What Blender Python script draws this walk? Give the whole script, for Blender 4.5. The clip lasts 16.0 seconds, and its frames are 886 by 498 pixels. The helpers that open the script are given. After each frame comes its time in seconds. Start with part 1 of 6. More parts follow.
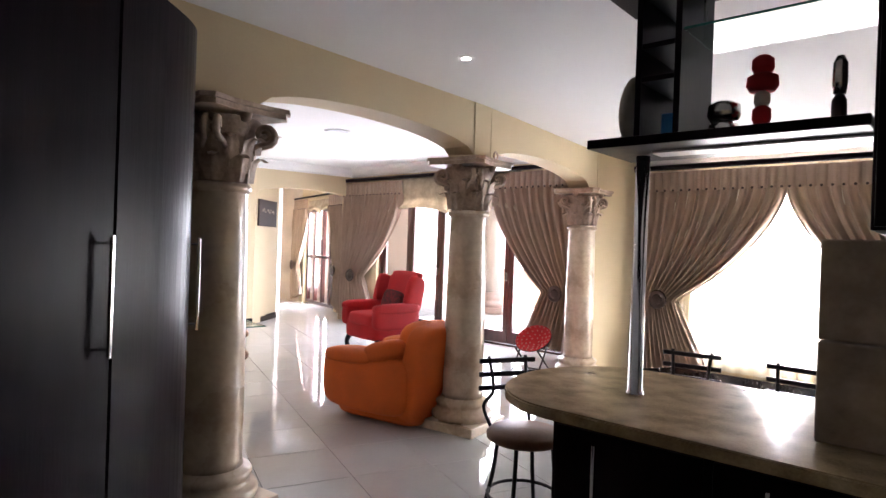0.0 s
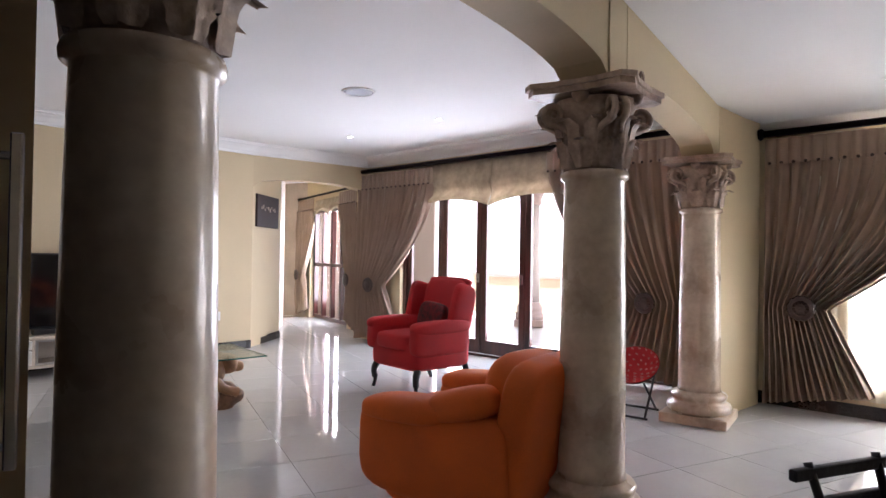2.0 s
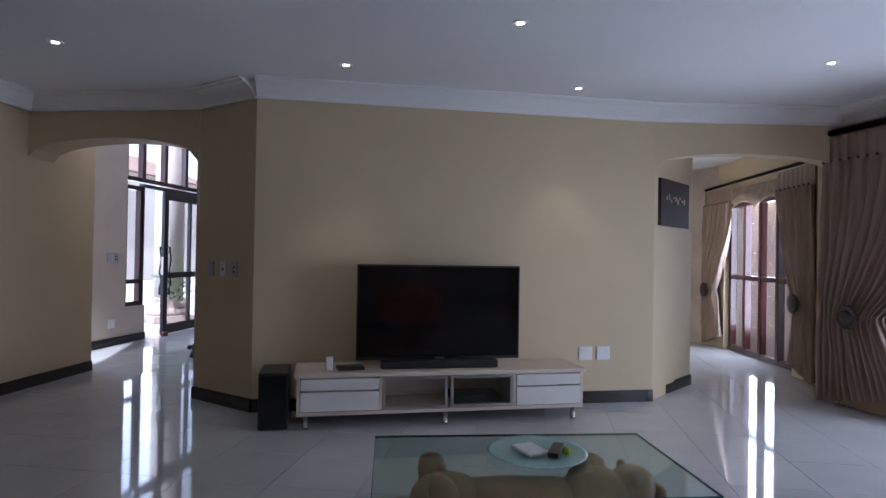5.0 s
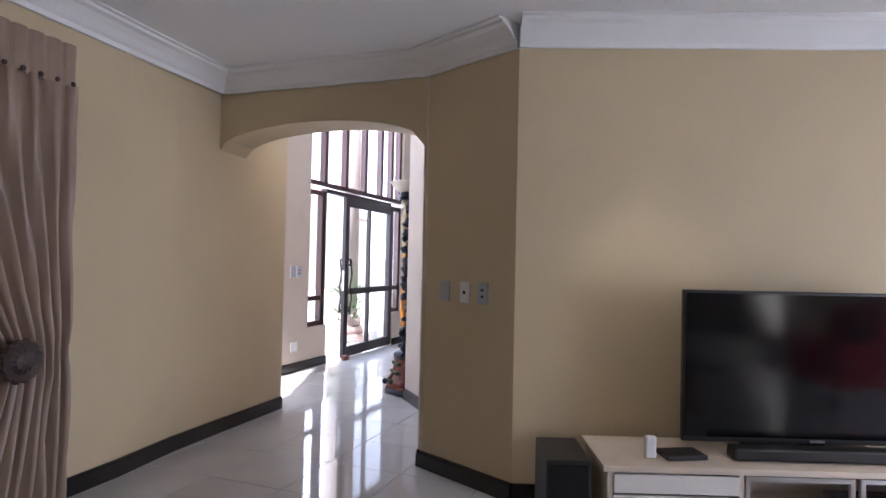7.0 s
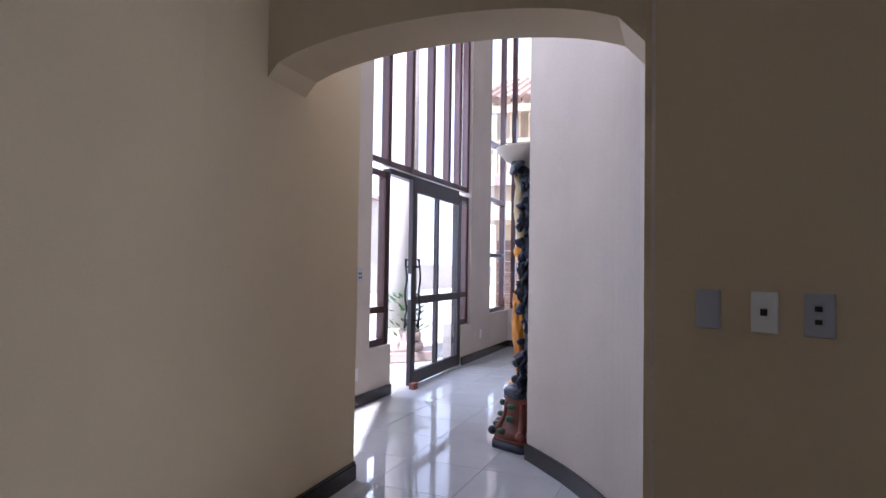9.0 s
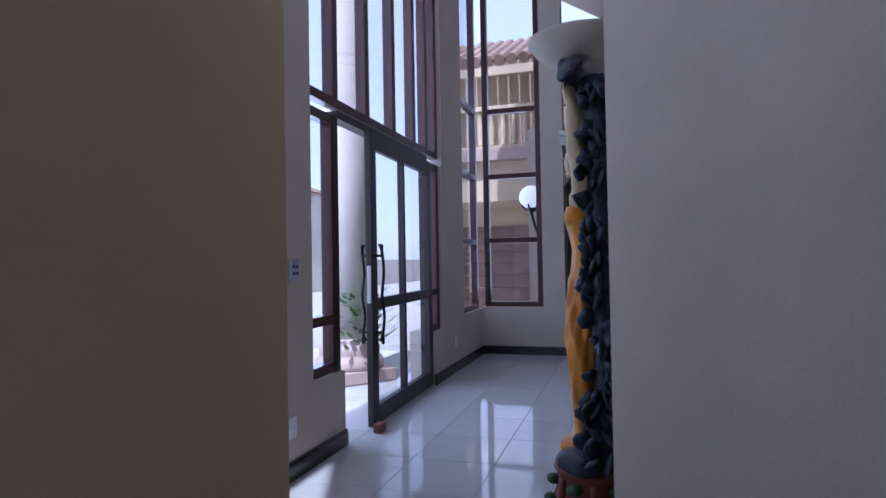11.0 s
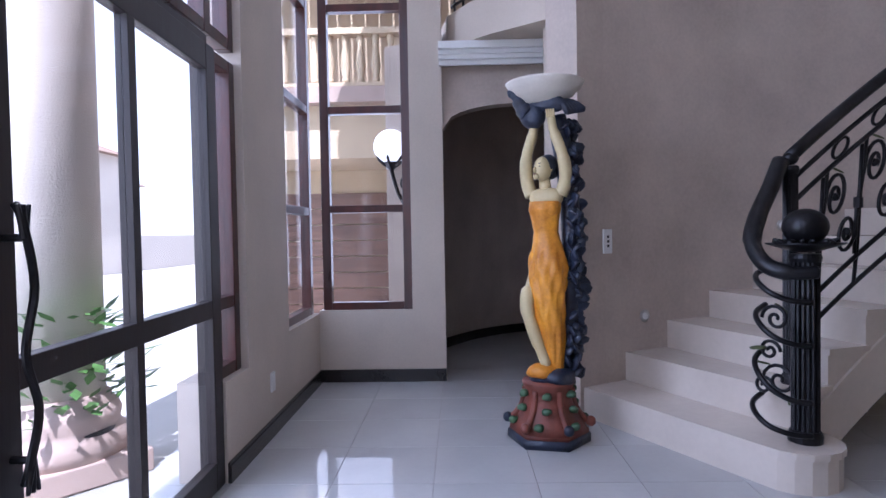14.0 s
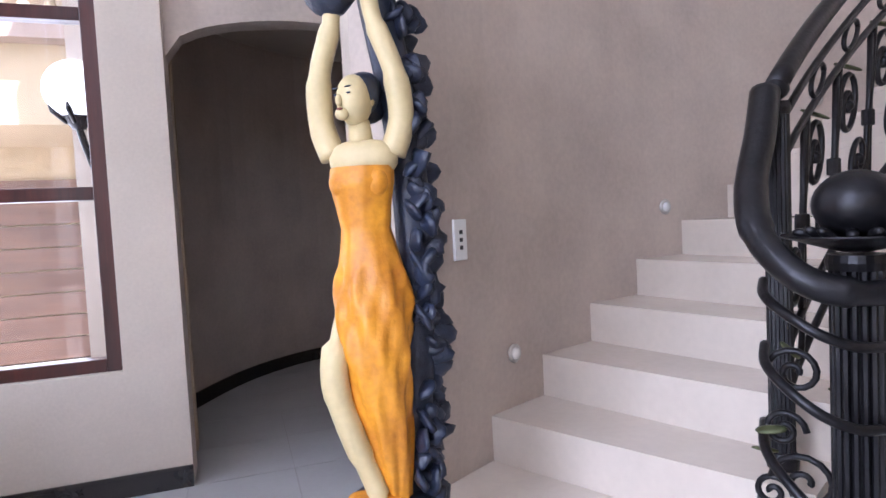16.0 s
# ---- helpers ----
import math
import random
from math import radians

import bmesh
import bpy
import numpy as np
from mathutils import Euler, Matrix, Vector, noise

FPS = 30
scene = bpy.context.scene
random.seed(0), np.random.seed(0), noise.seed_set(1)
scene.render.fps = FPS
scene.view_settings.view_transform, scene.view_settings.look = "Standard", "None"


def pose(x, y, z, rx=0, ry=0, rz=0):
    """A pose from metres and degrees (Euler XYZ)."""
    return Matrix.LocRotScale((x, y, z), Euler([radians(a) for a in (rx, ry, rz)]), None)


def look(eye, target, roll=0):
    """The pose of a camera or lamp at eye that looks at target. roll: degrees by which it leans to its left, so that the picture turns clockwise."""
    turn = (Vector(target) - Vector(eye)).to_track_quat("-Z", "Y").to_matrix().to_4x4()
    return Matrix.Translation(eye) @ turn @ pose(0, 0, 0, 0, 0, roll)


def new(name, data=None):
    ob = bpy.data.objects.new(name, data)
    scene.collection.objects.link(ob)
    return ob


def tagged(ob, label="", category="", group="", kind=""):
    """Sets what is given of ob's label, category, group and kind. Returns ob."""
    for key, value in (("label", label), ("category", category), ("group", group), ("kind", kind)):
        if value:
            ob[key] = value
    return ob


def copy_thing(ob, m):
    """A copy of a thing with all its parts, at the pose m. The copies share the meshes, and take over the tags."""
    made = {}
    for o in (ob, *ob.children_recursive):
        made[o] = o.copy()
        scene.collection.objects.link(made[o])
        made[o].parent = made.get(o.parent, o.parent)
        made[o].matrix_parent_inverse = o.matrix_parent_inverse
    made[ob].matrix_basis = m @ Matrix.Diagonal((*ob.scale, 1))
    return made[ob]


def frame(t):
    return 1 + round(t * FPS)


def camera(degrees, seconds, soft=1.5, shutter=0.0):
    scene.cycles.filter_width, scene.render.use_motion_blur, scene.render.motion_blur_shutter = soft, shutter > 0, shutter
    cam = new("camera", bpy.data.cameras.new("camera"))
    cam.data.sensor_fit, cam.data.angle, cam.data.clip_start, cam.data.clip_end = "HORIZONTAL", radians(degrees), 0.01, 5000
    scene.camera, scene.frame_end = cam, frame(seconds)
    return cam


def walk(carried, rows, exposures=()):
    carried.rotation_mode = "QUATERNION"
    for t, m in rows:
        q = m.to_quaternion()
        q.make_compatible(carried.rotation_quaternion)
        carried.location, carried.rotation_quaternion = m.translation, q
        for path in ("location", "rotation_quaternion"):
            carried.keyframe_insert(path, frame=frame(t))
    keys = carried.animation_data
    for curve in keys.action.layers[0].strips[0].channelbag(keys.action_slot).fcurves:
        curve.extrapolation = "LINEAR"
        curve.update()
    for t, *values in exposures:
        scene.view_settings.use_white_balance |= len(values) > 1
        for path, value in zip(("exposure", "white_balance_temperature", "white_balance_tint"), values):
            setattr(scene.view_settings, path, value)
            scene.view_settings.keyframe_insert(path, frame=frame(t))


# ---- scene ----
cam = camera(73.2, 16.0)
PATH = [
    (0, (0.995, 0.92, 1.304), (0.592, 2.878, 1.296), 2.0),
    (0.5, (0.72, 1.272, 1.282), (0.313, 3.23, 1.284), 1.9),
    (1, (0.49, 1.653, 1.247), (0.078, 3.611, 1.257), 1.5),
    (1.5, (0.306, 2.032, 1.195), (-0.1, 3.99, 1.221), 1.3),
    (2, (0.172, 2.476, 1.179), (-0.234, 4.434, 1.205), 0.9),
    (2.5, (0.092, 2.903, 1.189), (-0.329, 4.858, 1.214), 0.3),
    (3, (-0.007, 3.342, 1.195), (-0.524, 5.274, 1.218), 0.1),
    (3.5, (-0.17, 3.747, 1.179), (-0.917, 5.602, 1.21), 0.2),
    (4, (-0.423, 4.098, 1.171), (-1.437, 5.822, 1.204), 0.4),
    (4.5, (-0.727, 4.32, 1.195), (-2.026, 5.841, 1.222), 0.7),
    (5, (-1.167, 4.453, 1.238), (-2.628, 5.819, 1.256), 1.0),
    (5.2, (-1.379, 4.47, 1.244), (-2.882, 5.789, 1.267), 0.9),
    (7.5, (-3.429, 4.59, 1.257), (-5.173, 5.568, 1.306), 1.4),
    (8, (-3.917, 4.613, 1.242), (-5.672, 5.57, 1.295), 1.3),
    (8.5, (-4.366, 4.693, 1.234), (-6.126, 5.642, 1.289), 1.0),
    (8.7, (-4.542, 4.726, 1.224), (-6.3, 5.677, 1.28), 1.0),
    (11, (-6.496, 5.446, 1.154), (-8.143, 6.58, 1.195), -1.0),
    (11.5, (-6.914, 5.613, 1.174), (-8.508, 6.822, 1.18), -0.1),
    (12, (-7.264, 5.923, 1.177), (-8.826, 7.172, 1.169), -0.3),
    (12.5, (-7.602, 6.221, 1.189), (-9.137, 7.503, 1.17), -0.6),
    (13, (-7.891, 6.473, 1.211), (-9.371, 7.817, 1.184), -0.4),
    (13.5, (-8.208, 6.723, 1.193), (-9.599, 8.16, 1.155), -0.6),
    (14, (-8.507, 7.012, 1.194), (-9.785, 8.549, 1.14), -1.0),
    (14.5, (-8.797, 7.358, 1.211), (-9.948, 8.992, 1.143), -1.5),
    (15, (-9.054, 7.708, 1.218), (-10.065, 9.432, 1.129), -1.9),
    (15.5, (-9.264, 8.116, 1.17), (-10.105, 9.929, 1.094), -2.3),
    (16, (-9.471, 8.48, 1.21), (-10.129, 10.366, 1.105), -2.9),
]
EXPOSURES = [(0.0, 2.8, 6250, 20), (1.0, 2.4, 6200, 20), (2.0, 2.05, 6050, 20), (2.6, 1.6, 5900, 20), (3.4, 0.95, 5400, 19), (4.0, 0.85, 5250, 18), (5.0, 0.85, 5200, 18),
             (7.5, 2.1, 5750, 20), (8.0, 1.9, 5650, 20), (8.7, 1.6, 5500, 21), (10.8, 0.1, 4850, 23), (11.5, 0.3, 4900, 23), (12.5, 0.65, 4950, 22), (13.5, 0.88, 5100, 22), (14.2, 1.2, 5300, 22), (15.0, 1.65, 5450, 21), (16.0, 2.05, 5750, 20)]
walk(cam, [(t, look(eye, target, roll)) for t, eye, target, roll in PATH], EXPOSURES)

# ---- light ----
world = bpy.data.worlds.new("world")
scene.world = world
world.use_nodes = True
wn = world.node_tree
sky = wn.nodes.new("ShaderNodeTexSky")
sky.sky_type, sky.sun_disc = "NISHITA", False
sky.dust_density, sky.ozone_density = 1.4, 0.5
sky.sun_elevation, sky.sun_rotation = radians(58), radians(143)
haze = wn.nodes.new("ShaderNodeMix")   # bright summer haze over the clear sky
haze.data_type = "RGBA"
haze.inputs[0].default_value = 0.6
haze.inputs[7].default_value = (9.0, 9.2, 9.6, 1)
wn.links.new(sky.outputs[0], haze.inputs[6])
wn.links.new(haze.outputs[2], wn.nodes["Background"].inputs[0])
wn.nodes["Background"].inputs[1].default_value = 0.15

AX_V, AX_W = Vector((0.51, 0.86, 0)), Vector((0.86, -0.51, 0))   # across and along the garden wall
AX_U = Vector((-0.62, 0.785, 0))                                  # along the entrance wall
NE = Vector((-2.60, 10.55, 0))
CEIL, DCEIL = 2.55, 2.33


def at_garden(s, d=0.0, z=0.0):
    """A place s metres along the garden wall from its far corner, d metres beyond it."""
    p = NE + AX_W * s + AX_V * d
    return Vector((p.x, p.y, z))


def lamp_sun():
    d = bpy.data.lights.new("sun", "SUN")
    d.energy, d.angle, d.color = 5.0, radians(0.6), (1.0, 0.95, 0.88)
    ob = new("sun", d)
    ob.matrix_basis = look((0, 0, 20), Vector((0, 0, 20)) - Vector((math.sin(radians(143)) * 0.53, math.cos(radians(143)) * 0.53, 0.85)))


def lamp_window(name, p, towards, w, h, watts, colour=(0.92, 0.96, 1.0)):
    d = bpy.data.lights.new(name, "AREA")
    d.shape, d.size, d.size_y, d.energy, d.color = "RECTANGLE", w, h, watts, colour
    ob = new(name, d)
    ob.matrix_basis = look(p, Vector(p) + Vector(towards))


lamp_sun()
lamp_window("garden_door_light", at_garden(2.7, 0.45, 1.15), -AX_V, 3.6, 1.9, 80)
lamp_window("dining_window_light", at_garden(6.6, 0.5, 1.3), -AX_V, 2.0, 1.6, 90)
lamp_window("entrance_light", (-11.5, 6.95, 2.5), (0.785, 0.62, -0.1), 3.4, 4.0, 85, (0.82, 0.88, 1.0))
lamp_window("corner_window_light", (-12.75, 10.75, 2.2), (0.62, -0.785, -0.1), 0.9, 3.0, 9, (0.82, 0.88, 1.0))
lamp_window("far_room_light", (-4.2, 12.9, 1.2), (-0.68, -0.73, 0), 1.6, 1.8, 80)

# ---- materials ----


def mat(name, base, rough=0.5, metal=0.0, vary=0.12, scale=3.0, fine=60.0, bump=0.1, dark=None, coat=0.0, rnd=0.0, spec=0.5):
    """A plain surface with two scales of tone variation and a fine relief."""
    m = bpy.data.materials.new(name)
    m.use_nodes = True
    n, l = m.node_tree.nodes, m.node_tree.links
    b = n["Principled BSDF"]
    b.inputs["Roughness"].default_value, b.inputs["Metallic"].default_value = rough, metal
    b.inputs["Coat Weight"].default_value = coat
    b.inputs["Specular IOR Level"].default_value = spec
    tc = n.new("ShaderNodeTexCoord")
    big, small = n.new("ShaderNodeTexNoise"), n.new("ShaderNodeTexNoise")
    big.inputs["Scale"].default_value, small.inputs["Scale"].default_value = scale, fine
    big.inputs["Detail"].default_value, small.inputs["Detail"].default_value = 5, 4
    l.new(tc.outputs["Object"], big.inputs["Vector"]), l.new(tc.outputs["Object"], small.inputs["Vector"])
    add = n.new("ShaderNodeMath")
    add.operation = "MULTIPLY_ADD"
    l.new(small.outputs["Fac"], add.inputs[0])
    add.inputs[1].default_value = 0.35
    l.new(big.outputs["Fac"], add.inputs[2])
    ramp = n.new("ShaderNodeValToRGB")
    lo = dark or tuple(c * (1 - vary * 1.6) for c in base)
    hi = tuple(min(1, c * (1 + vary * 0.6)) for c in base)
    ramp.color_ramp.elements[0].position, ramp.color_ramp.elements[1].position = 0.38, 0.9
    ramp.color_ramp.elements[0].color, ramp.color_ramp.elements[1].color = (*lo, 1), (*hi, 1)
    l.new(add.outputs[0], ramp.inputs[0])
    out = ramp.outputs[0]
    if rnd:
        info, hsv, mr = n.new("ShaderNodeObjectInfo"), n.new("ShaderNodeHueSaturation"), n.new("ShaderNodeMapRange")
        mr.inputs["To Min"].default_value, mr.inputs["To Max"].default_value = 1 - rnd, 1 + rnd
        l.new(info.outputs["Random"], mr.inputs[0]), l.new(mr.outputs[0], hsv.inputs["Value"]), l.new(out, hsv.inputs["Color"])
        out = hsv.outputs[0]
    l.new(out, b.inputs["Base Color"])
    rr = n.new("ShaderNodeMapRange")
    rr.inputs["To Min"].default_value, rr.inputs["To Max"].default_value = max(0.02, rough * 0.8), min(1, rough * 1.2)
    l.new(big.outputs["Fac"], rr.inputs[0]), l.new(rr.outputs[0], b.inputs["Roughness"])
    if bump:
        bp = n.new("ShaderNodeBump")
        bp.inputs["Strength"].default_value, bp.inputs["Distance"].default_value = bump, 0.01
        l.new(small.outputs["Fac"], bp.inputs["Height"]), l.new(bp.outputs[0], b.inputs["Normal"])
    return m


def mat_wood(name, base, dark, rough=0.3, stretch=(1, 1, 14), scale=5.0, coat=0.2):
    m = mat(name, base, rough, dark=dark, scale=scale, fine=scale * 9, bump=0.05, coat=coat)
    n, l = m.node_tree.nodes, m.node_tree.links
    mp = n.new("ShaderNodeMapping")
    mp.inputs["Scale"].default_value = tuple(1 / c * 3 for c in stretch)
    tc = [k for k in n if k.type == "TEX_COORD"][0]
    l.new(tc.outputs["Object"], mp.inputs[0])
    for k in n:
        if k.type == "TEX_NOISE":
            l.new(mp.outputs[0], k.inputs["Vector"])
    return m


def mat_glass(name, tint=(1, 1, 1), clear=0.93, rough=0.0):
    m = bpy.data.materials.new(name)
    m.use_nodes = True
    n, l = m.node_tree.nodes, m.node_tree.links
    n.remove(n["Principled BSDF"])
    mix, tr, gl, fr = n.new("ShaderNodeMixShader"), n.new("ShaderNodeBsdfTransparent"), n.new("ShaderNodeBsdfGlossy"), n.new("ShaderNodeLayerWeight")
    tr.inputs[0].default_value = (tint[0] * clear, tint[1] * clear, tint[2] * clear, 1)
    gl.inputs["Roughness"].default_value = rough
    pw, ma = n.new("ShaderNodeMath"), n.new("ShaderNodeMath")
    pw.operation, ma.operation = "POWER", "MULTIPLY_ADD"
    pw.inputs[1].default_value, ma.inputs[1].default_value, ma.inputs[2].default_value = 5.0, 0.7, 0.025
    l.new(fr.outputs["Facing"], pw.inputs[0]), l.new(pw.outputs[0], ma.inputs[0])
    l.new(ma.outputs[0], mix.inputs[0]), l.new(tr.outputs[0], mix.inputs[1]), l.new(gl.outputs[0], mix.inputs[2])
    l.new(mix.outputs[0], n["Material Output"].inputs[0])
    return m


def mat_glow(name, colour, strength):
    m = bpy.data.materials.new(name)
    m.use_nodes = True
    b = m.node_tree.nodes["Principled BSDF"]
    b.inputs["Base Color"].default_value = (*colour, 1)
    b.inputs["Emission Color"].default_value, b.inputs["Emission Strength"].default_value = (*colour, 1), strength
    return m


def mat_sheer(name):
    m = bpy.data.materials.new(name)
    m.use_nodes = True
    n, l = m.node_tree.nodes, m.node_tree.links
    n.remove(n["Principled BSDF"])
    a, t, d, mx, wv = n.new("ShaderNodeMixShader"), n.new("ShaderNodeBsdfTranslucent"), n.new("ShaderNodeBsdfTransparent"), n.new("ShaderNodeMixShader"), n.new("ShaderNodeBsdfDiffuse")
    t.inputs[0].default_value = wv.inputs[0].default_value = (0.86, 0.80, 0.66, 1)
    a.inputs[0].default_value, mx.inputs[0].default_value = 0.6, 0.3
    l.new(wv.outputs[0], a.inputs[1]), l.new(t.outputs[0], a.inputs[2])
    l.new(a.outputs[0], mx.inputs[1]), l.new(d.outputs[0], mx.inputs[2])
    l.new(mx.outputs[0], n["Material Output"].inputs[0])
    return m


WALL = mat("cream_plaster", (0.60, 0.49, 0.315), 0.75, vary=0.06, scale=1.2, fine=90, bump=0.06)
WALL_HALL = mat("sand_plaster", (0.60, 0.52, 0.44), 0.7, vary=0.10, scale=1.6, fine=70, bump=0.08)
WALL_STAIR = mat("mottled_suede_plaster", (0.52, 0.435, 0.37), 0.6, vary=0.16, scale=2.2, fine=40, bump=0.06)
CEILING = mat("ceiling_white", (0.80, 0.80, 0.80), 0.8, vary=0.03, scale=1.0, fine=120, bump=0.03)
CORNICE = mat("cornice_white", (0.82, 0.82, 0.81), 0.6, vary=0.03, bump=0.02)
TILE = mat("polished_porcelain", (0.47, 0.465, 0.455), 0.05, vary=0.05, scale=2.5, fine=30, bump=0.0, rnd=0.03)
GROUT = mat("grout", (0.36, 0.35, 0.33), 0.9, vary=0.15)
SKIRT = mat("dark_skirting", (0.018, 0.014, 0.013), 0.25, vary=0.2, bump=0.03)
STONE = mat("glazed_cast_stone", (0.62, 0.52, 0.40), 0.28, vary=0.25, scale=2.6, fine=22, bump=0.10, dark=(0.33, 0.23, 0.16), coat=0.25)
CAPITAL = mat("aged_cast_stone", (0.50, 0.38, 0.29), 0.45, vary=0.3, scale=7, fine=50, bump=0.3, dark=(0.16, 0.10, 0.075))
MAHOG = mat_wood("mahogany", (0.075, 0.018, 0.013), (0.025, 0.008, 0.007), 0.3)
DARKWOOD = mat_wood("espresso_wood", (0.008, 0.0035, 0.006), (0.003, 0.0016, 0.0026), 0.30, coat=0.0)
DARKWOOD.node_tree.nodes["Principled BSDF"].inputs["Specular IOR Level"].default_value = 0.06
GRANITE = mat("granite", (0.46, 0.36, 0.22), 0.12, vary=0.4, scale=9, fine=120, bump=0.0, dark=(0.18, 0.13, 0.075))
CHROME = mat("chrome", (0.62, 0.62, 0.64), 0.15, 1.0, vary=0.05, bump=0.0)
DRAPE = mat("taupe_satin", (0.33, 0.235, 0.175), 0.36, vary=0.14, scale=2.0, fine=180, bump=0.05)
DRAPE_DARK = mat("drape_trim", (0.05, 0.03, 0.025), 0.5)
SHEER = mat_sheer("sheer_voile")
BLIND = mat("damask_linen", (0.46, 0.39, 0.29), 0.7, vary=0.3, scale=9, fine=120, bump=0.06, dark=(0.28, 0.22, 0.16))
RED = mat("red_fabric", (0.50, 0.018, 0.022), 0.85, vary=0.15, scale=3, fine=260, bump=0.2)
ORANGE = mat("orange_suede", (0.72, 0.135, 0.012), 0.8, vary=0.18, scale=3, fine=200, bump=0.15)
BLACK = mat("black_plastic", (0.012, 0.012, 0.013), 0.4, vary=0.2, bump=0.05)
SCREEN = mat("screen_black", (0.004, 0.004, 0.005), 0.1, vary=0.1, bump=0.0)
WHITE = mat("white_lacquer", (0.72, 0.69, 0.64), 0.3, vary=0.05, bump=0.02)
OAKW = mat_wood("whitewashed_wood", (0.66, 0.57, 0.47), (0.48, 0.40, 0.32), 0.4, stretch=(14, 14, 1), scale=5, coat=0.1)
PLASTIC = mat("white_plastic", (0.75, 0.75, 0.74), 0.35, vary=0.03, bump=0.0)
GREY_PLASTIC = mat("grey_plastic", (0.42, 0.44, 0.50), 0.4, vary=0.04, bump=0.0)
GLASS = mat_glass("clear_glass")
GLASS_TABLE = mat_glass("table_glass", (0.90, 0.98, 0.95), 0.95)
GLASS_EDGE = mat("glass_edge", (0.02, 0.12, 0.10), 0.1, vary=0.1, bump=0.0)
FROST = mat("aqua_glass", (0.35, 0.55, 0.52), 0.15, vary=0.15, bump=0.05)
LIONWOOD = mat("carved_resin", (0.40, 0.20, 0.085), 0.5, vary=0.3, scale=6, fine=50, bump=0.35, dark=(0.15, 0.07, 0.032))
ROCK = mat("carved_rock", (0.30, 0.17, 0.10), 0.6, vary=0.4, scale=8, fine=45, bump=0.5, dark=(0.07, 0.04, 0.028))
IRON = mat("wrought_iron", (0.022, 0.021, 0.024), 0.32, 0.6, vary=0.3, scale=12, bump=0.12)
MARBLE = mat("cream_marble", (0.66, 0.58, 0.50), 0.22, vary=0.07, scale=2.5, fine=30, bump=0.0)
GOLD = mat("ochre_paint", (0.74, 0.32, 0.02), 0.42, vary=0.22, scale=7, fine=60, bump=0.15, dark=(0.40, 0.12, 0.01))
SKIN = mat("cream_paint", (0.62, 0.50, 0.27), 0.45, vary=0.12, scale=7, fine=60, bump=0.05)
NAVY = mat("blue_black_paint", (0.022, 0.030, 0.055), 0.38, vary=0.5, scale=12, fine=50, bump=0.4, dark=(0.006, 0.007, 0.013))
TERRA = mat("terracotta_paint", (0.19, 0.05, 0.03), 0.5, vary=0.3, scale=9, fine=60, bump=0.3)
LEAFP = mat("green_paint", (0.05, 0.11, 0.05), 0.5, vary=0.3, scale=12, bump=0.3)
PLASTERW = mat("white_plaster", (0.72, 0.66, 0.58), 0.6, vary=0.08, scale=6, bump=0.1)
EXTWALL = mat("outside_plaster", (0.55, 0.44, 0.31), 0.85, vary=0.1, scale=1.4, fine=50, bump=0.25)
EXTCOL = mat("outside_column", (0.52, 0.46, 0.41), 0.85, vary=0.1, scale=3, fine=90, bump=0.4)
EXTBASE = mat("outside_column_base", (0.42, 0.32, 0.28), 0.7, vary=0.15, scale=4, fine=60, bump=0.2)
ROOFT = mat("roof_tile", (0.30, 0.20, 0.15), 0.8, vary=0.3, scale=6, bump=0.2)
GARAGE = mat_wood("garage_planks", (0.20, 0.11, 0.075), (0.10, 0.05, 0.035), 0.5, stretch=(10, 10, 1))
PAVE = mat("pavers", (0.50, 0.47, 0.44), 0.8, vary=0.15, scale=5, bump=0.2)
LAWN = mat("artificial_grass", (0.05, 0.22, 0.10), 0.9, vary=0.3, scale=9, fine=150, bump=0.4)
LEAF = mat("leaves", (0.07, 0.16, 0.035), 0.6, vary=0.4, scale=9, bump=0.1)
GLOBE = mat_glow("lamp_globe", (0.95, 0.96, 1.0), 0.6)
DOWN = mat_glow("downlight_glow", (1.0, 0.93, 0.82), 9.0)
FARHOUSE = mat("far_render", (0.52, 0.47, 0.42), 0.9, vary=0.1, scale=0.6, bump=0.1)
SEATB = mat("tan_leather", (0.20, 0.085, 0.035), 0.5, vary=0.2, scale=8, bump=0.2)
CANVAS = mat("dark_canvas", (0.030, 0.014, 0.012), 0.7, vary=0.4, scale=6, fine=60, bump=0.2)
SANDST = mat("rough_stone_tile", (0.40, 0.32, 0.25), 0.8, vary=0.35, scale=5, fine=30, bump=0.6)
BLUEP = mat("blue_card", (0.02, 0.25, 0.62), 0.5)
SILVER = mat("silver", (0.55, 0.55, 0.56), 0.25, 1.0, vary=0.2, scale=20)
STEELD = mat("brushed_steel", (0.55, 0.54, 0.52), 0.3, 1.0, vary=0.1)

# ---- builders ----


def part(name, bm, material, parent=None, label="", smooth=False):
    me = bpy.data.meshes.new(name)
    if smooth:
        for f in bm.faces:
            f.smooth = True
    bm.to_mesh(me)
    bm.free()
    for k in material if isinstance(material, (list, tuple)) else [material]:
        me.materials.append(k)
    ob = new(name, me)
    if parent is not None:
        ob.parent = parent
    if label:
        ob["label"] = label
    return ob


def thing(name, m, label, category, group="", kind=""):
    ob = new(name)
    ob.matrix_basis = m
    ob.empty_display_size = 0.1
    return tagged(ob, label, category, group, kind)


def structure(name, bm, material, label, category, smooth=False):
    return tagged(part(name, bm, material, smooth=smooth), label, category, kind="structure")


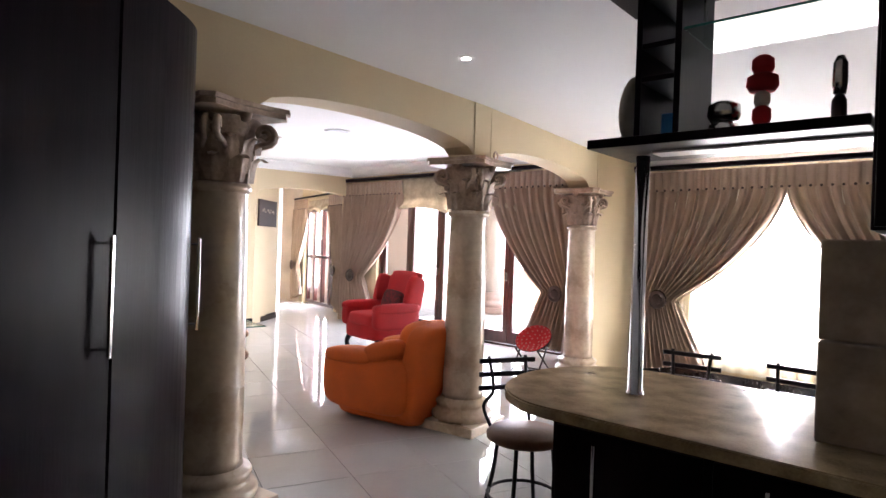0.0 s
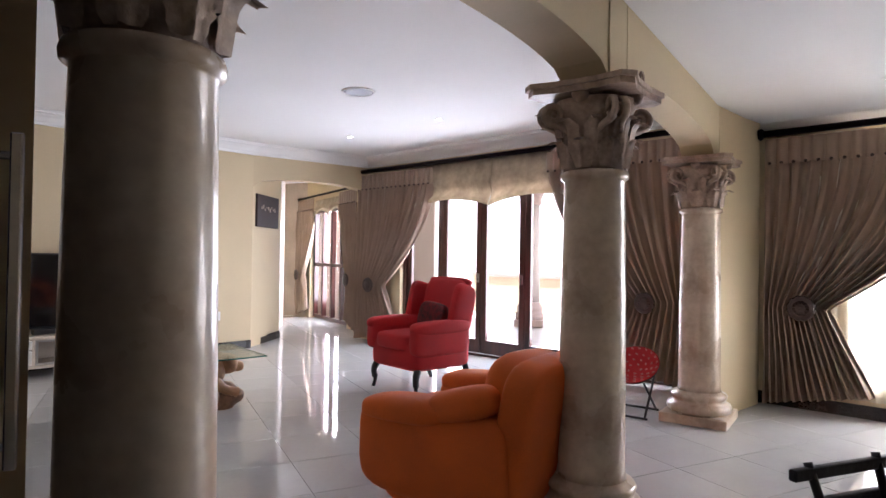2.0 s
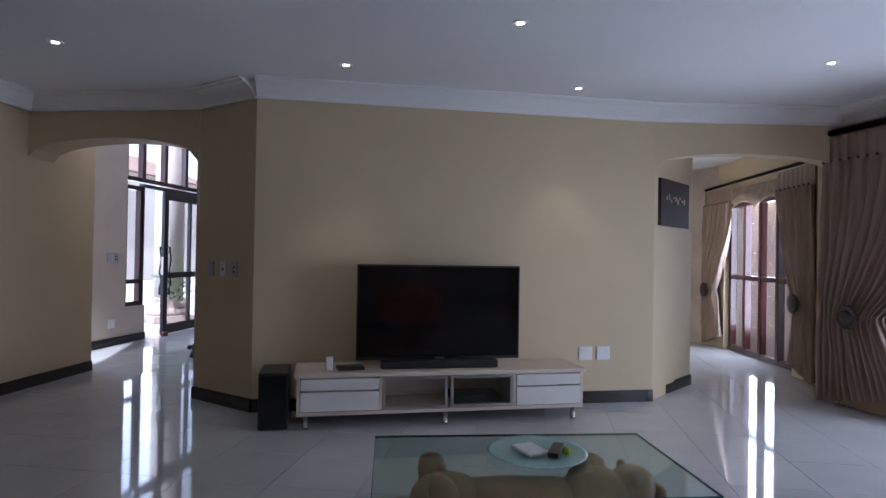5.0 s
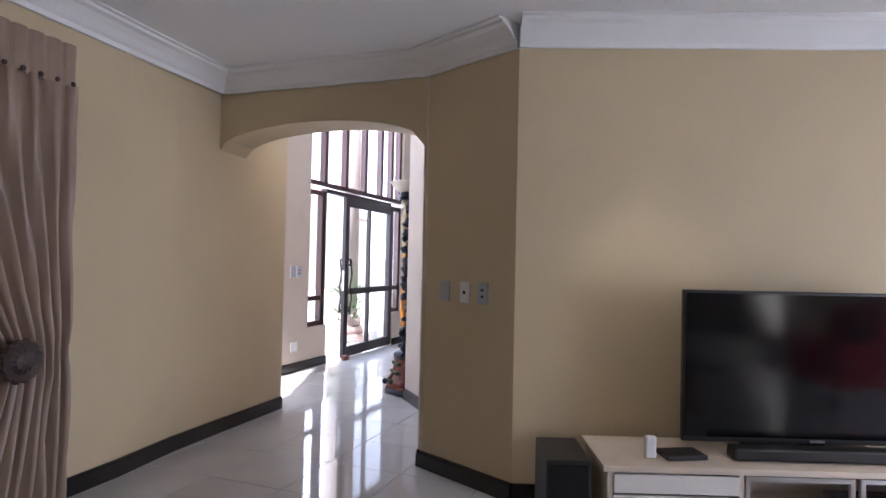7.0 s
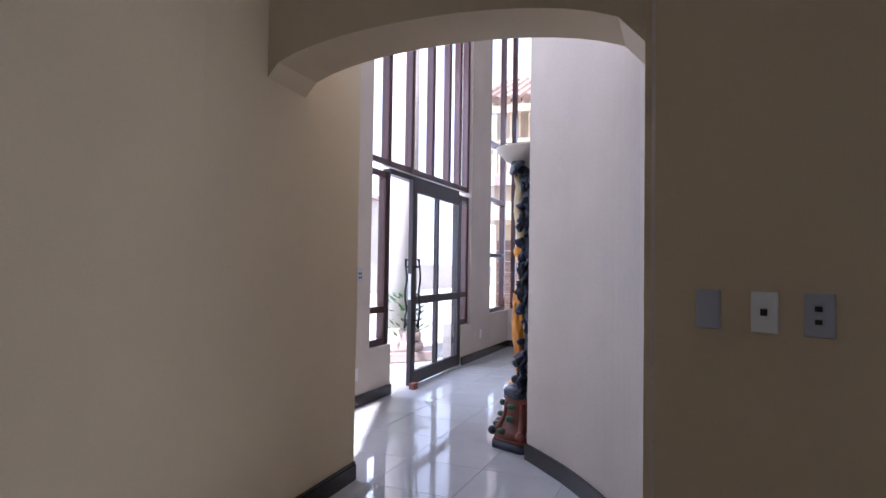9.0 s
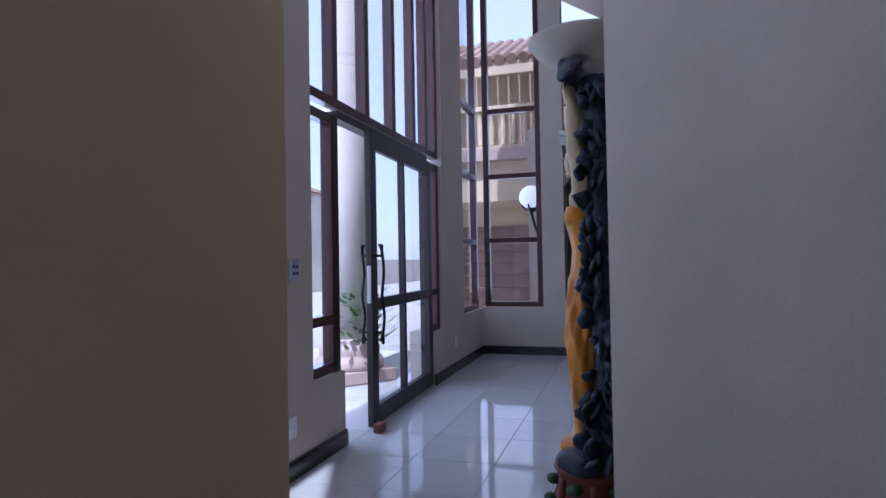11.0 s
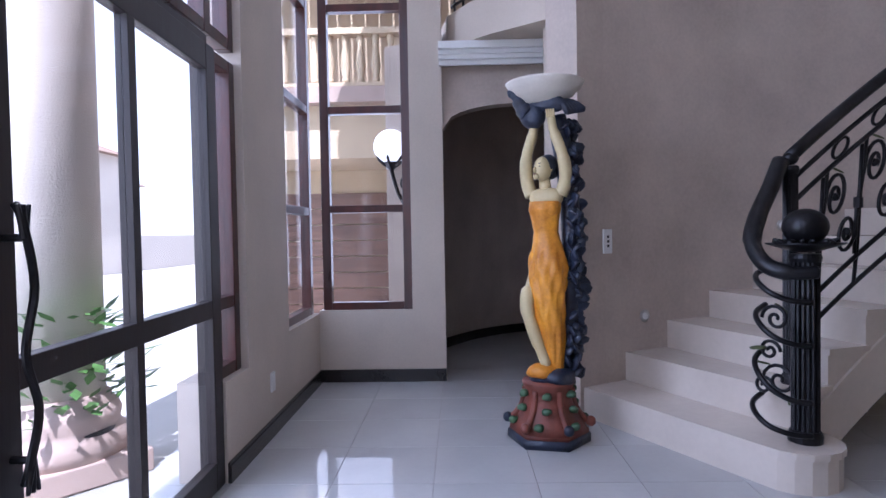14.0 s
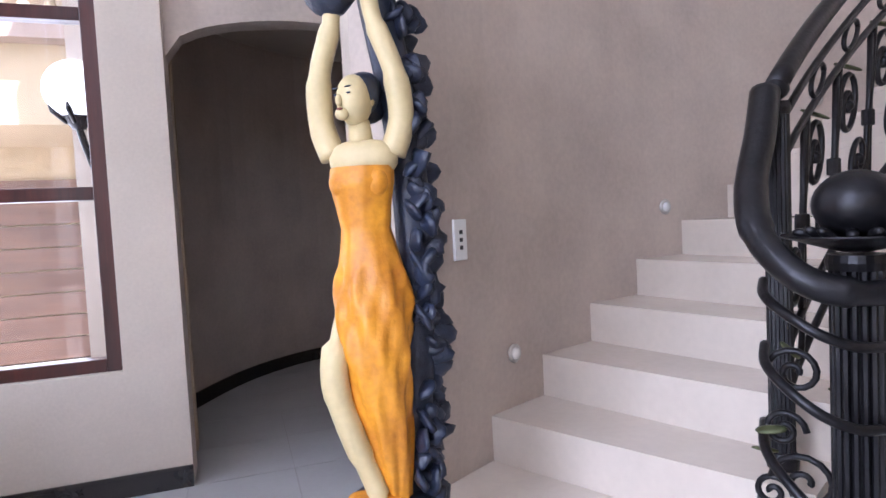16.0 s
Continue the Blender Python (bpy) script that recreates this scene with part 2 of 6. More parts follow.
def box(bm, c, size, rz=0.0, bevel=0.0, m=None, slot=0):
    mm = (m or Matrix()) @ pose(*c, 0, 0, rz) @ Matrix.Diagonal((*size, 1))
    r = bmesh.ops.create_cube(bm, size=1, matrix=mm)
    fs = list({f for v in r["verts"] for f in v.link_faces})
    if bevel:
        es = list({e for f in fs for e in f.edges})
        out = bmesh.ops.bevel(bm, geom=es, offset=bevel, segments=2, affect="EDGES", profile=0.5)
        fs = list({f for v in out["verts"] for f in v.link_faces}) or fs
    if slot:
        for f in fs:
            f.material_index = slot
    return bm


def new_box(c, size, rz=0.0, bevel=0.0):
    return box(bmesh.new(), c, size, rz, bevel)


def prism(bm, pts, z0, z1, slot=0):
    """An upright prism over a plan outline."""
    lo = [bm.verts.new((p[0], p[1], z0)) for p in pts]
    hi = [bm.verts.new((p[0], p[1], z1)) for p in pts]
    n = len(pts)
    fs = [bm.faces.new([lo[i], lo[(i + 1) % n], hi[(i + 1) % n], hi[i]]) for i in range(n)]
    fs += [bm.faces.new(lo[::-1]), bm.faces.new(hi)]
    for f in fs:
        f.material_index = slot
    bmesh.ops.recalc_face_normals(bm, faces=fs)
    return bm


def slab(bm, p, q, z0, z1, t, slot=0):
    """An upright wall piece from p to q; t is its thickness, to the left of the way from p to q (negative: right)."""
    p, q = Vector(p[:2]), Vector(q[:2])
    d = (q - p).normalized()
    n = Vector((-d.y, d.x)) * t
    return prism(bm, [p, q, q + n, p + n], z0, z1, slot)


def ribbon(bm, pts, z0, z1, t, slot=0):
    """A bent wall piece along plan points."""
    P = [Vector(p[:2]) for p in pts]
    N = []
    for i in range(len(P)):
        d = (P[min(i + 1, len(P) - 1)] - P[max(i - 1, 0)]).normalized()
        N.append(Vector((-d.y, d.x)) * t)
    return prism(bm, P + [P[i] + N[i] for i in range(len(P) - 1, -1, -1)], z0, z1, slot)


def header(bm, p, q, spring, crown, top, t, seg=18):
    """A wall piece over an arched opening between p and q."""
    p, q = Vector(p[:2]), Vector(q[:2])
    d = q - p
    n = Vector((-d.y, d.x)).normalized() * t
    prof = []
    for i in range(seg + 1):
        a = i / seg
        z = spring + (crown - spring) * math.sqrt(max(0, 1 - (2 * a - 1) ** 2)) ** 0.9
        prof.append((p + d * a, z))
    front = [bm.verts.new((*c, z)) for c, z in prof]
    back = [bm.verts.new((*(c + n), z)) for c, z in prof]
    ft = [bm.verts.new((*c, top)) for c, z in prof]
    bt = [bm.verts.new((*(c + n), top)) for c, z in prof]
    fs = []
    for i in range(seg):
        fs += [bm.faces.new([front[i], front[i + 1], ft[i + 1], ft[i]]), bm.faces.new([back[i + 1], back[i], bt[i], bt[i + 1]]),
               bm.faces.new([front[i + 1], front[i], back[i], back[i + 1]]), bm.faces.new([ft[i], ft[i + 1], bt[i + 1], bt[i]])]
    fs += [bm.faces.new([front[0], ft[0], bt[0], back[0]]), bm.faces.new([front[-1], back[-1], bt[-1], ft[-1]])]
    bmesh.ops.recalc_face_normals(bm, faces=fs)
    return bm


def lathe(bm, prof, seg=32, c=(0, 0, 0), slot=0, flute=0, depth=0.0, m=None):
    """A turned body from (radius, height) pairs."""
    rings = []
    for r, z in prof:
        ring = []
        for i in range(seg):
            a = 2 * math.pi * i / seg
            rr = r * (1 - depth * (0.5 + 0.5 * math.cos(flute * a))) if flute else r
            p = Vector((c[0] + rr * math.cos(a), c[1] + rr * math.sin(a), c[2] + z))
            ring.append(bm.verts.new(m @ p if m else p))
        rings.append(ring)
    fs = []
    for a, b in zip(rings, rings[1:]):
        for i in range(seg):
            fs.append(bm.faces.new([a[i], a[(i + 1) % seg], b[(i + 1) % seg], b[i]]))
    fs += [bm.faces.new(rings[0][::-1]), bm.faces.new(rings[-1])]
    for f in fs:
        f.material_index = slot
    return bm


def tube(bm, pts, r, seg=8, slot=0):
    """A bar of radius r (a number, or one a point) along points."""
    P = [Vector(p) for p in pts]
    R = r if isinstance(r, (list, tuple)) else [r] * len(P)
    rings, side = [], None
    for i, p in enumerate(P):
        d = (P[min(i + 1, len(P) - 1)] - P[max(i - 1, 0)]).normalized()
        if side is None or abs(side.dot(d)) > 0.95:
            side = d.orthogonal().normalized()
        side = (side - d * side.dot(d)).normalized()
        up = d.cross(side)
        rings.append([bm.verts.new(p + (side * math.cos(2 * math.pi * k / seg) + up * math.sin(2 * math.pi * k / seg)) * R[i]) for k in range(seg)])
    fs = []
    for a, b in zip(rings, rings[1:]):
        for k in range(seg):
            fs.append(bm.faces.new([a[k], a[(k + 1) % seg], b[(k + 1) % seg], b[k]]))
    fs += [bm.faces.new(rings[0][::-1]), bm.faces.new(rings[-1])]
    for f in fs:
        f.material_index = slot
    return bm


def smooth_path(pts, n=6):
    """A rounder path through the points."""
    P = [Vector(p) for p in pts]
    out = []
    for i in range(len(P) - 1):
        a, b, c, d = P[max(i - 1, 0)], P[i], P[i + 1], P[min(i + 2, len(P) - 1)]
        for k in range(n):
            t = k / n
            out.append(0.5 * ((2 * b) + (c - a) * t + (2 * a - 5 * b + 4 * c - d) * t * t + (3 * b - a - 3 * c + d) * t ** 3))
    return out + [P[-1]]


def blob(bm, c, half, e=0.6, rot=(0, 0, 0), slot=0, seg=20, rough=0.0, freq=6.0, m=None):
    """A soft cushion-like body: a rounded box or an egg, after e, with optional carving."""
    mm = (m or Matrix()) @ pose(*c, *rot)
    sg = lambda x, k: math.copysign(abs(x) ** k, x)
    rings = []
    half_n = seg // 2
    for j in range(1, half_n):
        ph = -math.pi / 2 + math.pi * j / half_n
        ring = []
        for i in range(seg):
            th = 2 * math.pi * i / seg
            p = Vector((half[0] * sg(math.cos(ph), e) * sg(math.cos(th), e), half[1] * sg(math.cos(ph), e) * sg(math.sin(th), e), half[2] * sg(math.sin(ph), e)))
            if rough:
                p *= 1 + rough * noise.noise((mm @ p) * freq)
            ring.append(bm.verts.new(mm @ p))
        rings.append(ring)
    lo, hi = bm.verts.new(mm @ Vector((0, 0, -half[2]))), bm.verts.new(mm @ Vector((0, 0, half[2])))
    fs = []
    for a, b in zip(rings, rings[1:]):
        for i in range(seg):
            fs.append(bm.faces.new([a[i], a[(i + 1) % seg], b[(i + 1) % seg], b[i]]))
    for i in range(seg):
        fs += [bm.faces.new([lo, rings[0][(i + 1) % seg], rings[0][i]]), bm.faces.new([hi, rings[-1][i], rings[-1][(i + 1) % seg]])]
    for f in fs:
        f.material_index = slot
    return bm


def frame_z(p, d):
    """A pose at p whose x axis runs along the plan direction d."""
    return pose(p[0], p[1], p[2] if len(p) > 2 else 0, 0, 0, math.degrees(math.atan2(d[1], d[0])))


# ---- structure ----
A_PT, B_PT, J_PT = Vector((-5.52, 6.53)), Vector((-3.70, 9.33)), Vector((-3.80, 10.28))
ARCH_R, ARCH_L = Vector((-6.25, 6.36)), Vector((-7.43, 5.36))
WALL_END = Vector((-8.03, 6.00))
NE2 = Vector(NE[:2])
COL_L, COL_M, COL_R = Vector((-0.64, 3.50)), Vector((0.29, 5.23)), Vector((1.15, 7.23))
CAP = 1.935   # top of the capitals
ROW = (COL_R - COL_M).normalized()
ROW_N = Vector((ROW.y, -ROW.x))
ROW_A = (COL_M - COL_L).normalized()
ROW_AN = Vector((ROW_A.y, -ROW_A.x))
CORNER = Vector(at_garden(5.06)[:2])


def walls():
    g = lambda s: at_garden(s)[:2]
    # garden wall with the folding doors and the dining window
    bm = bmesh.new()
    slab(bm, g(-0.25), g(0.685), 0, CEIL, 0.24)
    slab(bm, g(0.685), g(4.585), 2.12, CEIL, 0.24)
    slab(bm, g(4.585), g(5.75), 0, CEIL, 0.24)
    slab(bm, g(5.75), g(7.6), 2.12, CEIL, 0.24)
    slab(bm, g(5.75), g(7.6), 0, 0.28, 0.24)
    slab(bm, g(7.6), g(9.6), 0, CEIL, 0.24)
    structure("wall_garden", bm, WALL, "cream plastered outer wall with folding doors and a window", "wall")
    # television wall
    bm = slab(bmesh.new(), A_PT, B_PT, 0, CEIL, 0.25)
    structure("wall_television", bm, WALL, "plain cream plastered wall behind the television", "wall")
    # picture wall recessed behind the arch
    bm = slab(bmesh.new(), B_PT + Vector((-0.012, 0.006)), J_PT, 0, CEIL, 0.22)
    structure("wall_picture", bm, WALL, "short cream plastered wall beside the arch", "wall")
    bm = header(bmesh.new(), B_PT, NE2, 2.03, 2.16, CEIL, 0.16)
    structure("arch_far_room", bm, WALL, "shallow cream plastered arch into the next room", "arch")
    # switch wall and arch to the entrance hall
    bm = slab(bmesh.new(), ARCH_R, A_PT, 0, CEIL, 0.24)
    structure("wall_switches", bm, WALL, "cream plastered wall with switches beside the arch", "wall")
    bm = header(bmesh.new(), ARCH_L + Vector((-0.06, -0.03)), ARCH_R, 1.99, 2.19, CEIL, 0.30)
    structure("arch_hall", bm, WALL, "shallow cream plastered arch to the entrance hall", "arch")
    # living room wall towards the entrance
    d = (WALL_END - Vector((-6.86, 4.74))).normalized()
    pts = [Vector((-6.86, 4.74)) - d * k for k in (4.2, 2.8, 1.4, 0.7)] + [Vector((-6.86, 4.74)), Vector((-7.20, 5.06)), Vector((-7.47, 5.36)), WALL_END]
    bm = ribbon(bmesh.new(), pts, 0, 3.1, 0.22)
    structure("wall_west", bm, WALL, "cream plastered wall of the living room", "wall")
    # curved wall of the passage
    curve = smooth_path([(-6.22, 6.36, 0), (-6.55, 6.66, 0), (-6.90, 6.87, 0), (-7.33, 7.01, 0), (-7.66, 7.07, 0), (-7.88, 7.10, 0)], 5)
    bm = ribbon(bmesh.new(), curve, 0, 5.6, -0.25)
    structure("wall_curved", bm, WALL_HALL, "pale curved plaster wall of the passage", "wall", smooth=False)
    # wall between living and dining room, past the last column
    bm = slab(bmesh.new(), COL_R + ROW * 0.16 - ROW_N * 0.09, CORNER + Vector((-0.17, 0.02)), 0, CEIL, -0.2)
    structure("wall_nib", bm, WALL, "narrow cream plastered wall beside a column", "wall")
    # arcade over the columns
    bm = bmesh.new()
    o = -ROW_N * 0.11
    oa = -ROW_AN * 0.11
    header(bm, COL_L + ROW_A * 0.10 + oa, COL_M - ROW_A * 0.08 + oa, CAP, CAP + 0.15, CEIL, -0.22)
    header(bm, COL_M + ROW * 0.10 + o, COL_R - ROW * 0.10 + o, CAP, CAP + 0.15, CEIL, -0.22)
    for c in (COL_M, COL_R):
        slab(bm, c - ROW * 0.12 + o * 0.97, c + ROW * 0.12 + o * 0.97, CAP + 0.003, CEIL, -0.2134)
    slab(bm, COL_L - ROW_A * 0.10 + oa, COL_L + ROW_A * 0.10 + oa, CAP + 0.003, CEIL, -0.22)
    slab(bm, COL_R + ROW * 0.10 + o, COL_R + ROW * 0.165 + o, CAP, CEIL, -0.22)
    slab(bm, COL_L - ROW_A * 3.0 + oa, COL_L - ROW_A * 0.10 + oa, CAP + 0.003, CEIL, -0.22)
    structure("arcade", bm, WALL, "cream plastered double arch carried on columns", "arch")
    # closing walls, behind the camera
    bm = bmesh.new()
    slab(bm, (3.2, -1.4), g(9.6), 0, CEIL, -0.2)
    slab(bm, (-2.9, -0.5), (3.2, -1.4), 0, CEIL, -0.2)
    slab(bm, (-2.9, -0.5), (-3.98, 1.6), 0, CEIL, 0.2)
    structure("wall_south", bm, WALL, "plain cream plastered wall of the kitchen end", "wall")
    bm = slab(bmesh.new(), (-0.98, 3.5), (-2.6, -0.45), 0, CEIL, 0.15)
    structure("wall_kitchen", bm, WALL, "plain cream wall behind the tall cupboards", "wall")


def hall_walls():
    e = lambda k: HALL0 + U2 * k
    bm = bmesh.new()
    H = 5.6
    # entrance wall: window, pier, side window, door, side window, pier, corner window
    slab(bm, e(-3.2), e(-1.6), 0, H, 0.24)
    slab(bm, e(-1.6), e(-0.42), 0, 0.30, 0.24)
    slab(bm, e(-0.42), e(0.22), 0, H, 0.24)
    slab(bm, e(0.22), e(0.62), 0, 0.47, 0.24)
    slab(bm, e(2.46), e(2.78), 0, 0.49, 0.24)
    slab(bm, e(2.78), e(3.55), 0, H, 0.24)
    slab(bm, e(3.55), e(4.42), 0, 0.56, 0.24)
    slab(bm, e(0.22), e(2.78), 5.3, H, 0.24)
    structure("wall_entrance", bm, WALL_HALL, "sand plastered entrance wall with tall glazing", "wall")
    bm = bmesh.new()
    slab(bm, C2 + X2 * 0.0, C2 + X2 * 0.755, 0, 0.58, 0.24)
    slab(bm, C2 + X2 * 0.755, C2 + X2 * 1.02, 0, H, 0.24)
    structure("wall_corner_pier", bm, WALL_HALL, "sand plastered pier beside the corner window", "wall")


def arc(c, r, a0, a1, n):
    return [(c[0] + r * math.cos(radians(a0 + (a1 - a0) * i / n)), c[1] + r * math.sin(radians(a0 + (a1 - a0) * i / n)), 0) for i in range(n + 1)]


HALL0, U2 = Vector((-9.62, 6.60)), Vector((-0.62, 0.785))
C2 = HALL0 + U2 * 4.42
X2 = Vector((0.785, 0.62))
STAIR_C, R_OUT, R_IN, STEP_A, STEP_H = (-6.18, 9.07), 4.32, 3.16, 4.85, 0.188


def stair_walls():
    pts = arc(STAIR_C, R_OUT, 161.0, 40, 40)
    bm = ribbon(bmesh.new(), pts, 0, 5.6, 0.30)
    structure("wall_stair", bm, WALL_STAIR, "curved mottled taupe plaster wall along the stair", "wall", smooth=False)
    bm = slab(bmesh.new(), (-10.335, 10.565), (-10.74, 10.885), 0, 5.6, -0.18)
    structure("wall_stair_pier", bm, WALL_HALL, "pale plaster pier at the foot of the stair wall", "wall")
    # corridor behind, curved
    bm = ribbon(bmesh.new(), smooth_path([(-12.22, 10.98, 0), (-12.42, 11.6, 0), (-12.50, 12.5, 0), (-12.2, 13.3, 0), (-11.3, 14.0, 0), (-9.6, 14.4, 0)], 6), 0, 2.9, 0.2)
    structure("wall_corridor", bm, WALL_STAIR, "curved plaster wall of the shaded corridor", "wall")
    bm = slab(bmesh.new(), (-11.73, 10.90), (-12.40, 11.56), 0, 2.9, 0.12)
    structure("wall_corridor_side", bm, WALL_STAIR, "short plaster wall at the corridor", "wall")
    # gallery slab over the corridor with its edge
    edge = smooth_path([(-11.62, 10.86, 0), (-11.2, 10.72, 0), (-10.75, 10.72, 0), (-10.42, 10.72, 0)], 6)
    bm = prism(bmesh.new(), [p[:2] for p in edge] + [(-10.0, 11.6), (-9.6, 14.6), (-12.6, 14.4), (-12.9, 12.0)], 2.672, 2.97)
    structure("gallery_slab", bm, WALL_HALL, "plastered gallery floor over the corridor", "gallery")
    bm = bmesh.new()
    for a, b, t in ((2.615, 2.67, 0.16), (2.585, 2.615, 0.11), (2.555, 2.585, 0.08), (2.52, 2.555, 0.03)):
        slab(bm, C2 + X2 * 1.0, C2 + X2 * 2.3, a, b, -t)
    head = header(bmesh.new(), C2 + X2 * 1.02 + U2 * 0.10, C2 + X2 * 2.3 + U2 * 0.10, 2.04, 2.24, 2.668, 0.14)
    structure("arch_corridor", head, WALL_STAIR, "shaded plaster arch into the corridor", "arch")
    structure("trim_gallery", bm, CORNICE, "white stepped moulding under the gallery", "moulding")
    bm = bmesh.new()
    slab(bm, (-2.4, 14.0), (-13.5, 15.0), 0, 5.6, -0.2)
    slab(bm, (-1.2, 9.9), (-2.4, 14.0), 2.6, 5.6, -0.2)
    slab(bm, (-6.2, 6.62), (-5.45, 6.66), CEIL, 5.6, 0.2)
    slab(bm, (-5.45, 6.66), (-3.8, 9.4), CEIL, 5.6, 0.2)
    slab(bm, (-3.8, 9.4), (-4.4, 11.6), 0, 5.6, 0.2)
    structure("wall_hall_back", bm, WALL_HALL, "tall plaster walls that close the stair hall", "wall")
    bm = prism(bmesh.new(), [(-6.0, 3.2), (-3.0, 10), (-2.5, 15), (-14, 15.5), (-13.4, 10.6), (-9.9, 6.4), (-8.6, 4.6)], 5.6, 5.75)
    structure("ceiling_hall", bm, CEILING, "white ceiling high over the entrance hall", "ceiling")


def ceilings():
    bm = prism(bmesh.new(), [at_garden(-0.1)[:2], at_garden(9.7)[:2], (3.4, -1.6), (-3.0, -0.7), (-4.2, 1.4), (-7.45, 5.0), (-7.60, 5.5), (-6.3, 6.55), (-5.5, 6.6), (-3.75, 9.38)], CEIL, CEIL + 0.12)
    structure("ceiling_living", bm, CEILING, "smooth white plaster ceiling with downlights", "ceiling")
    k = ROW_AN * 0.112
    bm = prism(bmesh.new(), [COL_L - ROW_A * 3.4 + k, COL_M + k, COL_R + ROW_N * 0.112, CORNER + Vector((0.03, 0)), at_garden(9.7)[:2], (3.4, -1.6), (-2.6, -0.6)], DCEIL, CEIL - 0.004)
    structure("ceiling_dining", bm, CEILING, "lower white ceiling over kitchen and dining side", "ceiling")
    bm = prism(bmesh.new(), [(-2.3, 10.3), (-3.7, 9.5), (-4.4, 10.3), (-6.8, 14.2), (-4.0, 15.2), (-1.4, 12.2)], 2.56, 2.68)
    structure("ceiling_far_room", bm, CEILING, "white ceiling of the next room", "ceiling")


def cornice(bm, p, q, t=1, top=CEIL, s=1.0):
    """A stepped white cornice along the top of a wall; the room is to the right of p to q for t = 1."""
    p, q = Vector(p[:2]), Vector(q[:2])
    d = (q - p).normalized()
    n = Vector((d.y, -d.x)) * t
    prof = [(0.0, -0.13), (0.022, -0.13), (0.026, -0.105), (0.045, -0.09), (0.075, -0.06), (0.11, -0.035), (0.14, -0.025), (0.145, -0.012), (0.17, -0.008), (0.17, 0.0), (0, 0)]
    a = [bm.verts.new((*(p + n * x * s), top + z * s)) for x, z in prof]
    b = [bm.verts.new((*(q + n * x * s), top + z * s)) for x, z in prof]
    k = len(prof)
    fs = [bm.faces.new([a[i], b[i], b[(i + 1) % k], a[(i + 1) % k]]) for i in range(k)] + [bm.faces.new(a[::-1]), bm.faces.new(b)]
    bmesh.ops.recalc_face_normals(bm, faces=fs)
    return bm


def trims():
    bm = bmesh.new()
    cornice(bm, A_PT, B_PT)
    cornice(bm, ARCH_R, A_PT)
    cornice(bm, ARCH_L, ARCH_R)
    cornice(bm, B_PT, NE2)
    cornice(bm, NE2, CORNER)
    cornice(bm, (-4.0, 1.75), (-6.86, 4.74))
    cornice(bm, (-6.86, 4.74), ARCH_L)
    cornice(bm, CORNER, at_garden(9.6), 1, DCEIL, 0.45)
    cornice(bm, COL_L - ROW_A * 3.0 - ROW_AN * 0.11, COL_M - ROW_AN * 0.11, -1)
    cornice(bm, COL_M - ROW_N * 0.11, CORNER + Vector((-0.17, 0.02)), -1)
    structure("trim_cornice", bm, CORNICE, "white stepped plaster cornice", "cornice")
    runs = {"baseboard_living": [(A_PT, B_PT), (ARCH_R, A_PT), (B_PT + Vector((-0.04, 0.01)), J_PT), (NE2 + Vector((0.4, -0.237)), at_garden(0.685)), (at_garden(4.585), CORNER), (CORNER, at_garden(9.5))],
            "baseboard_west": [((-5.9, 3.68), (-6.86, 4.74)), ((-6.86, 4.74), (-7.20, 5.06)), ((-7.20, 5.06), (-7.47, 5.36)), ((-7.47, 5.36), WALL_END)],
            "baseboard_entrance": [(HALL0 + U2 * -0.52, HALL0 + U2 * 0.62), (HALL0 + U2 * 2.46, C2), (C2, C2 + X2 * 1.02)]}
    for name, segs in runs.items():
        bm = bmesh.new()
        for p, q in segs:
            slab(bm, p, q, 0, 0.085, -0.018)
            slab(bm, p, q, 0.085, 0.10, -0.012)
        structure(name, bm, SKIRT, "dark polished skirting along the wall foot", "skirting")
    bm = bmesh.new()
    slab(bm, COL_R + ROW * 0.3 + ROW_N * 0.11, CORNER + Vector((0.03, 0.0)), 0, 0.10, -0.018)
    slab(bm, NE2, NE2 + Vector((0.002, 0.001)), 0, 0.1, -0.01)
    structure("baseboard_nib", bm, SKIRT, "dark skirting on the narrow wall", "skirting")
    bm = ribbon(bmesh.new(), smooth_path([(-6.22, 6.36, 0), (-6.55, 6.66, 0), (-6.90, 6.87, 0), (-7.33, 7.01, 0), (-7.66, 7.07, 0), (-7.88, 7.10, 0)], 5), 0, 0.10, 0.018)
    structure("baseboard_curved", bm, SKIRT, "dark skirting along the curved wall", "skirting")
    bm = ribbon(bmesh.new(), smooth_path([(-12.22, 10.98, 0), (-12.42, 11.6, 0), (-12.50, 12.5, 0), (-12.2, 13.3, 0), (-11.3, 14.0, 0)], 6), 0, 0.10, -0.018)
    structure("baseboard_corridor", bm, SKIRT, "dark skirting in the corridor", "skirting")


def floors():
    bm = prism(bmesh.new(), [(4.6, -1.8), (-4.2, -1.0), (-9.3, 3.6), (-13.2, 9.4), (-14, 15.4), (-2.0, 15.2), (-1.4, 12.0), at_garden(0, 0.24)[:2], at_garden(9.8, 0.24)[:2]], -0.14, -0.004)
    return structure("floor", bm, GROUT, "polished off-white porcelain tile floor", "floor")


FLOOR = floors()
walls(), hall_walls(), stair_walls(), ceilings(), trims()

# ---- windows and doors ----


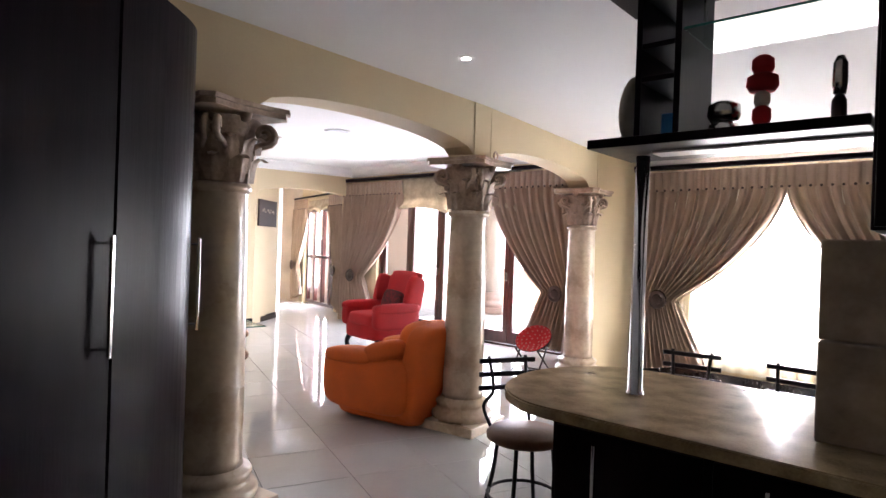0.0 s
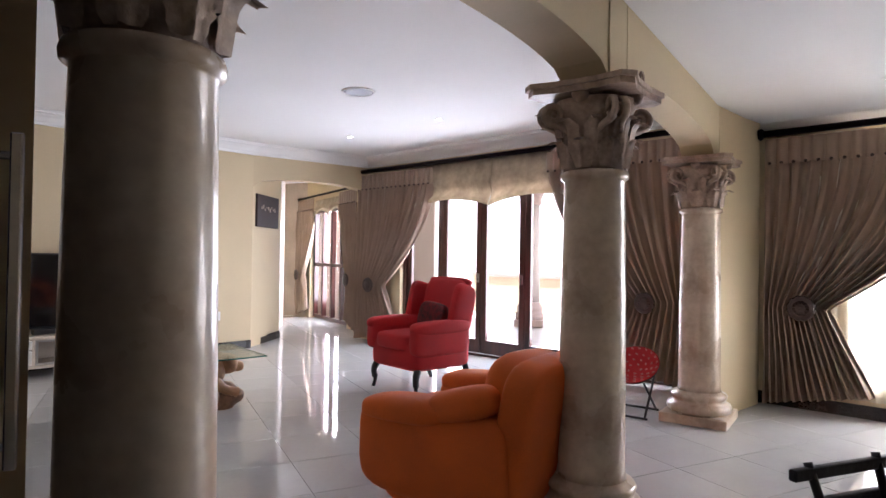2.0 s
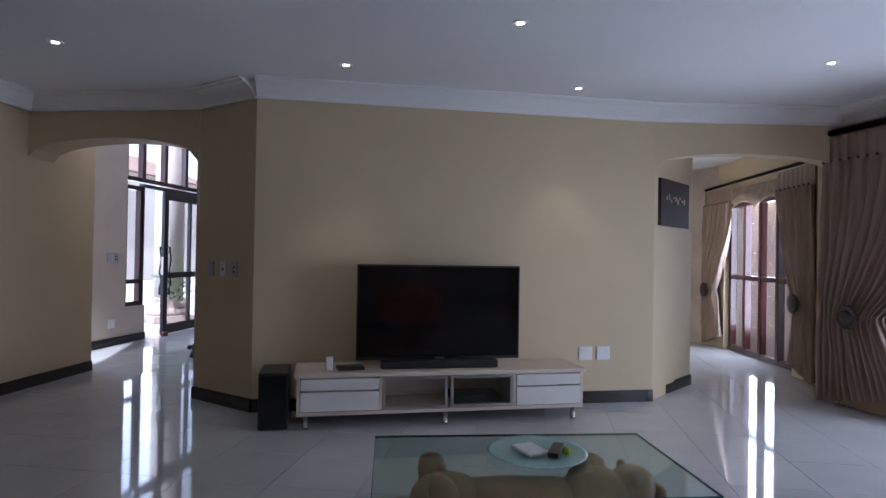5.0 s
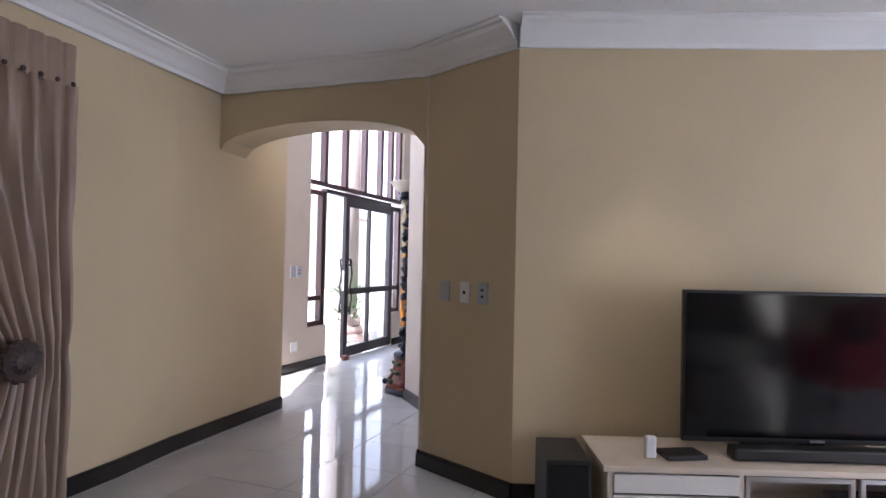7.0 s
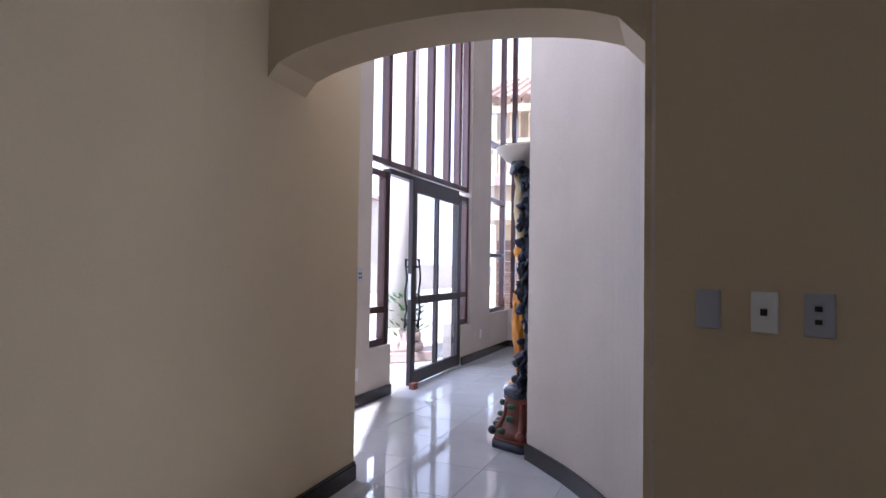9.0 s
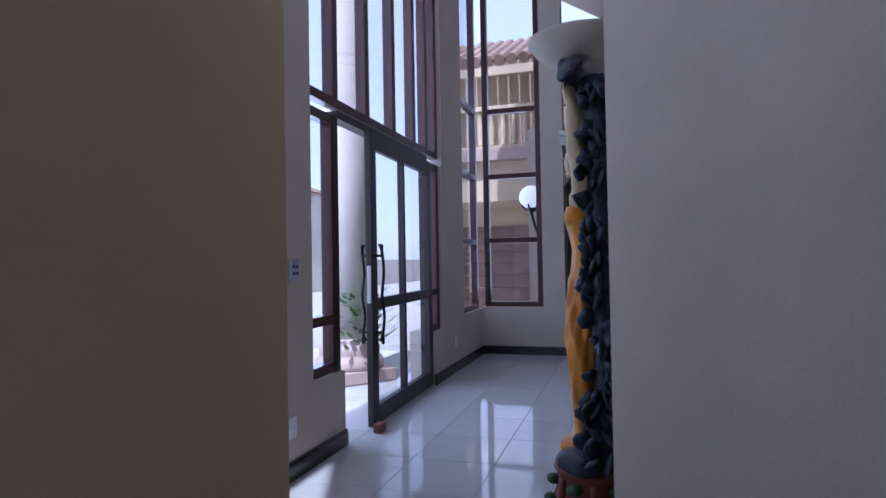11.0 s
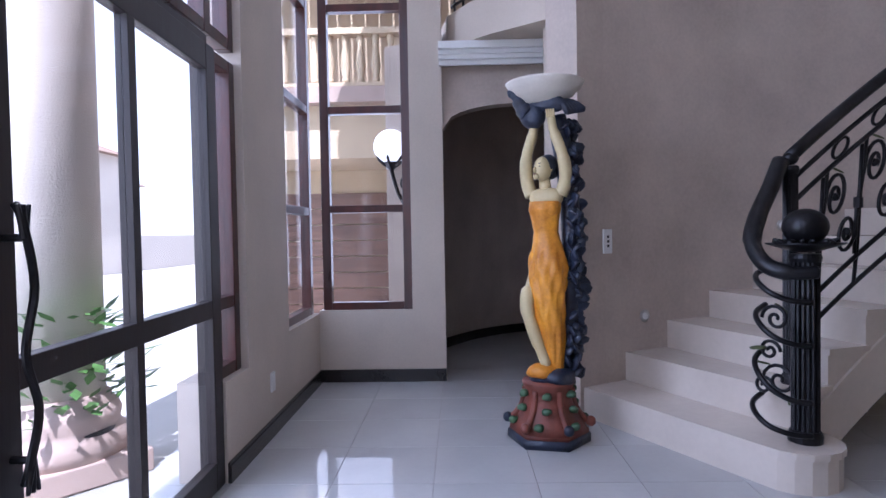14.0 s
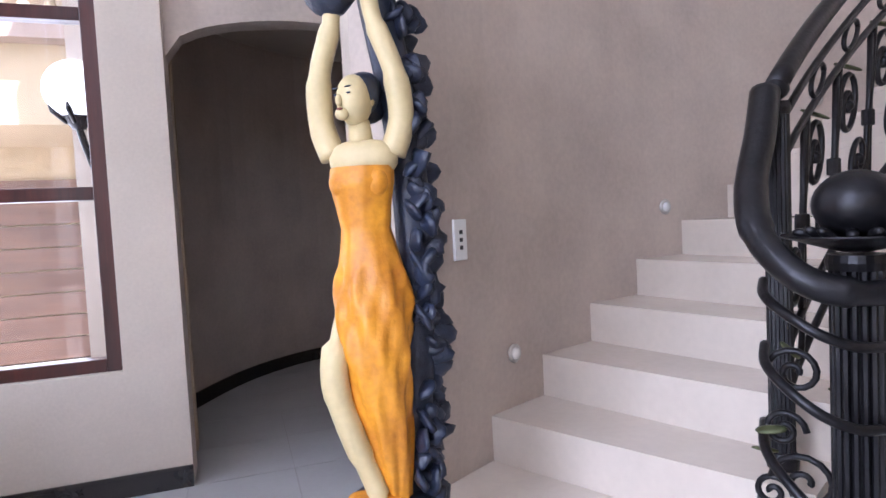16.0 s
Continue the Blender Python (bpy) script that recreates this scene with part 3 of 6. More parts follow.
def garden_doors():
    d = thing("door_1", frame_z(at_garden(0.685, 0.06), AX_W), "mahogany folding glass doors with dark frames, closed", "folding door", kind="structure")
    W, Hh, n = 3.90, 2.12, 6
    bm = bmesh.new()
    box(bm, (W / 2, 0.05, Hh - 0.03), (W, 0.10, 0.06), bevel=0.004)
    box(bm, (W / 2, 0.05, 0.012), (W, 0.10, 0.024))
    for x in (0.025, W - 0.025):
        box(bm, (x, 0.05, Hh / 2 - 0.02), (0.05, 0.10, Hh - 0.08))
    part("door_frame", bm, MAHOG, d)
    lw = (W - 0.1) / n
    for i in range(n):
        x0 = 0.05 + lw * i
        bm = bmesh.new()
        st = 0.075
        box(bm, (x0 + st / 2 + 0.003, 0.05, Hh / 2 - 0.02), (st, 0.045, Hh - 0.10), bevel=0.004)
        box(bm, (x0 + lw - st / 2 - 0.003, 0.05, Hh / 2 - 0.02), (st, 0.045, Hh - 0.10), bevel=0.004)
        box(bm, (x0 + lw / 2, 0.05, Hh - 0.11), (lw - 2 * st, 0.043, 0.10))
        box(bm, (x0 + lw / 2, 0.05, 0.11), (lw - 2 * st, 0.043, 0.16))
        leaf = part("leaf", bm, MAHOG, d)
        g = part("pane", new_box((x0 + lw / 2, 0.05, Hh / 2), (lw - 2 * st, 0.006, Hh - 0.36)), GLASS, leaf)
        g.visible_shadow = False
        if i in (1, 2, 3):
            bm = bmesh.new()
            for k in (-0.012, 0.012):
                box(bm, (x0 + lw - 0.04 + k, 0.018, 0.93), (0.008, 0.012, 0.11), bevel=0.002)
            part("bolt_plate", bm, STEELD, leaf)


def dining_window():
    d = thing("window_1", frame_z(at_garden(5.75, 0.06), AX_W), "wide window with dark mahogany frame behind sheers", "window", kind="structure")
    W, z0, z1 = 1.85, 0.28, 2.12
    bm = bmesh.new()
    for x in (0.03, W / 3, 2 * W / 3, W - 0.03):
        box(bm, (x, 0.05, (z0 + z1) / 2), (0.06, 0.07, z1 - z0), bevel=0.004)
    for z in (z0 + 0.03, z1 - 0.03):
        box(bm, (W / 2, 0.05, z), (W - 0.004, 0.066, 0.06))
    fr = part("window_frame", bm, MAHOG, d)
    for i in range(3):
        g = part("pane", new_box((W / 6 + W / 3 * i, 0.05, (z0 + z1) / 2), (W / 3 - 0.06, 0.006, z1 - z0 - 0.12)), GLASS, d)
        g.visible_shadow = False


def glazing(name, p, dr, xs, zs, label, category="window", skip=(), depth=0.08, off=0.08):
    """A fixed glazed screen: posts at xs, bars at zs; panes in between but for the cells in skip."""
    d = thing(name, frame_z(p, dr), label, category, kind="structure")
    bm = bmesh.new()
    for x in xs:
        box(bm, (x, off, (zs[0] + zs[-1]) / 2), (0.07, depth, zs[-1] - zs[0]), bevel=0.004)
    part("window_frame", bm, MAHOG, d)
    for j, z in enumerate(zs):
        for i in range(len(xs) - 1):
            if (i, j, "bar") in skip:
                continue
            part("glazing_bar", new_box(((xs[i] + xs[i + 1]) / 2, off, z + (0.0 if 0 < j < len(zs) - 1 else (0.03 if j == 0 else -0.03))), (xs[i + 1] - xs[i] - 0.07, depth - 0.006, 0.06), 0, 0.004), MAHOG, d)
    for i in range(len(xs) - 1):
        for j in range(len(zs) - 1):
            if (i, j) in skip:
                continue
            g = part("pane", new_box(((xs[i] + xs[i + 1]) / 2, off, (zs[j] + zs[j + 1]) / 2), (xs[i + 1] - xs[i] - 0.06, 0.006, zs[j + 1] - zs[j] - 0.05)), GLASS, d)
            g.visible_shadow = False
    return d


def hall_glazing():
    e = lambda k: HALL0 + U2 * k
    h = (*e(0), 0)
    glazing("window_2", h, U2, [-1.57, -0.455], [0.30, 1.02, 2.10, 3.2, 5.3], "tall mahogany framed window of the entrance hall")
    glazing("window_3", h, U2, [0.255, 0.585], [0.47, 0.80, 2.10], "narrow mahogany side light beside the entrance door")
    glazing("window_4", h, U2, [0.255, 0.62, 1.12, 1.64, 2.12, 2.46, 2.745], [2.16, 5.3], "tall mahogany glazing over the entrance door")
    glazing("window_5", h, U2, [2.50, 2.745], [0.49, 0.86, 2.10], "narrow mahogany side light beside the door hinge")
    glazing("window_6", h, U2, [3.585, 4.36], [0.56, 1.38, 2.18, 3.0, 5.0], "tall mahogany corner window, one side")
    glazing("window_7", (*C2, 0), X2, [0.06, 0.72], [0.58, 1.40, 2.20, 3.02, 5.0], "tall mahogany corner window, other side")


def entrance_door():
    e = HALL0 + U2 * 2.44
    L = 1.46
    back = (HALL0 + U2 * 0.95 + X2 * 0.045 - e)
    d = thing("door_2", frame_z((*e, 0.0), back), "dark framed glass entrance door, ajar, wedged open", "door", kind="structure")
    Hh = 2.08
    bm = bmesh.new()
    for x in (0.05, L - 0.05):
        box(bm, (x, -0.03, Hh / 2 + 0.006), (0.10, 0.05, Hh - 0.012), bevel=0.004)
    box(bm, (L * 0.52, -0.03, Hh / 2), (0.05, 0.046, Hh - 0.2))
    for z, h in ((0.08, 0.13), (0.86, 0.08), (Hh - 0.06, 0.12)):
        box(bm, (L / 2, -0.03, z), (L - 0.2, 0.048, h), bevel=0.003)
    part("door_leaf", bm, DOORF, d)
    for x0, x1 in ((0.10, L * 0.52 - 0.025), (L * 0.52 + 0.025, L - 0.10)):
        for z0, z1 in ((0.145, 0.82), (0.90, Hh - 0.12)):
            g = part("pane", new_box(((x0 + x1) / 2, -0.03, (z0 + z1) / 2), (x1 - x0, 0.006, z1 - z0)), GLASS, d)
            g.visible_shadow = False
    for sy in (-1, 1):
        bm = bmesh.new()
        y = -0.03 + sy * 0.075
        tube(bm, smooth_path([(L - 0.06, y - sy * 0.02, 1.28), (L - 0.055, y, 1.24), (L - 0.09, y, 1.08), (L - 0.05, y, 0.92), (L - 0.09, y, 0.78), (L - 0.055, y, 0.66), (L - 0.06, y - sy * 0.02, 0.60)], 5), 0.011)
        for z in (1.20, 0.66):
            tube(bm, [(L - 0.06, -0.03, z), (L - 0.06, y, z)], 0.010)
            for k in (-0.02, 0.0, 0.02):
                tube(bm, [(L - 0.06, y, z), (L - 0.06 + k, y, z + (0.08 if z > 1 else -0.08))], [0.010, 0.005])
        part("handle", bm, IRON, d, "twisted wrought iron pull handle")
    part("lock_plate", new_box((L - 0.001, -0.03, 1.0), (0.006, 0.03, 0.26), 0, 0.002), STEELD, d)
    fr = bmesh.new()
    a = HALL0 + U2 * 2.44
    m = frame_z((*HALL0, 0), U2)
    box(fr, (0.60, 0.08, 1.05), (0.06, 0.09, 2.10), m=m)
    box(fr, (2.465, 0.08, 1.05), (0.05, 0.09, 2.10), m=m)
    box(fr, (1.53, 0.08, 2.115), (1.80, 0.09, 0.05), m=m)
    structure("door_frame", fr, DOORF, "dark door frame of the entrance", "door frame")
    w = HALL0 + U2 * 0.93 + X2 * 0.10
    wedge = new_box((0, 0, 0.03), (0.10, 0.06, 0.06), 0, 0.008)
    ob = part("door_wedge", wedge, TERRA)
    ob.matrix_basis = frame_z((*w, 0), U2)
    tagged(ob, "small broken brick wedging the entrance door", "brick")


DOORF = mat_wood("dark_bronze_wood", (0.022, 0.014, 0.013), (0.010, 0.007, 0.007), 0.45, coat=0.0)


def far_room():
    """The next room, seen through the arch: angled glazed doors and closing walls."""
    p, q = Vector((-3.05, 11.35)), Vector((-5.05, 13.50))
    d = (q - p).normalized()
    bm = bmesh.new()
    slab(bm, NE2 + Vector((0.02, 0.12)), p, 0, 2.6, -0.2)
    slab(bm, p + d * 0.0, p + d * 0.35, 0, 2.6, -0.2)
    slab(bm, p + d * 0.35, p + d * 2.2, 2.0, 2.6, -0.2)
    slab(bm, p + d * 2.2, p + d * 4.2, 0, 2.6, -0.2)
    structure("wall_far_window", bm, WALL, "cream wall of the next room with glazed doors", "wall")
    bm = bmesh.new()
    slab(bm, J_PT + Vector((-0.22, -0.02)), (-6.6, 12.9), 0, 2.6, 0.2)
    slab(bm, (-6.6, 12.9), p + d * 4.2, 0, 2.6, 0.2)
    structure("wall_far_back", bm, WALL, "shaded cream wall of the next room", "wall")
    glazing("door_3", (*(p + d * 0.35), 0), d, [0.05, 0.48, 0.92, 1.36, 1.80], [0.02, 1.0, 2.0], "mahogany glazed doors of the next room", "door", off=-0.1)
    for (s0, s1, flip) in ((-0.25, 0.5, False), (1.75, 2.65, True)):
        curtain(frame_z((*(p + d * s0), 0), d), s1 - s0, 2.20, 0.02, flip, side=-1, folds=9, tie=0.80, gather=0.42)
    b = thing("roman_blind", frame_z((*(p + d * 0.35), 0), d), "pale damask roman blind over the glazed doors", "blind", "roman blinds")
    part("fabric", blind_mesh(1.45, 2.16, 1.86, -1), BLIND, b, smooth=True)
    rod = tube(bmesh.new(), [(*(p - d * 0.3 + Vector((d.y, -d.x)) * -0.10), 2.24), (*(p + d * 3.4 + Vector((d.y, -d.x)) * -0.10), 2.24)], 0.02)
    tagged(part("curtain_rod", rod, DARKWOOD), "dark wooden curtain rod", "curtain rod", "curtain rods")


def blind_mesh(w, top, bottom, side, swags=2):
    """A raised blind: a flat top, a scalloped gathered lower edge."""
    bm = bmesh.new()
    nx, nz = 40, 14
    rows = []
    for j in range(nz + 1):
        t = j / nz
        row = []
        for i in range(nx + 1):
            u = i / nx
            sag = 0.10 * abs(math.sin(math.pi * u * swags)) ** 0.8
            zb = bottom + 0.10 - (0.10 - sag) * 1.0
            z = top + (zb - top) * t
            y = 0.03 * math.sin(t * t * 9) * t + 0.02 * t
            row.append(bm.verts.new((u * w, -side * (0.05 + y), z)))
        rows.append(row)
    for a, b in zip(rows, rows[1:]):
        for i in range(nx):
            bm.faces.new([a[i], a[i + 1], b[i + 1], b[i]])
    r = bmesh.ops.solidify(bm, geom=bm.faces[:], thickness=0.006)
    return bm


def curtain(m, W, top, bottom, flip, side=1, folds=12, tie=0.78, gather=0.4, tied=True, group="pinch pleat curtains", spread=None):
    """A lined drape with a pleated heading, swept to one side and tied; its straight edge at x=0 (flip: at x=W)."""
    d = thing("curtain", m, "taupe satin curtain with pleated heading, tied back", "curtain", group)
    nx, nz = folds * 8, 40
    head = 0.20
    bm = bmesh.new()
    rows = []
    zt = top - head
    for j in range(nz + 1):
        t = j / nz
        z = zt + (bottom - zt) * t
        k = (zt - z) / (zt - tie) if z > tie else 1.0
        if z >= tie:
            wd = W * (1 - (1 - gather) * min(1, k) ** 1.5)
        else:
            wd = W * (gather + (0.20 if tied else 0) * min(1, (tie - z) / (tie - bottom + 1e-6)))
        depth = 0.035 + 0.02 * (1 - wd / W)
        row = []
        for i in range(nx + 1):
            u = i / nx
            sway = 0.25 * noise.noise(Vector((u * 5, z * 1.3, W)))
            lift = 0.0
            x = u * wd
            if z >= tie:
                lift = -0.10 * u * k * (1 - k) * 2
            if z < tie:
                lift = 0.16 * u * (tie - z) / (tie - bottom + 1e-6)
            y = depth * math.sin(2 * math.pi * folds * u + sway * 6) + 0.012 * math.sin(5 * math.pi * folds * u + z * 4) + 0.02 * noise.noise(Vector((u * 9, z * 2.2, 3 + W)))
            pinch = 1 - 0.35 * math.exp(-((z - tie) / 0.07) ** 2)
            row.append(bm.verts.new(((W - x) if flip else x, -side * (0.10 + y * pinch), z + lift)))
        rows.append(row)
    for a, b in zip(rows, rows[1:]):
        for i in range(nx):
            bm.faces.new([a[i], a[i + 1], b[i + 1], b[i]])
    part("drape", bm, DRAPE, d, smooth=True)
    bm = bmesh.new()
    rows = []
    nh = max(6, int(W / 0.085))
    for j in range(7):
        t = j / 6
        z = top - (head + 0.01) * t
        rows.append([bm.verts.new((W * i / (nh * 8), -side * (0.105 + (0.022 + 0.008 * t) * (abs(math.sin(math.pi * i / 8)) ** 0.6 - 0.3)), z)) for i in range(nh * 8 + 1)])
    for a, b in zip(rows, rows[1:]):
        for i in range(len(a) - 1):
            bm.faces.new([a[i], a[i + 1], b[i + 1], b[i]])
    part("heading", bm, DRAPE, d, smooth=True)
    tuft = None
    for i in range(nh):
        if tuft is None:
            tuft = part("button", blob(bmesh.new(), (0, 0, 0), (0.013, 0.010, 0.013), 1, seg=8), DRAPE_DARK, d, "dark covered button")
            o = tuft
        else:
            o = new("button", tuft.data)
            o.parent = d
        o.matrix_basis = pose(W * (i + 0.5) / nh, -side * 0.135, top - head)
    if tied:
        xr = W * gather * 0.62
        bm = bmesh.new()
        q = pose((W - xr) if flip else xr, -side * 0.205, tie, 90, 0, 0)
        lathe(bm, [(0.03, -0.03), (0.095, -0.012), (0.105, 0.0), (0.095, 0.014), (0.062, 0.010), (0.040, 0.024), (0.014, 0.030)], 36, m=q, flute=12, depth=0.10)
        bmesh.ops.recalc_face_normals(bm, faces=bm.faces)
        part("tieback", bm, DRAPE_DARK, d, "dark carved rosette tieback")
    return d


garden_doors(), dining_window(), hall_glazing(), entrance_door(), far_room()
G = frame_z(at_garden(0), AX_W)
curtain(G @ pose(-0.10, 0, 0), 1.45, 2.30, 0.01, False, folds=13, tie=0.78, gather=0.40)
curtain(G @ pose(3.02, 0, 0), 1.55, 2.30, 0.01, True, folds=13, tie=0.78, gather=0.42)
curtain(G @ pose(5.14, 0, 0), 1.46, 2.185, 0.02, False, folds=14, tie=0.82, gather=0.32)
curtain(G @ pose(6.58, 0, 0), 1.46, 2.185, 0.02, True, folds=14, tie=0.82, gather=0.32)


wd = Vector((-0.674, 0.739))
curtain(frame_z((-6.57 + 0.674 * 1.2, 4.42 - 0.739 * 1.2, 0), wd), 1.2, 2.30, 0.01, True, folds=12, tie=0.78, gather=0.42)


def curtain_dress():
    for s0, s1 in ((-0.12, 4.70), (5.12, 8.1)):
        bm = tube(bmesh.new(), [at_garden(s0, -0.10, 2.355 if s0 < 1 else 2.235), at_garden(s1, -0.10, 2.355 if s0 < 1 else 2.235)], 0.028, 12)
        ob = part("curtain_rod", bm, DARKWOOD, smooth=True)
        tagged(ob, "thick dark wooden curtain rod on the wall", "curtain rod", "curtain rods")
        zr = 2.355 if s0 < 1 else 2.235
        for s in (s0 - 0.03, s1 + 0.03):
            part("finial", blob(bmesh.new(), at_garden(s, -0.10, zr), (0.05, 0.05, 0.05), 0.9, seg=14, rough=0.2, freq=30), DARKWOOD, ob, "carved dark finial")
        for s in (s0 + 0.1, (s0 + s1) / 2, s1 - 0.1):
            part("bracket", new_box(at_garden(s, -0.05, zr), (0.03, 0.10, 0.03), -30.7), DARKWOOD, ob)
    for s in (0.98, 2.245):
        b = thing("roman_blind", frame_z(at_garden(s), AX_W), "pale damask roman blind drawn up over the doors", "blind", "roman blinds")
        part("fabric", blind_mesh(1.26, 2.34, 1.78, 1, 1), BLIND, b, smooth=True)
    # sheer under the dining drapes
    bm = bmesh.new()
    rows = []
    for j in range(13):
        z = 2.2 - (2.2 - 0.14) * j / 12
        rows.append([bm.verts.new((2.5 * i / 200, -0.045 + 0.016 * math.sin(i * 0.62 + 0.5 * noise.noise(Vector((i * 0.05, z, 0)))), z)) for i in range(201)])
    for a, b in zip(rows, rows[1:]):
        for i in range(200):
            bm.faces.new([a[i], a[i + 1], b[i + 1], b[i]])
    ob = part("sheer_curtain", bm, SHEER, smooth=True)
    ob.matrix_basis = frame_z(at_garden(5.3), AX_W)
    tagged(ob, "ivory sheer curtain behind the drapes", "curtain")


curtain_dress()

# ---- columns ----


def acanthus(bm, m, h, w, curl):
    """One carved leaf: a ribbed tongue that curls over at the tip."""
    n = 8
    rows = []
    for j in range(n + 1):
        t = j / n
        out = 0.012 + 0.02 * t + curl * max(0, t - 0.55) ** 2 * 5
        z = h * (t if t < 0.85 else 0.85 - (t - 0.85) * 0.9)
        ww = w * (0.75 + 0.5 * math.sin(math.pi * min(1, t * 1.1))) * (1 - 0.55 * max(0, t - 0.7) / 0.3)
        rows.append([bm.verts.new(m @ Vector(((k / 3 - 1) * ww * (1 + 0.12 * math.sin(t * 22)), -(out + 0.012 * (1 - abs(k / 3 - 1)) * (1 + math.cos(k * 2.1))), z))) for k in range(7)])
    for a, b in zip(rows, rows[1:]):
        for i in range(6):
            bm.faces.new([a[i], a[i + 1], b[i + 1], b[i]])
    return bm


def column(c, rz, broken=False):
    col = thing("column", pose(c.x, c.y, 0, 0, 0, rz) @ Matrix.Diagonal((1, 1, CAP / 2.035, 1)), "marbled cast-stone corinthian column on a square plinth", "column", "arcade columns")
    bm = new_box((0, 0, 0.035), (0.46, 0.46, 0.07), 0, 0.006)
    part("plinth", bm, STONE, col)
    prof = [(0.205, 0.07), (0.222, 0.085), (0.226, 0.11), (0.218, 0.135), (0.195, 0.145), (0.185, 0.155), (0.183, 0.17), (0.190, 0.18), (0.196, 0.20), (0.188, 0.215), (0.162, 0.225), (0.155, 0.235)]
    part("base", lathe(bmesh.new(), prof, 48), STONE, col, smooth=True)
    sh = [(0.152, 0.235), (0.146, 0.27), (0.145, 0.6), (0.142, 1.0), (0.136, 1.4), (0.132, 1.60), (0.136, 1.605), (0.148, 1.615), (0.150, 1.63), (0.146, 1.645), (0.132, 1.65)]
    part("shaft", lathe(bmesh.new(), sh, 48), STONE, col, smooth=True)
    bm = bmesh.new()
    lathe(bm, [(0.128, 1.65), (0.132, 1.75), (0.150, 1.88), (0.185, 1.965), (0.18, 1.97)], 32)
    for ring, (n, z, h, w, cu, r) in enumerate(((8, 1.655, 0.155, 0.042, 0.05, 0.128), (8, 1.72, 0.19, 0.040, 0.06, 0.132))):
        for i in range(n):
            a = 360 / n * (i + 0.5 * ring)
            acanthus(bm, pose(0, 0, 0, 0, 0, a) @ pose(0, -r + 0.006, z), h, w, cu)
    for i in range(4):
        m = pose(0, 0, 0, 0, 0, 45 + 90 * i)
        for sx in (-1, 1):
            pts, rad = [], []
            for k in range(22):
                t = k / 21
                a = t * 3.4 * math.pi
                r = 0.052 * (1 - t * 0.82)
                pts.append(m @ Vector((0.215 + r * math.sin(a) - 0.01, sx * (0.012 + 0.016 * (1 - t)), 1.905 - r * math.cos(a))))
                rad.append(0.017 * (1 - 0.5 * t))
            tube(bm, [m @ Vector((0.13, sx * 0.06, 1.80)), m @ Vector((0.17, sx * 0.04, 1.84))] + pts, [0.012, 0.014] + rad, 6)
        acanthus(bm, pose(0, 0, 0, 0, 0, 90 * i + 45 + 90) @ pose(0, -0.15, 1.80), 0.14, 0.035, 0.08)
        blob(bm, (pose(0, 0, 0, 0, 0, 90 * i) @ Vector((0.175, 0, 1.975))), (0.028, 0.04, 0.034), 0.8, seg=10, rough=0.3, freq=40)
    part("capital", bm, CAPITAL, col, "carved acanthus leaves and corner scrolls", smooth=True)
    # top slab with hollowed sides
    pts = []
    for i in range(4):
        a, b = radians(45 + 90 * i - 6), radians(45 + 90 * i + 6)
        pts += [(0.305 * math.cos(a), 0.305 * math.sin(a)), (0.305 * math.cos(b), 0.305 * math.sin(b))]
        for k in (0.25, 0.5, 0.75):
            c0 = radians(45 + 90 * i + 90 * k)
            r = 0.215 + 0.035 * abs(k - 0.5) * 2
            pts.append((r * math.cos(c0), r * math.sin(c0)))
    bm = prism(bmesh.new(), pts, 1.985, 2.012)
    prism(bm, [(x * 1.05, y * 1.05) for x, y in pts], 2.0125, 2.035)
    part("abacus", bm, CAPITAL, col)
    if broken:
        bm = tube(bmesh.new(), [(0.02 + 0.025 * math.cos(a), -0.2, 2.065 + 0.03 * math.sin(a)) for a in [k * math.pi / 8 for k in range(17)]], 0.006)
        part("ring_hook", bm, CAPITAL, col, "small loop on the capital")
    return col


RZ = math.degrees(math.atan2(ROW.y, ROW.x))
for c, b in ((COL_L, False), (COL_M, True), (COL_R, False)):
    column(c, RZ, b)

# ---- living room things ----


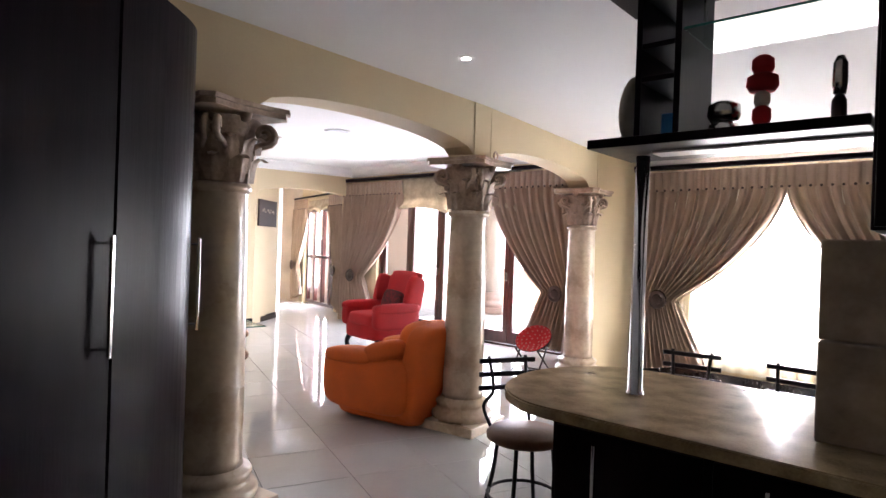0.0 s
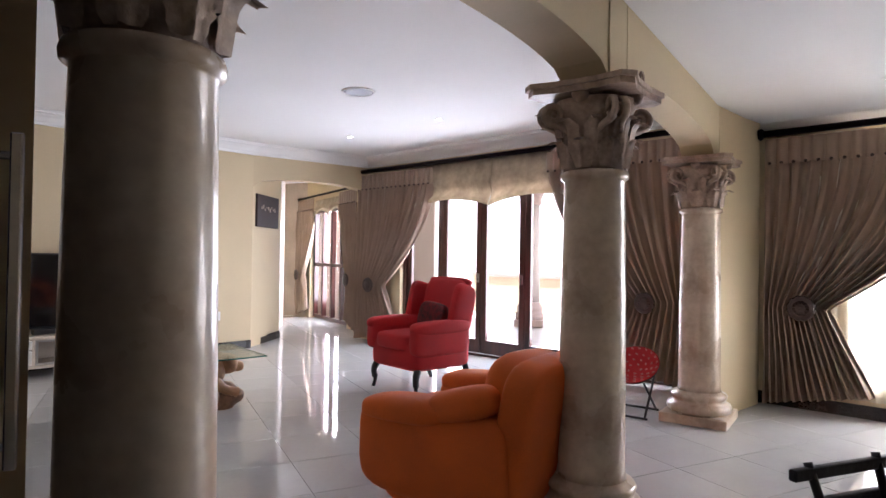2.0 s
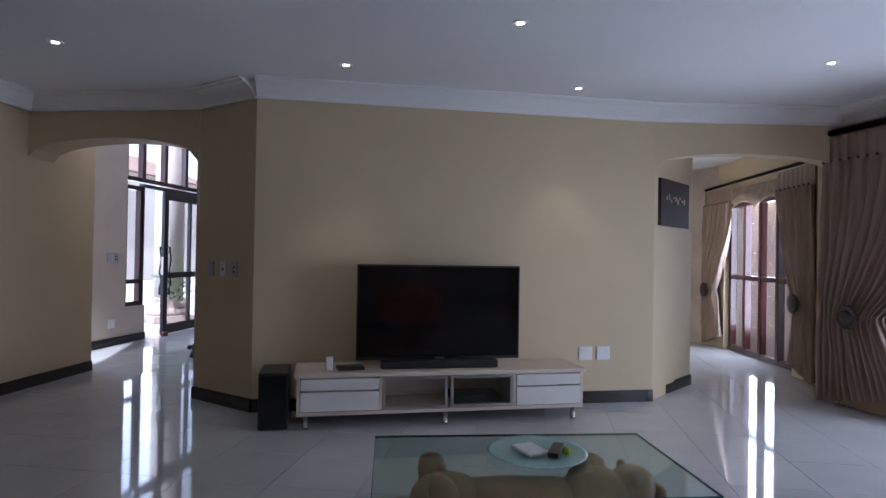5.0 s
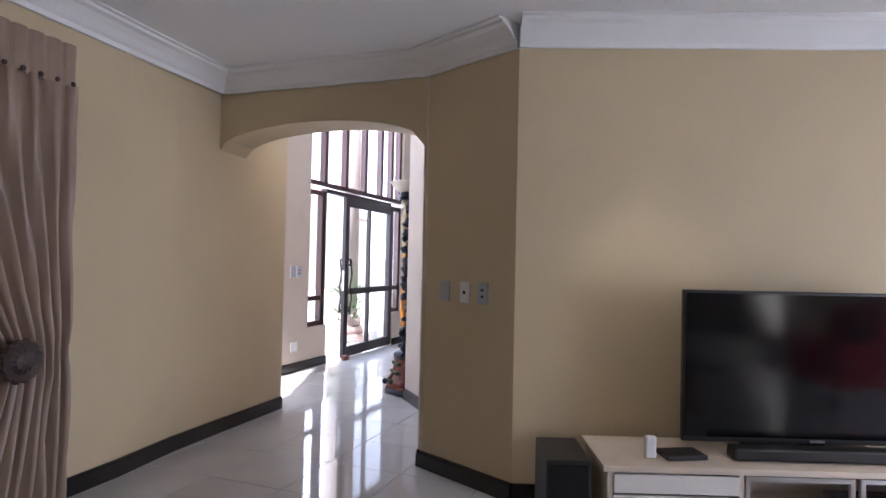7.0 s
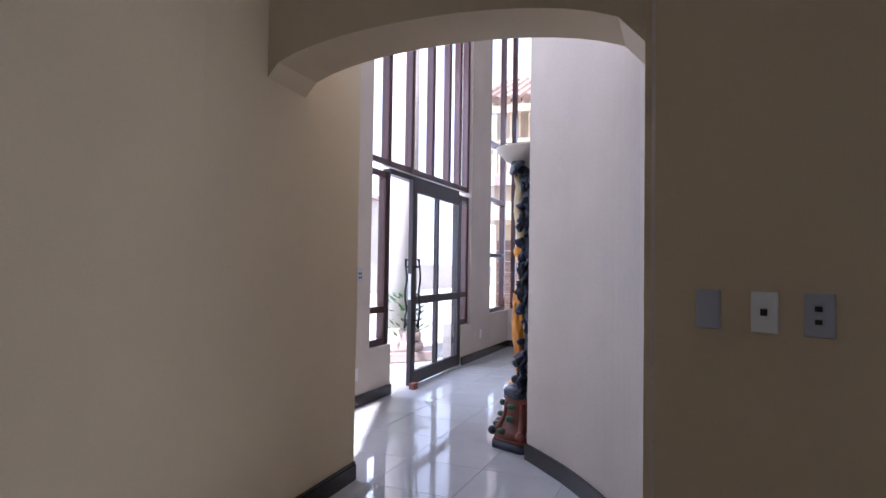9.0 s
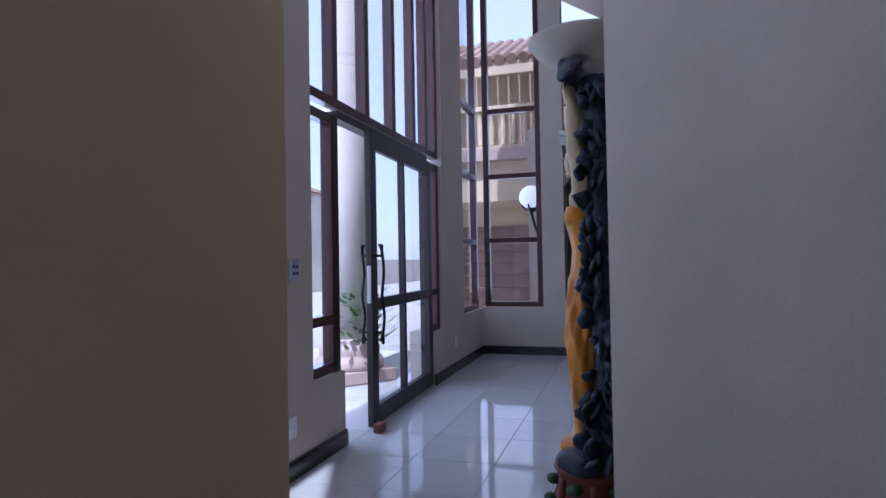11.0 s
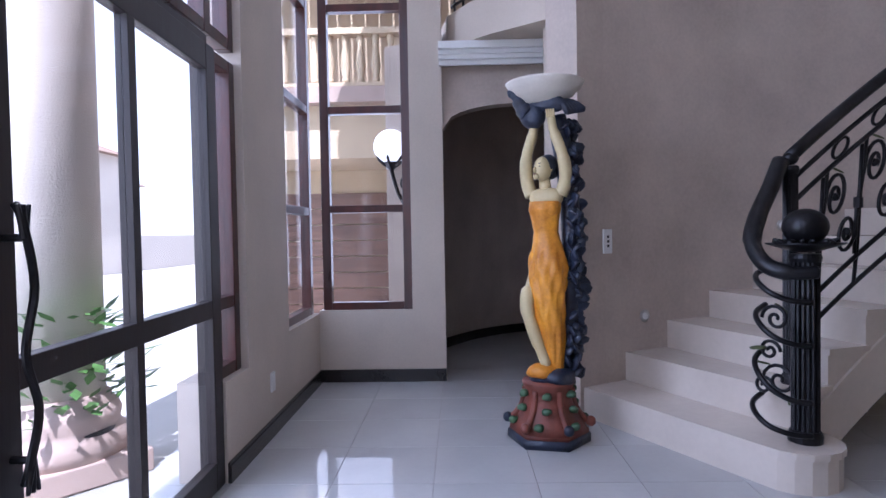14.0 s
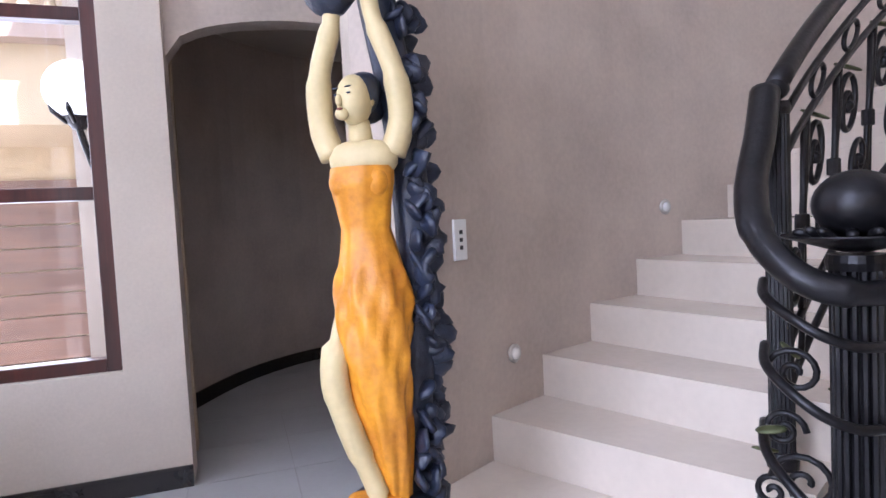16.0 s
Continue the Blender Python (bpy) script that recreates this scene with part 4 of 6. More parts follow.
def wing_chair():
    d = Vector((-0.59, -0.81))
    ob = thing("wing_chair", pose(-1.10, 7.75, 0, 0, 0, math.degrees(math.atan2(d.y, d.x)) + 90) @ Matrix.Diagonal((0.92, 0.93, 1.0, 1)), "red fabric wing armchair with dark turned legs", "armchair")
    # front at -y, width along x
    bm = bmesh.new()
    blob(bm, (0, -0.02, 0.33), (0.37, 0.36, 0.13), 0.28, seg=32)
    part("seat_frame", bm, RED, ob, smooth=True)
    bm = blob(bmesh.new(), (0, -0.10, 0.44), (0.26, 0.31, 0.075), 0.35, seg=32)
    part("seat_cushion", bm, RED, ob, smooth=True)
    bm = blob(bmesh.new(), (0, 0.29, 0.63), (0.30, 0.085, 0.345), 0.34, rot=(-13, 0, 0), seg=36)
    blob(bm, (0, 0.365, 0.945), (0.30, 0.055, 0.042), 0.6, rot=(-13, 0, 0), seg=28)
    part("backrest", bm, RED, ob, smooth=True)
    for s in (-1, 1):
        bm = blob(bmesh.new(), (s * 0.33, -0.06, 0.46), (0.075, 0.34, 0.13), 0.4, seg=28)
        blob(bm, (s * 0.335, -0.06, 0.57), (0.088, 0.35, 0.06), 0.6, seg=28)
        part("armrest", bm, RED, ob, smooth=True)
        bm = blob(bmesh.new(), (s * 0.325, 0.22, 0.72), (0.045, 0.14, 0.22), 0.5, rot=(-14, 0, 0), seg=28)
        part("wing", bm, RED, ob, smooth=True)
        bm = tube(bmesh.new(), smooth_path([(s * 0.31, -0.31, 0.22), (s * 0.325, -0.34, 0.15), (s * 0.315, -0.33, 0.07), (s * 0.325, -0.345, 0.0)], 4), [0.034] * 4 + [0.030] * 4 + [0.018] * 4 + [0.02], 10)
        part("leg", bm, BLACK, ob, "dark curved leg", smooth=True)
        bm = tube(bmesh.new(), smooth_path([(s * 0.29, 0.30, 0.22), (s * 0.30, 0.33, 0.12), (s * 0.31, 0.39, 0.0)], 4), [0.03] * 4 + [0.022] * 4 + [0.018], 10)
        part("leg", bm, BLACK, ob, "dark curved leg", smooth=True)
    cu = blob(bmesh.new(), (0, 0, 0), (0.19, 0.06, 0.13), 0.55, seg=24, rough=0.06, freq=6)
    c = part("scatter_cushion", cu, CUSH, smooth=True)
    c.matrix_basis = ob.matrix_basis @ pose(0, 0.13, 0.635, -18, 4, 0)
    tagged(c, "small dark red and black patterned scatter cushion", "cushion")


CUSH = mat("patterned_cushion", (0.16, 0.010, 0.012), 0.8, vary=0.5, scale=22, fine=80, bump=0.2, dark=(0.008, 0.004, 0.004))


def tub_chair():
    ob = thing("armchair", pose(-0.22, 5.43, 0, 0, 0, 68), "bright orange suede recliner with padded arms", "armchair")
    # the back stands at -y, the seat faces +y
    bm = blob(bmesh.new(), (0, 0.0, 0.19), (0.37, 0.38, 0.185), 0.26, seg=40, rough=0.02, freq=3)
    part("body", bm, ORANGE, ob, smooth=True)
    bm = blob(bmesh.new(), (0, 0.10, 0.37), (0.25, 0.32, 0.085), 0.45, seg=28, rough=0.04, freq=4)
    part("seat_cushion", bm, ORANGE, ob, smooth=True)
    bm = blob(bmesh.new(), (0, -0.33, 0.37), (0.39, 0.10, 0.36), 0.36, rot=(9, 0, 0), seg=40, rough=0.025, freq=3)
    part("backrest", bm, ORANGE, ob, smooth=True)
    bm = blob(bmesh.new(), (0, -0.25, 0.585), (0.31, 0.14, 0.145), 0.62, rot=(16, 0, 0), seg=36, rough=0.06, freq=5)
    part("back_cushion", bm, ORANGE, ob, smooth=True)
    bm = blob(bmesh.new(), (0, 0.37, 0.20), (0.27, 0.07, 0.15), 0.5, seg=30, rough=0.04, freq=4)
    part("footrest", bm, ORANGE, ob, smooth=True)
    for s in (-1, 1):
        bm = blob(bmesh.new(), (s * 0.345, 0.06, 0.30), (0.105, 0.40, 0.22), 0.45, seg=34, rough=0.03, freq=3)
        part("armrest", bm, ORANGE, ob, smooth=True)
        bm = blob(bmesh.new(), (s * 0.355, 0.19, 0.475), (0.120, 0.26, 0.060), 0.62, rot=(-3, 0, 0), seg=34, rough=0.09, freq=5)
        blob(bm, (s * 0.350, -0.10, 0.535), (0.115, 0.17, 0.075), 0.66, rot=(-14, 0, 0), seg=30, rough=0.08, freq=6)
        part("arm_pad", bm, ORANGE, ob, "puffed gathered arm pad", smooth=True)


def coffee_table():
    a, b = Vector((-2.74, 5.62)), Vector((-2.00, 6.57))
    d = (b - a).normalized()
    n = Vector((-d.y, d.x))
    mid = (a + b) / 2 + n * 0.36
    ob = thing("coffee_table", frame_z((*mid, 0), d), "glass coffee table on a carved reclining lion base", "coffee table")
    base = bmesh.new()
    for x, y, r, h in ((-0.38, 0.0, 0.20, 0.13), (-0.2, 0.05, 0.22, 0.12), (0.02, -0.05, 0.21, 0.10), (0.22, 0.05, 0.2, 0.11), (0.40, 0.0, 0.15, 0.09), (-0.1, 0.12, 0.2, 0.13), (-0.25, -0.10, 0.16, 0.12), (0.15, -0.12, 0.16, 0.10)):
        blob(base, (x, y, h * 0.9), (r, r * 0.8, h), 0.75, seg=26, rough=0.35, freq=9)
    part("rock", base, ROCK, ob, "rough brown carved rock")
    lion = bmesh.new()
    blob(lion, (-0.05, -0.02, 0.27), (0.34, 0.11, 0.10), 0.8, seg=26, rough=0.08)
    blob(lion, (-0.32, -0.03, 0.26), (0.15, 0.13, 0.13), 0.85, seg=22, rough=0.1)
    blob(lion, (0.27, -0.03, 0.29), (0.14, 0.12, 0.11), 0.85, seg=22, rough=0.1)
    tube(lion, smooth_path([(0.26, -0.10, 0.26), (0.36, -0.13, 0.17), (0.47, -0.13, 0.13)], 4), [0.05] * 4 + [0.035] * 4 + [0.04], 10)
    tube(lion, smooth_path([(0.26, 0.06, 0.26), (0.34, 0.08, 0.16), (0.44, 0.08, 0.12)], 4), [0.05] * 4 + [0.035] * 4 + [0.04], 10)
    tube(lion, smooth_path([(-0.34, -0.12, 0.25), (-0.22, -0.16, 0.20), (-0.12, -0.16, 0.18)], 4), [0.06] * 4 + [0.04] * 4 + [0.035], 10)
    tube(lion, smooth_path([(-0.44, -0.05, 0.24), (-0.50, -0.10, 0.14), (-0.36, -0.17, 0.10)], 5), 0.018, 8)
    blob(lion, (0.42, -0.03, 0.335), (0.085, 0.085, 0.08), 0.85, seg=20, rough=0.1)
    blob(lion, (0.50, -0.04, 0.31), (0.05, 0.05, 0.04), 0.8, seg=16)
    for s in (-1, 1):
        blob(lion, (0.40, -0.03 + s * 0.07, 0.39), (0.02, 0.025, 0.03), 0.9, seg=10)
    part("lion", lion, LIONWOOD, ob, "carved tan reclining lion", smooth=True)
    for x, y in ((-0.36, 0.14), (0.30, 0.14), (-0.34, -0.10), (0.22, 0.0)):
        part("support", blob(bmesh.new(), (x, y, 0.32), (0.06, 0.06, 0.094), 0.7, seg=14, rough=0.25, freq=12), LIONWOOD, ob, smooth=True)
    g = part("glass_top", new_box((0, 0.0, 0.421), (1.20, 0.72, 0.010), 0, 0.002), GLASS_TABLE, ob, "clear greenish glass top")
    bm = bmesh.new()
    for y in (-0.361, 0.361):
        box(bm, (0, y, 0.421), (1.20, 0.002, 0.009))
    for x in (-0.601, 0.601):
        box(bm, (x, 0, 0.421), (0.002, 0.72, 0.009))
    part("glass_edge", bm, GLASS_EDGE, ob)
    m = ob.matrix_basis
    pl = lathe(bmesh.new(), [(0.05, 0.0), (0.09, 0.001), (0.20, 0.014), (0.203, 0.018), (0.19, 0.017), (0.08, 0.007), (0.0, 0.006)], 40)
    p = part("glass_plate", pl, FROST, smooth=True)
    p.matrix_basis = m @ pose(0.06, 0.08, 0.427)
    tagged(p, "round aqua glass platter on the table", "plate")
    for nm, c, size, r, mt, lab, cat in (("booklet", (0.03, 0.07, 0.452), (0.10, 0.14, 0.012), 20, PLASTIC, "white booklet lying on the platter", "booklet"),
                                         ("remote_control", (0.13, 0.05, 0.455), (0.045, 0.15, 0.02), -25, BLACK, "black remote control on the platter", "remote"),
                                         ("tennis_ball", (0.165, 0.02, 0.46), (0.03, 0.03, 0.03), 0, LIME, "small lime green ball on the platter", "ball")):
        bm = blob(bmesh.new(), (0, 0, 0), [k * 0.6 for k in size], 1, seg=16) if nm == "tennis_ball" else new_box((0, 0, 0), size, 0, 0.004)
        o = part(nm, bm, mt)
        o.matrix_basis = m @ pose(*c, 0, 0, r)
        tagged(o, lab, cat)


LIME = mat("lime_felt", (0.35, 0.50, 0.04), 0.8)


def tv_unit():
    a, b = Vector((-4.85, 6.54)), Vector((-3.74, 8.34))
    d = (b - a).normalized()
    n = Vector((-d.y, d.x))
    L, D, z0, Hh = (b - a).length, 0.46, 0.10, 0.29
    ob = thing("tv_unit", frame_z((*a, 0), d), "low whitewashed media unit with drawers and glass doors", "tv unit")
    bm = bmesh.new()
    box(bm, (L / 2, D / 2, z0 + Hh - 0.0125), (L + 0.04, D, 0.028), bevel=0.003)
    box(bm, (L / 2, D / 2, z0 + 0.0125), (L, D - 0.01, 0.025))
    for x in (0.012, 0.58, L - 0.54, L - 0.012):
        box(bm, (x, D / 2, z0 + Hh / 2), (0.022, D - 0.012, Hh - 0.056))
    box(bm, (L / 2, D - 0.012, z0 + Hh / 2), (L - 0.05, 0.012, Hh - 0.056))
    part("body", bm, OAKW, ob)
    for x0, x1 in ((0.026, 0.566), (L - 0.526, L - 0.026)):
        for z, h in ((z0 + 0.175, 0.08), (z0 + 0.03, 0.135)):
            part("drawer", new_box(((x0 + x1) / 2, 0.010, z + h / 2), (x1 - x0, 0.018, h), 0, 0.002), WHITE, ob)
    xm = (0.58 + L - 0.54) / 2
    for x0, x1 in ((0.595, xm - 0.012), (xm + 0.012, L - 0.555)):
        dr = bmesh.new()
        for x in (x0 + 0.01, x1 - 0.01):
            box(dr, (x, 0.012, z0 + Hh / 2), (0.02, 0.018, Hh - 0.06))
        for z in (z0 + 0.04, z0 + Hh - 0.04):
            box(dr, ((x0 + x1) / 2, 0.012, z), (x1 - x0 - 0.04, 0.018, 0.02))
        door = part("door", dr, STEELD, ob)
        part("glass", new_box(((x0 + x1) / 2, 0.012, z0 + Hh / 2), (x1 - x0 - 0.04, 0.006, Hh - 0.10)), GLASS, door)
    for x in (0.06, L / 2, L - 0.06):
        for y in (0.05, D - 0.05):
            bm = lathe(bmesh.new(), [(0.022, 0), (0.022, 0.02), (0.018, 0.024), (0.018, z0)], 16, (x, y, 0))
            part("leg", bm, CHROME, ob, "chrome foot", smooth=True)
    m = ob.matrix_basis
    o = part("media_box", new_box((0, 0, 0.03), (0.36, 0.24, 0.055), 0, 0.003), BLACK)
    o.matrix_basis = m @ pose(1.32, 0.24, z0 + 0.027)
    tagged(o, "black media player inside the unit", "media player")
    o = part("sound_bar", new_box((0, 0, 0.03), (0.88, 0.09, 0.055), 0, 0.01), BLACK)
    o.matrix_basis = m @ pose(1.03, 0.14, z0 + Hh + 0.004)
    tagged(o, "long black sound bar under the television", "sound bar")
    tv = thing("television", m @ pose(1.05, 0.27, z0 + Hh - 0.0), "large black flat television, switched off", "television")
    bm = new_box((0, 0, 0.405), (1.27, 0.035, 0.72), 0, 0.006)
    box(bm, (0, 0.03, 0.40), (0.8, 0.03, 0.4), 0, 0.01)
    part("casing", bm, BLACK, tv)
    part("screen", new_box((0, -0.0195, 0.41), (1.245, 0.003, 0.68)), SCREEN, tv, "dark glossy screen")
    bm = new_box((0, 0.03, 0.008), (0.60, 0.22, 0.012), 0, 0.004)
    box(bm, (0, 0.03, 0.04), (0.10, 0.03, 0.07))
    part("stand", bm, BLACK, tv)
    part("badge", new_box((0, -0.019, 0.057), (0.07, 0.004, 0.012)), STEELD, tv)
    sp = thing("subwoofer", m @ pose(-0.16, 0.22, 0), "black box subwoofer standing on the floor", "speaker")
    part("cabinet", new_box((0, 0, 0.20), (0.20, 0.36, 0.39), 0, 0.008), BLACK, sp)
    part("grille", new_box((0, -0.183, 0.21), (0.17, 0.008, 0.33), 0, 0.002), SCREEN, sp)
    o = part("cordless_phone", new_box((0, 0, 0.05), (0.05, 0.03, 0.10), 0, 0.008), PLASTIC)
    o.matrix_basis = m @ pose(0.22, 0.12, z0 + Hh + 0.003)
    tagged(o, "small white device standing on the media unit", "device")
    o = part("set_top_box", new_box((0, 0, 0.012), (0.19, 0.13, 0.022), 0, 0.004), BLACK)
    o.matrix_basis = m @ pose(0.37, 0.15, z0 + Hh + 0.003, 0, 0, 8)
    tagged(o, "flat black box on the media unit", "set-top box")


def plate_on_wall(p, n, w, h, material, label, category, group="", keys=()):
    """A switch or socket plate at p on a wall whose room-side direction is n."""
    rz = math.degrees(math.atan2(n[1], n[0])) + 90
    ob = thing("wall_plate", pose(p[0], p[1], p[2], 0, 0, rz), label, category, group)
    part("plate", new_box((0, -0.006, 0), (w, 0.012, h), 0, 0.003), material, ob)
    for x, z, a, b in keys:
        part("switch_key", new_box((x, -0.0135, z), (a, 0.005, b), 0, 0.001), BLACK if a < 0.02 else PLASTIC, ob)
    return ob


def living_small():
    dTV = (B_PT - A_PT).normalized()
    nTV = Vector((dTV.y, -dTV.x))
    for k in (2.72, 2.88):
        p = A_PT + dTV * k
        plate_on_wall((p.x, p.y, 0.42), nTV, 0.12, 0.11, PLASTIC, "white double socket plate on the wall", "socket", "wall sockets", ((-0.03, 0.02, 0.02, 0.03), (0.03, 0.02, 0.02, 0.03)))
    dS = (A_PT - ARCH_R).normalized()
    nS = Vector((dS.y, -dS.x))
    for k, mt, ks in ((0.22, GREY_PLASTIC, ()), (0.385, PLASTIC, ((0, 0, 0.018, 0.02),)), (0.525, GREY_PLASTIC, ((0, 0.018, 0.018, 0.014), (0, -0.018, 0.018, 0.014)))):
        p = ARCH_R + dS * k
        plate_on_wall((p.x, p.y, 1.09), nS, 0.075, 0.12, mt, "switch plate on the wall beside the arch", "switch", "wall switches", ks)
    dP = (J_PT - B_PT).normalized()
    nP = Vector((dP.y, -dP.x))
    p = B_PT + dP * 0.46 + nP * 0.0
    rz = math.degrees(math.atan2(nP.y, nP.x)) + 90
    ob = thing("picture", pose(p.x - 0.02, p.y, 1.74, 0, 0, rz), "dark square canvas picture with pale lettering-like marks", "picture")
    part("canvas", new_box((0, -0.02, 0), (0.72, 0.034, 0.42), 0, 0.003), CANVAS, ob)
    for i in range(9):
        x = -0.22 + 0.055 * i
        part("mark", new_box((x, -0.038, 0.04 + 0.02 * math.sin(i * 2.3)), (0.032, 0.004, 0.035 + 0.02 * math.sin(i * 1.7))), SANDST, ob, "faint pale mark")
    spots = [(-4.68, 6.78), (-3.33, 7.04), (-3.84, 8.37), (-2.30, 9.0), (-1.09, 8.27), (0.12, 7.5), (-5.64, 5.22), (-2.1, 5.4), (-3.9, 4.2), (0.43, 4.11), (2.12, 6.63)]
    for x, y in spots:
        d = thing("downlight", pose(x, y, DCEIL if (x, y) in ((0.43, 4.11), (2.12, 6.63)) else CEIL), "small round recessed downlight in the ceiling", "downlight", "downlights")
        part("ring", lathe(bmesh.new(), [(0.032, -0.004), (0.046, -0.006), (0.047, 0.0), (0.032, 0.0)], 24), CORNICE, d)
        part("bulb", lathe(bmesh.new(), [(0.031, -0.0035), (0.015, -0.0045), (0.001, -0.005)], 20), DOWN, d, "glowing bulb")
    for x, y in ((-4.68, 6.78), (-3.84, 8.37)):
        li = bpy.data.lights.new("downlight_beam", "SPOT")
        li.energy, li.spot_size, li.spot_blend, li.color, li.shadow_soft_size = 7.0, radians(70), 0.6, (1.0, 0.86, 0.62), 0.03
        o = new("downlight_beam", li)
        o.matrix_basis = pose(x, y, CEIL - 0.03)
    d = thing("ceiling_speaker", pose(-1.55, 7.2, CEIL), "round grey ceiling speaker grille", "speaker")
    part("grille", lathe(bmesh.new(), [(0.125, -0.004), (0.10, -0.009), (0.001, -0.010)], 40), GREY_PLASTIC, d, smooth=True)
    part("rim", lathe(bmesh.new(), [(0.124, -0.003), (0.128, -0.010), (0.138, -0.008), (0.14, 0.0)], 40), CORNICE, d, smooth=True)


def moon_chair():
    c = Vector((0.68, 7.30))
    ob = thing("folding_stool", pose(c.x, c.y, 0, 0, 0, -25), "small round red patterned folding chair, black frame", "folding chair")
    bm = bmesh.new()
    m = pose(0, 0.03, 0.36, 38, 0, 0)
    lathe(bm, [(0.001, -0.06), (0.08, -0.052), (0.14, -0.03), (0.19, 0.0), (0.195, 0.012), (0.185, 0.012), (0.13, -0.018), (0.07, -0.038), (0.001, -0.045)], 36, m=m)
    part("seat", bm, RED, ob, smooth=True)
    for ring in range(4):
        r = 0.05 + 0.042 * ring
        for k in range(5 + ring * 5):
            a = k * 2 * math.pi / (5 + ring * 5)
            part("weave", blob(bmesh.new(), (r * math.cos(a), r * math.sin(a), -0.04 + 1.35 * max(0, r - 0.03) ** 1.7), (0.013, 0.007, 0.007), 1, seg=8, m=m, rot=(0, 0, math.degrees(a) + 60)), PATT, ob)
    bm = bmesh.new()
    for s in (-1, 1):
        tube(bm, [(s * 0.15, -0.16, 0.01), (s * 0.15, 0.14, 0.40)], 0.009)
        tube(bm, [(s * 0.13, 0.18, 0.01), (s * 0.13, -0.12, 0.26)], 0.009)
    tube(bm, [(-0.17, -0.16, 0.01), (0.17, -0.16, 0.01)], 0.009)
    tube(bm, [(-0.15, 0.18, 0.01), (0.15, 0.18, 0.01)], 0.009)
    tube(bm, [(0.19 * math.cos(k * math.pi / 12), 0.03 + 0.19 * math.sin(k * math.pi / 12) * 0.79, 0.362 + 0.19 * math.sin(k * math.pi / 12) * 0.615) for k in range(25)], 0.008)
    part("frame", bm, BLACK, ob, smooth=True)


PATT = mat("pink_weave", (0.55, 0.22, 0.20), 0.8)
wing_chair(), tub_chair(), coffee_table(), tv_unit(), living_small(), moon_chair()

# ---- kitchen things ----


def tall_cupboard():
    ob = thing("tall_cupboard", pose(0, 0, 0), "tall espresso wood cupboard with a rounded end", "cupboard")
    prof = [(-0.30, 0.2), (-0.325, 2.46)]
    curve = smooth_path([(-0.327, 2.475, 0), (-0.345, 2.70, 0), (-0.40, 2.93, 0), (-0.50, 3.06, 0), (-0.66, 3.12, 0)], 6)
    part("body", prism(bmesh.new(), [(-0.318, 0.2), (-0.342, 2.47)] + [(p.x - 0.02, p.y - 0.015) for p in curve] + [(-0.75, 3.10), (-1.25, 1.9), (-1.95, 0.2)], 0.0, 2.10), DARKWOOD, ob)
    for y0, y1 in ((0.22, 0.95), (0.96, 1.70), (1.71, 2.46)):
        xa, xb = -0.30 - 0.0111 * (y0 - 0.2), -0.30 - 0.0111 * (y1 - 0.2)
        part("door", slab(bmesh.new(), (xa, y0), (xb, y1), 0.08, 2.10, 0.017), DARKWOOD, ob)
    part("curved_door", ribbon(bmesh.new(), curve, 0.08, 2.10, 0.017), DARKWOOD, ob, smooth=False)
    for p, nrm in (((-0.322, 2.42), (1, 0.01)), ((-0.43, 2.99), (0.80, 0.6))):
        bm = bmesh.new()
        n = Vector(nrm).normalized()
        q = Vector(p) + n * 0.03
        box(bm, (q.x, q.y, 1.125), (0.012, 0.012, 0.36), math.degrees(math.atan2(n.y, n.x)), 0.002)
        for z in (0.97, 1.28):
            tube(bm, [(p[0], p[1], z), (q.x, q.y, z)], 0.005)
        part("handle", bm, CHROME, ob, "straight chrome bar handle")


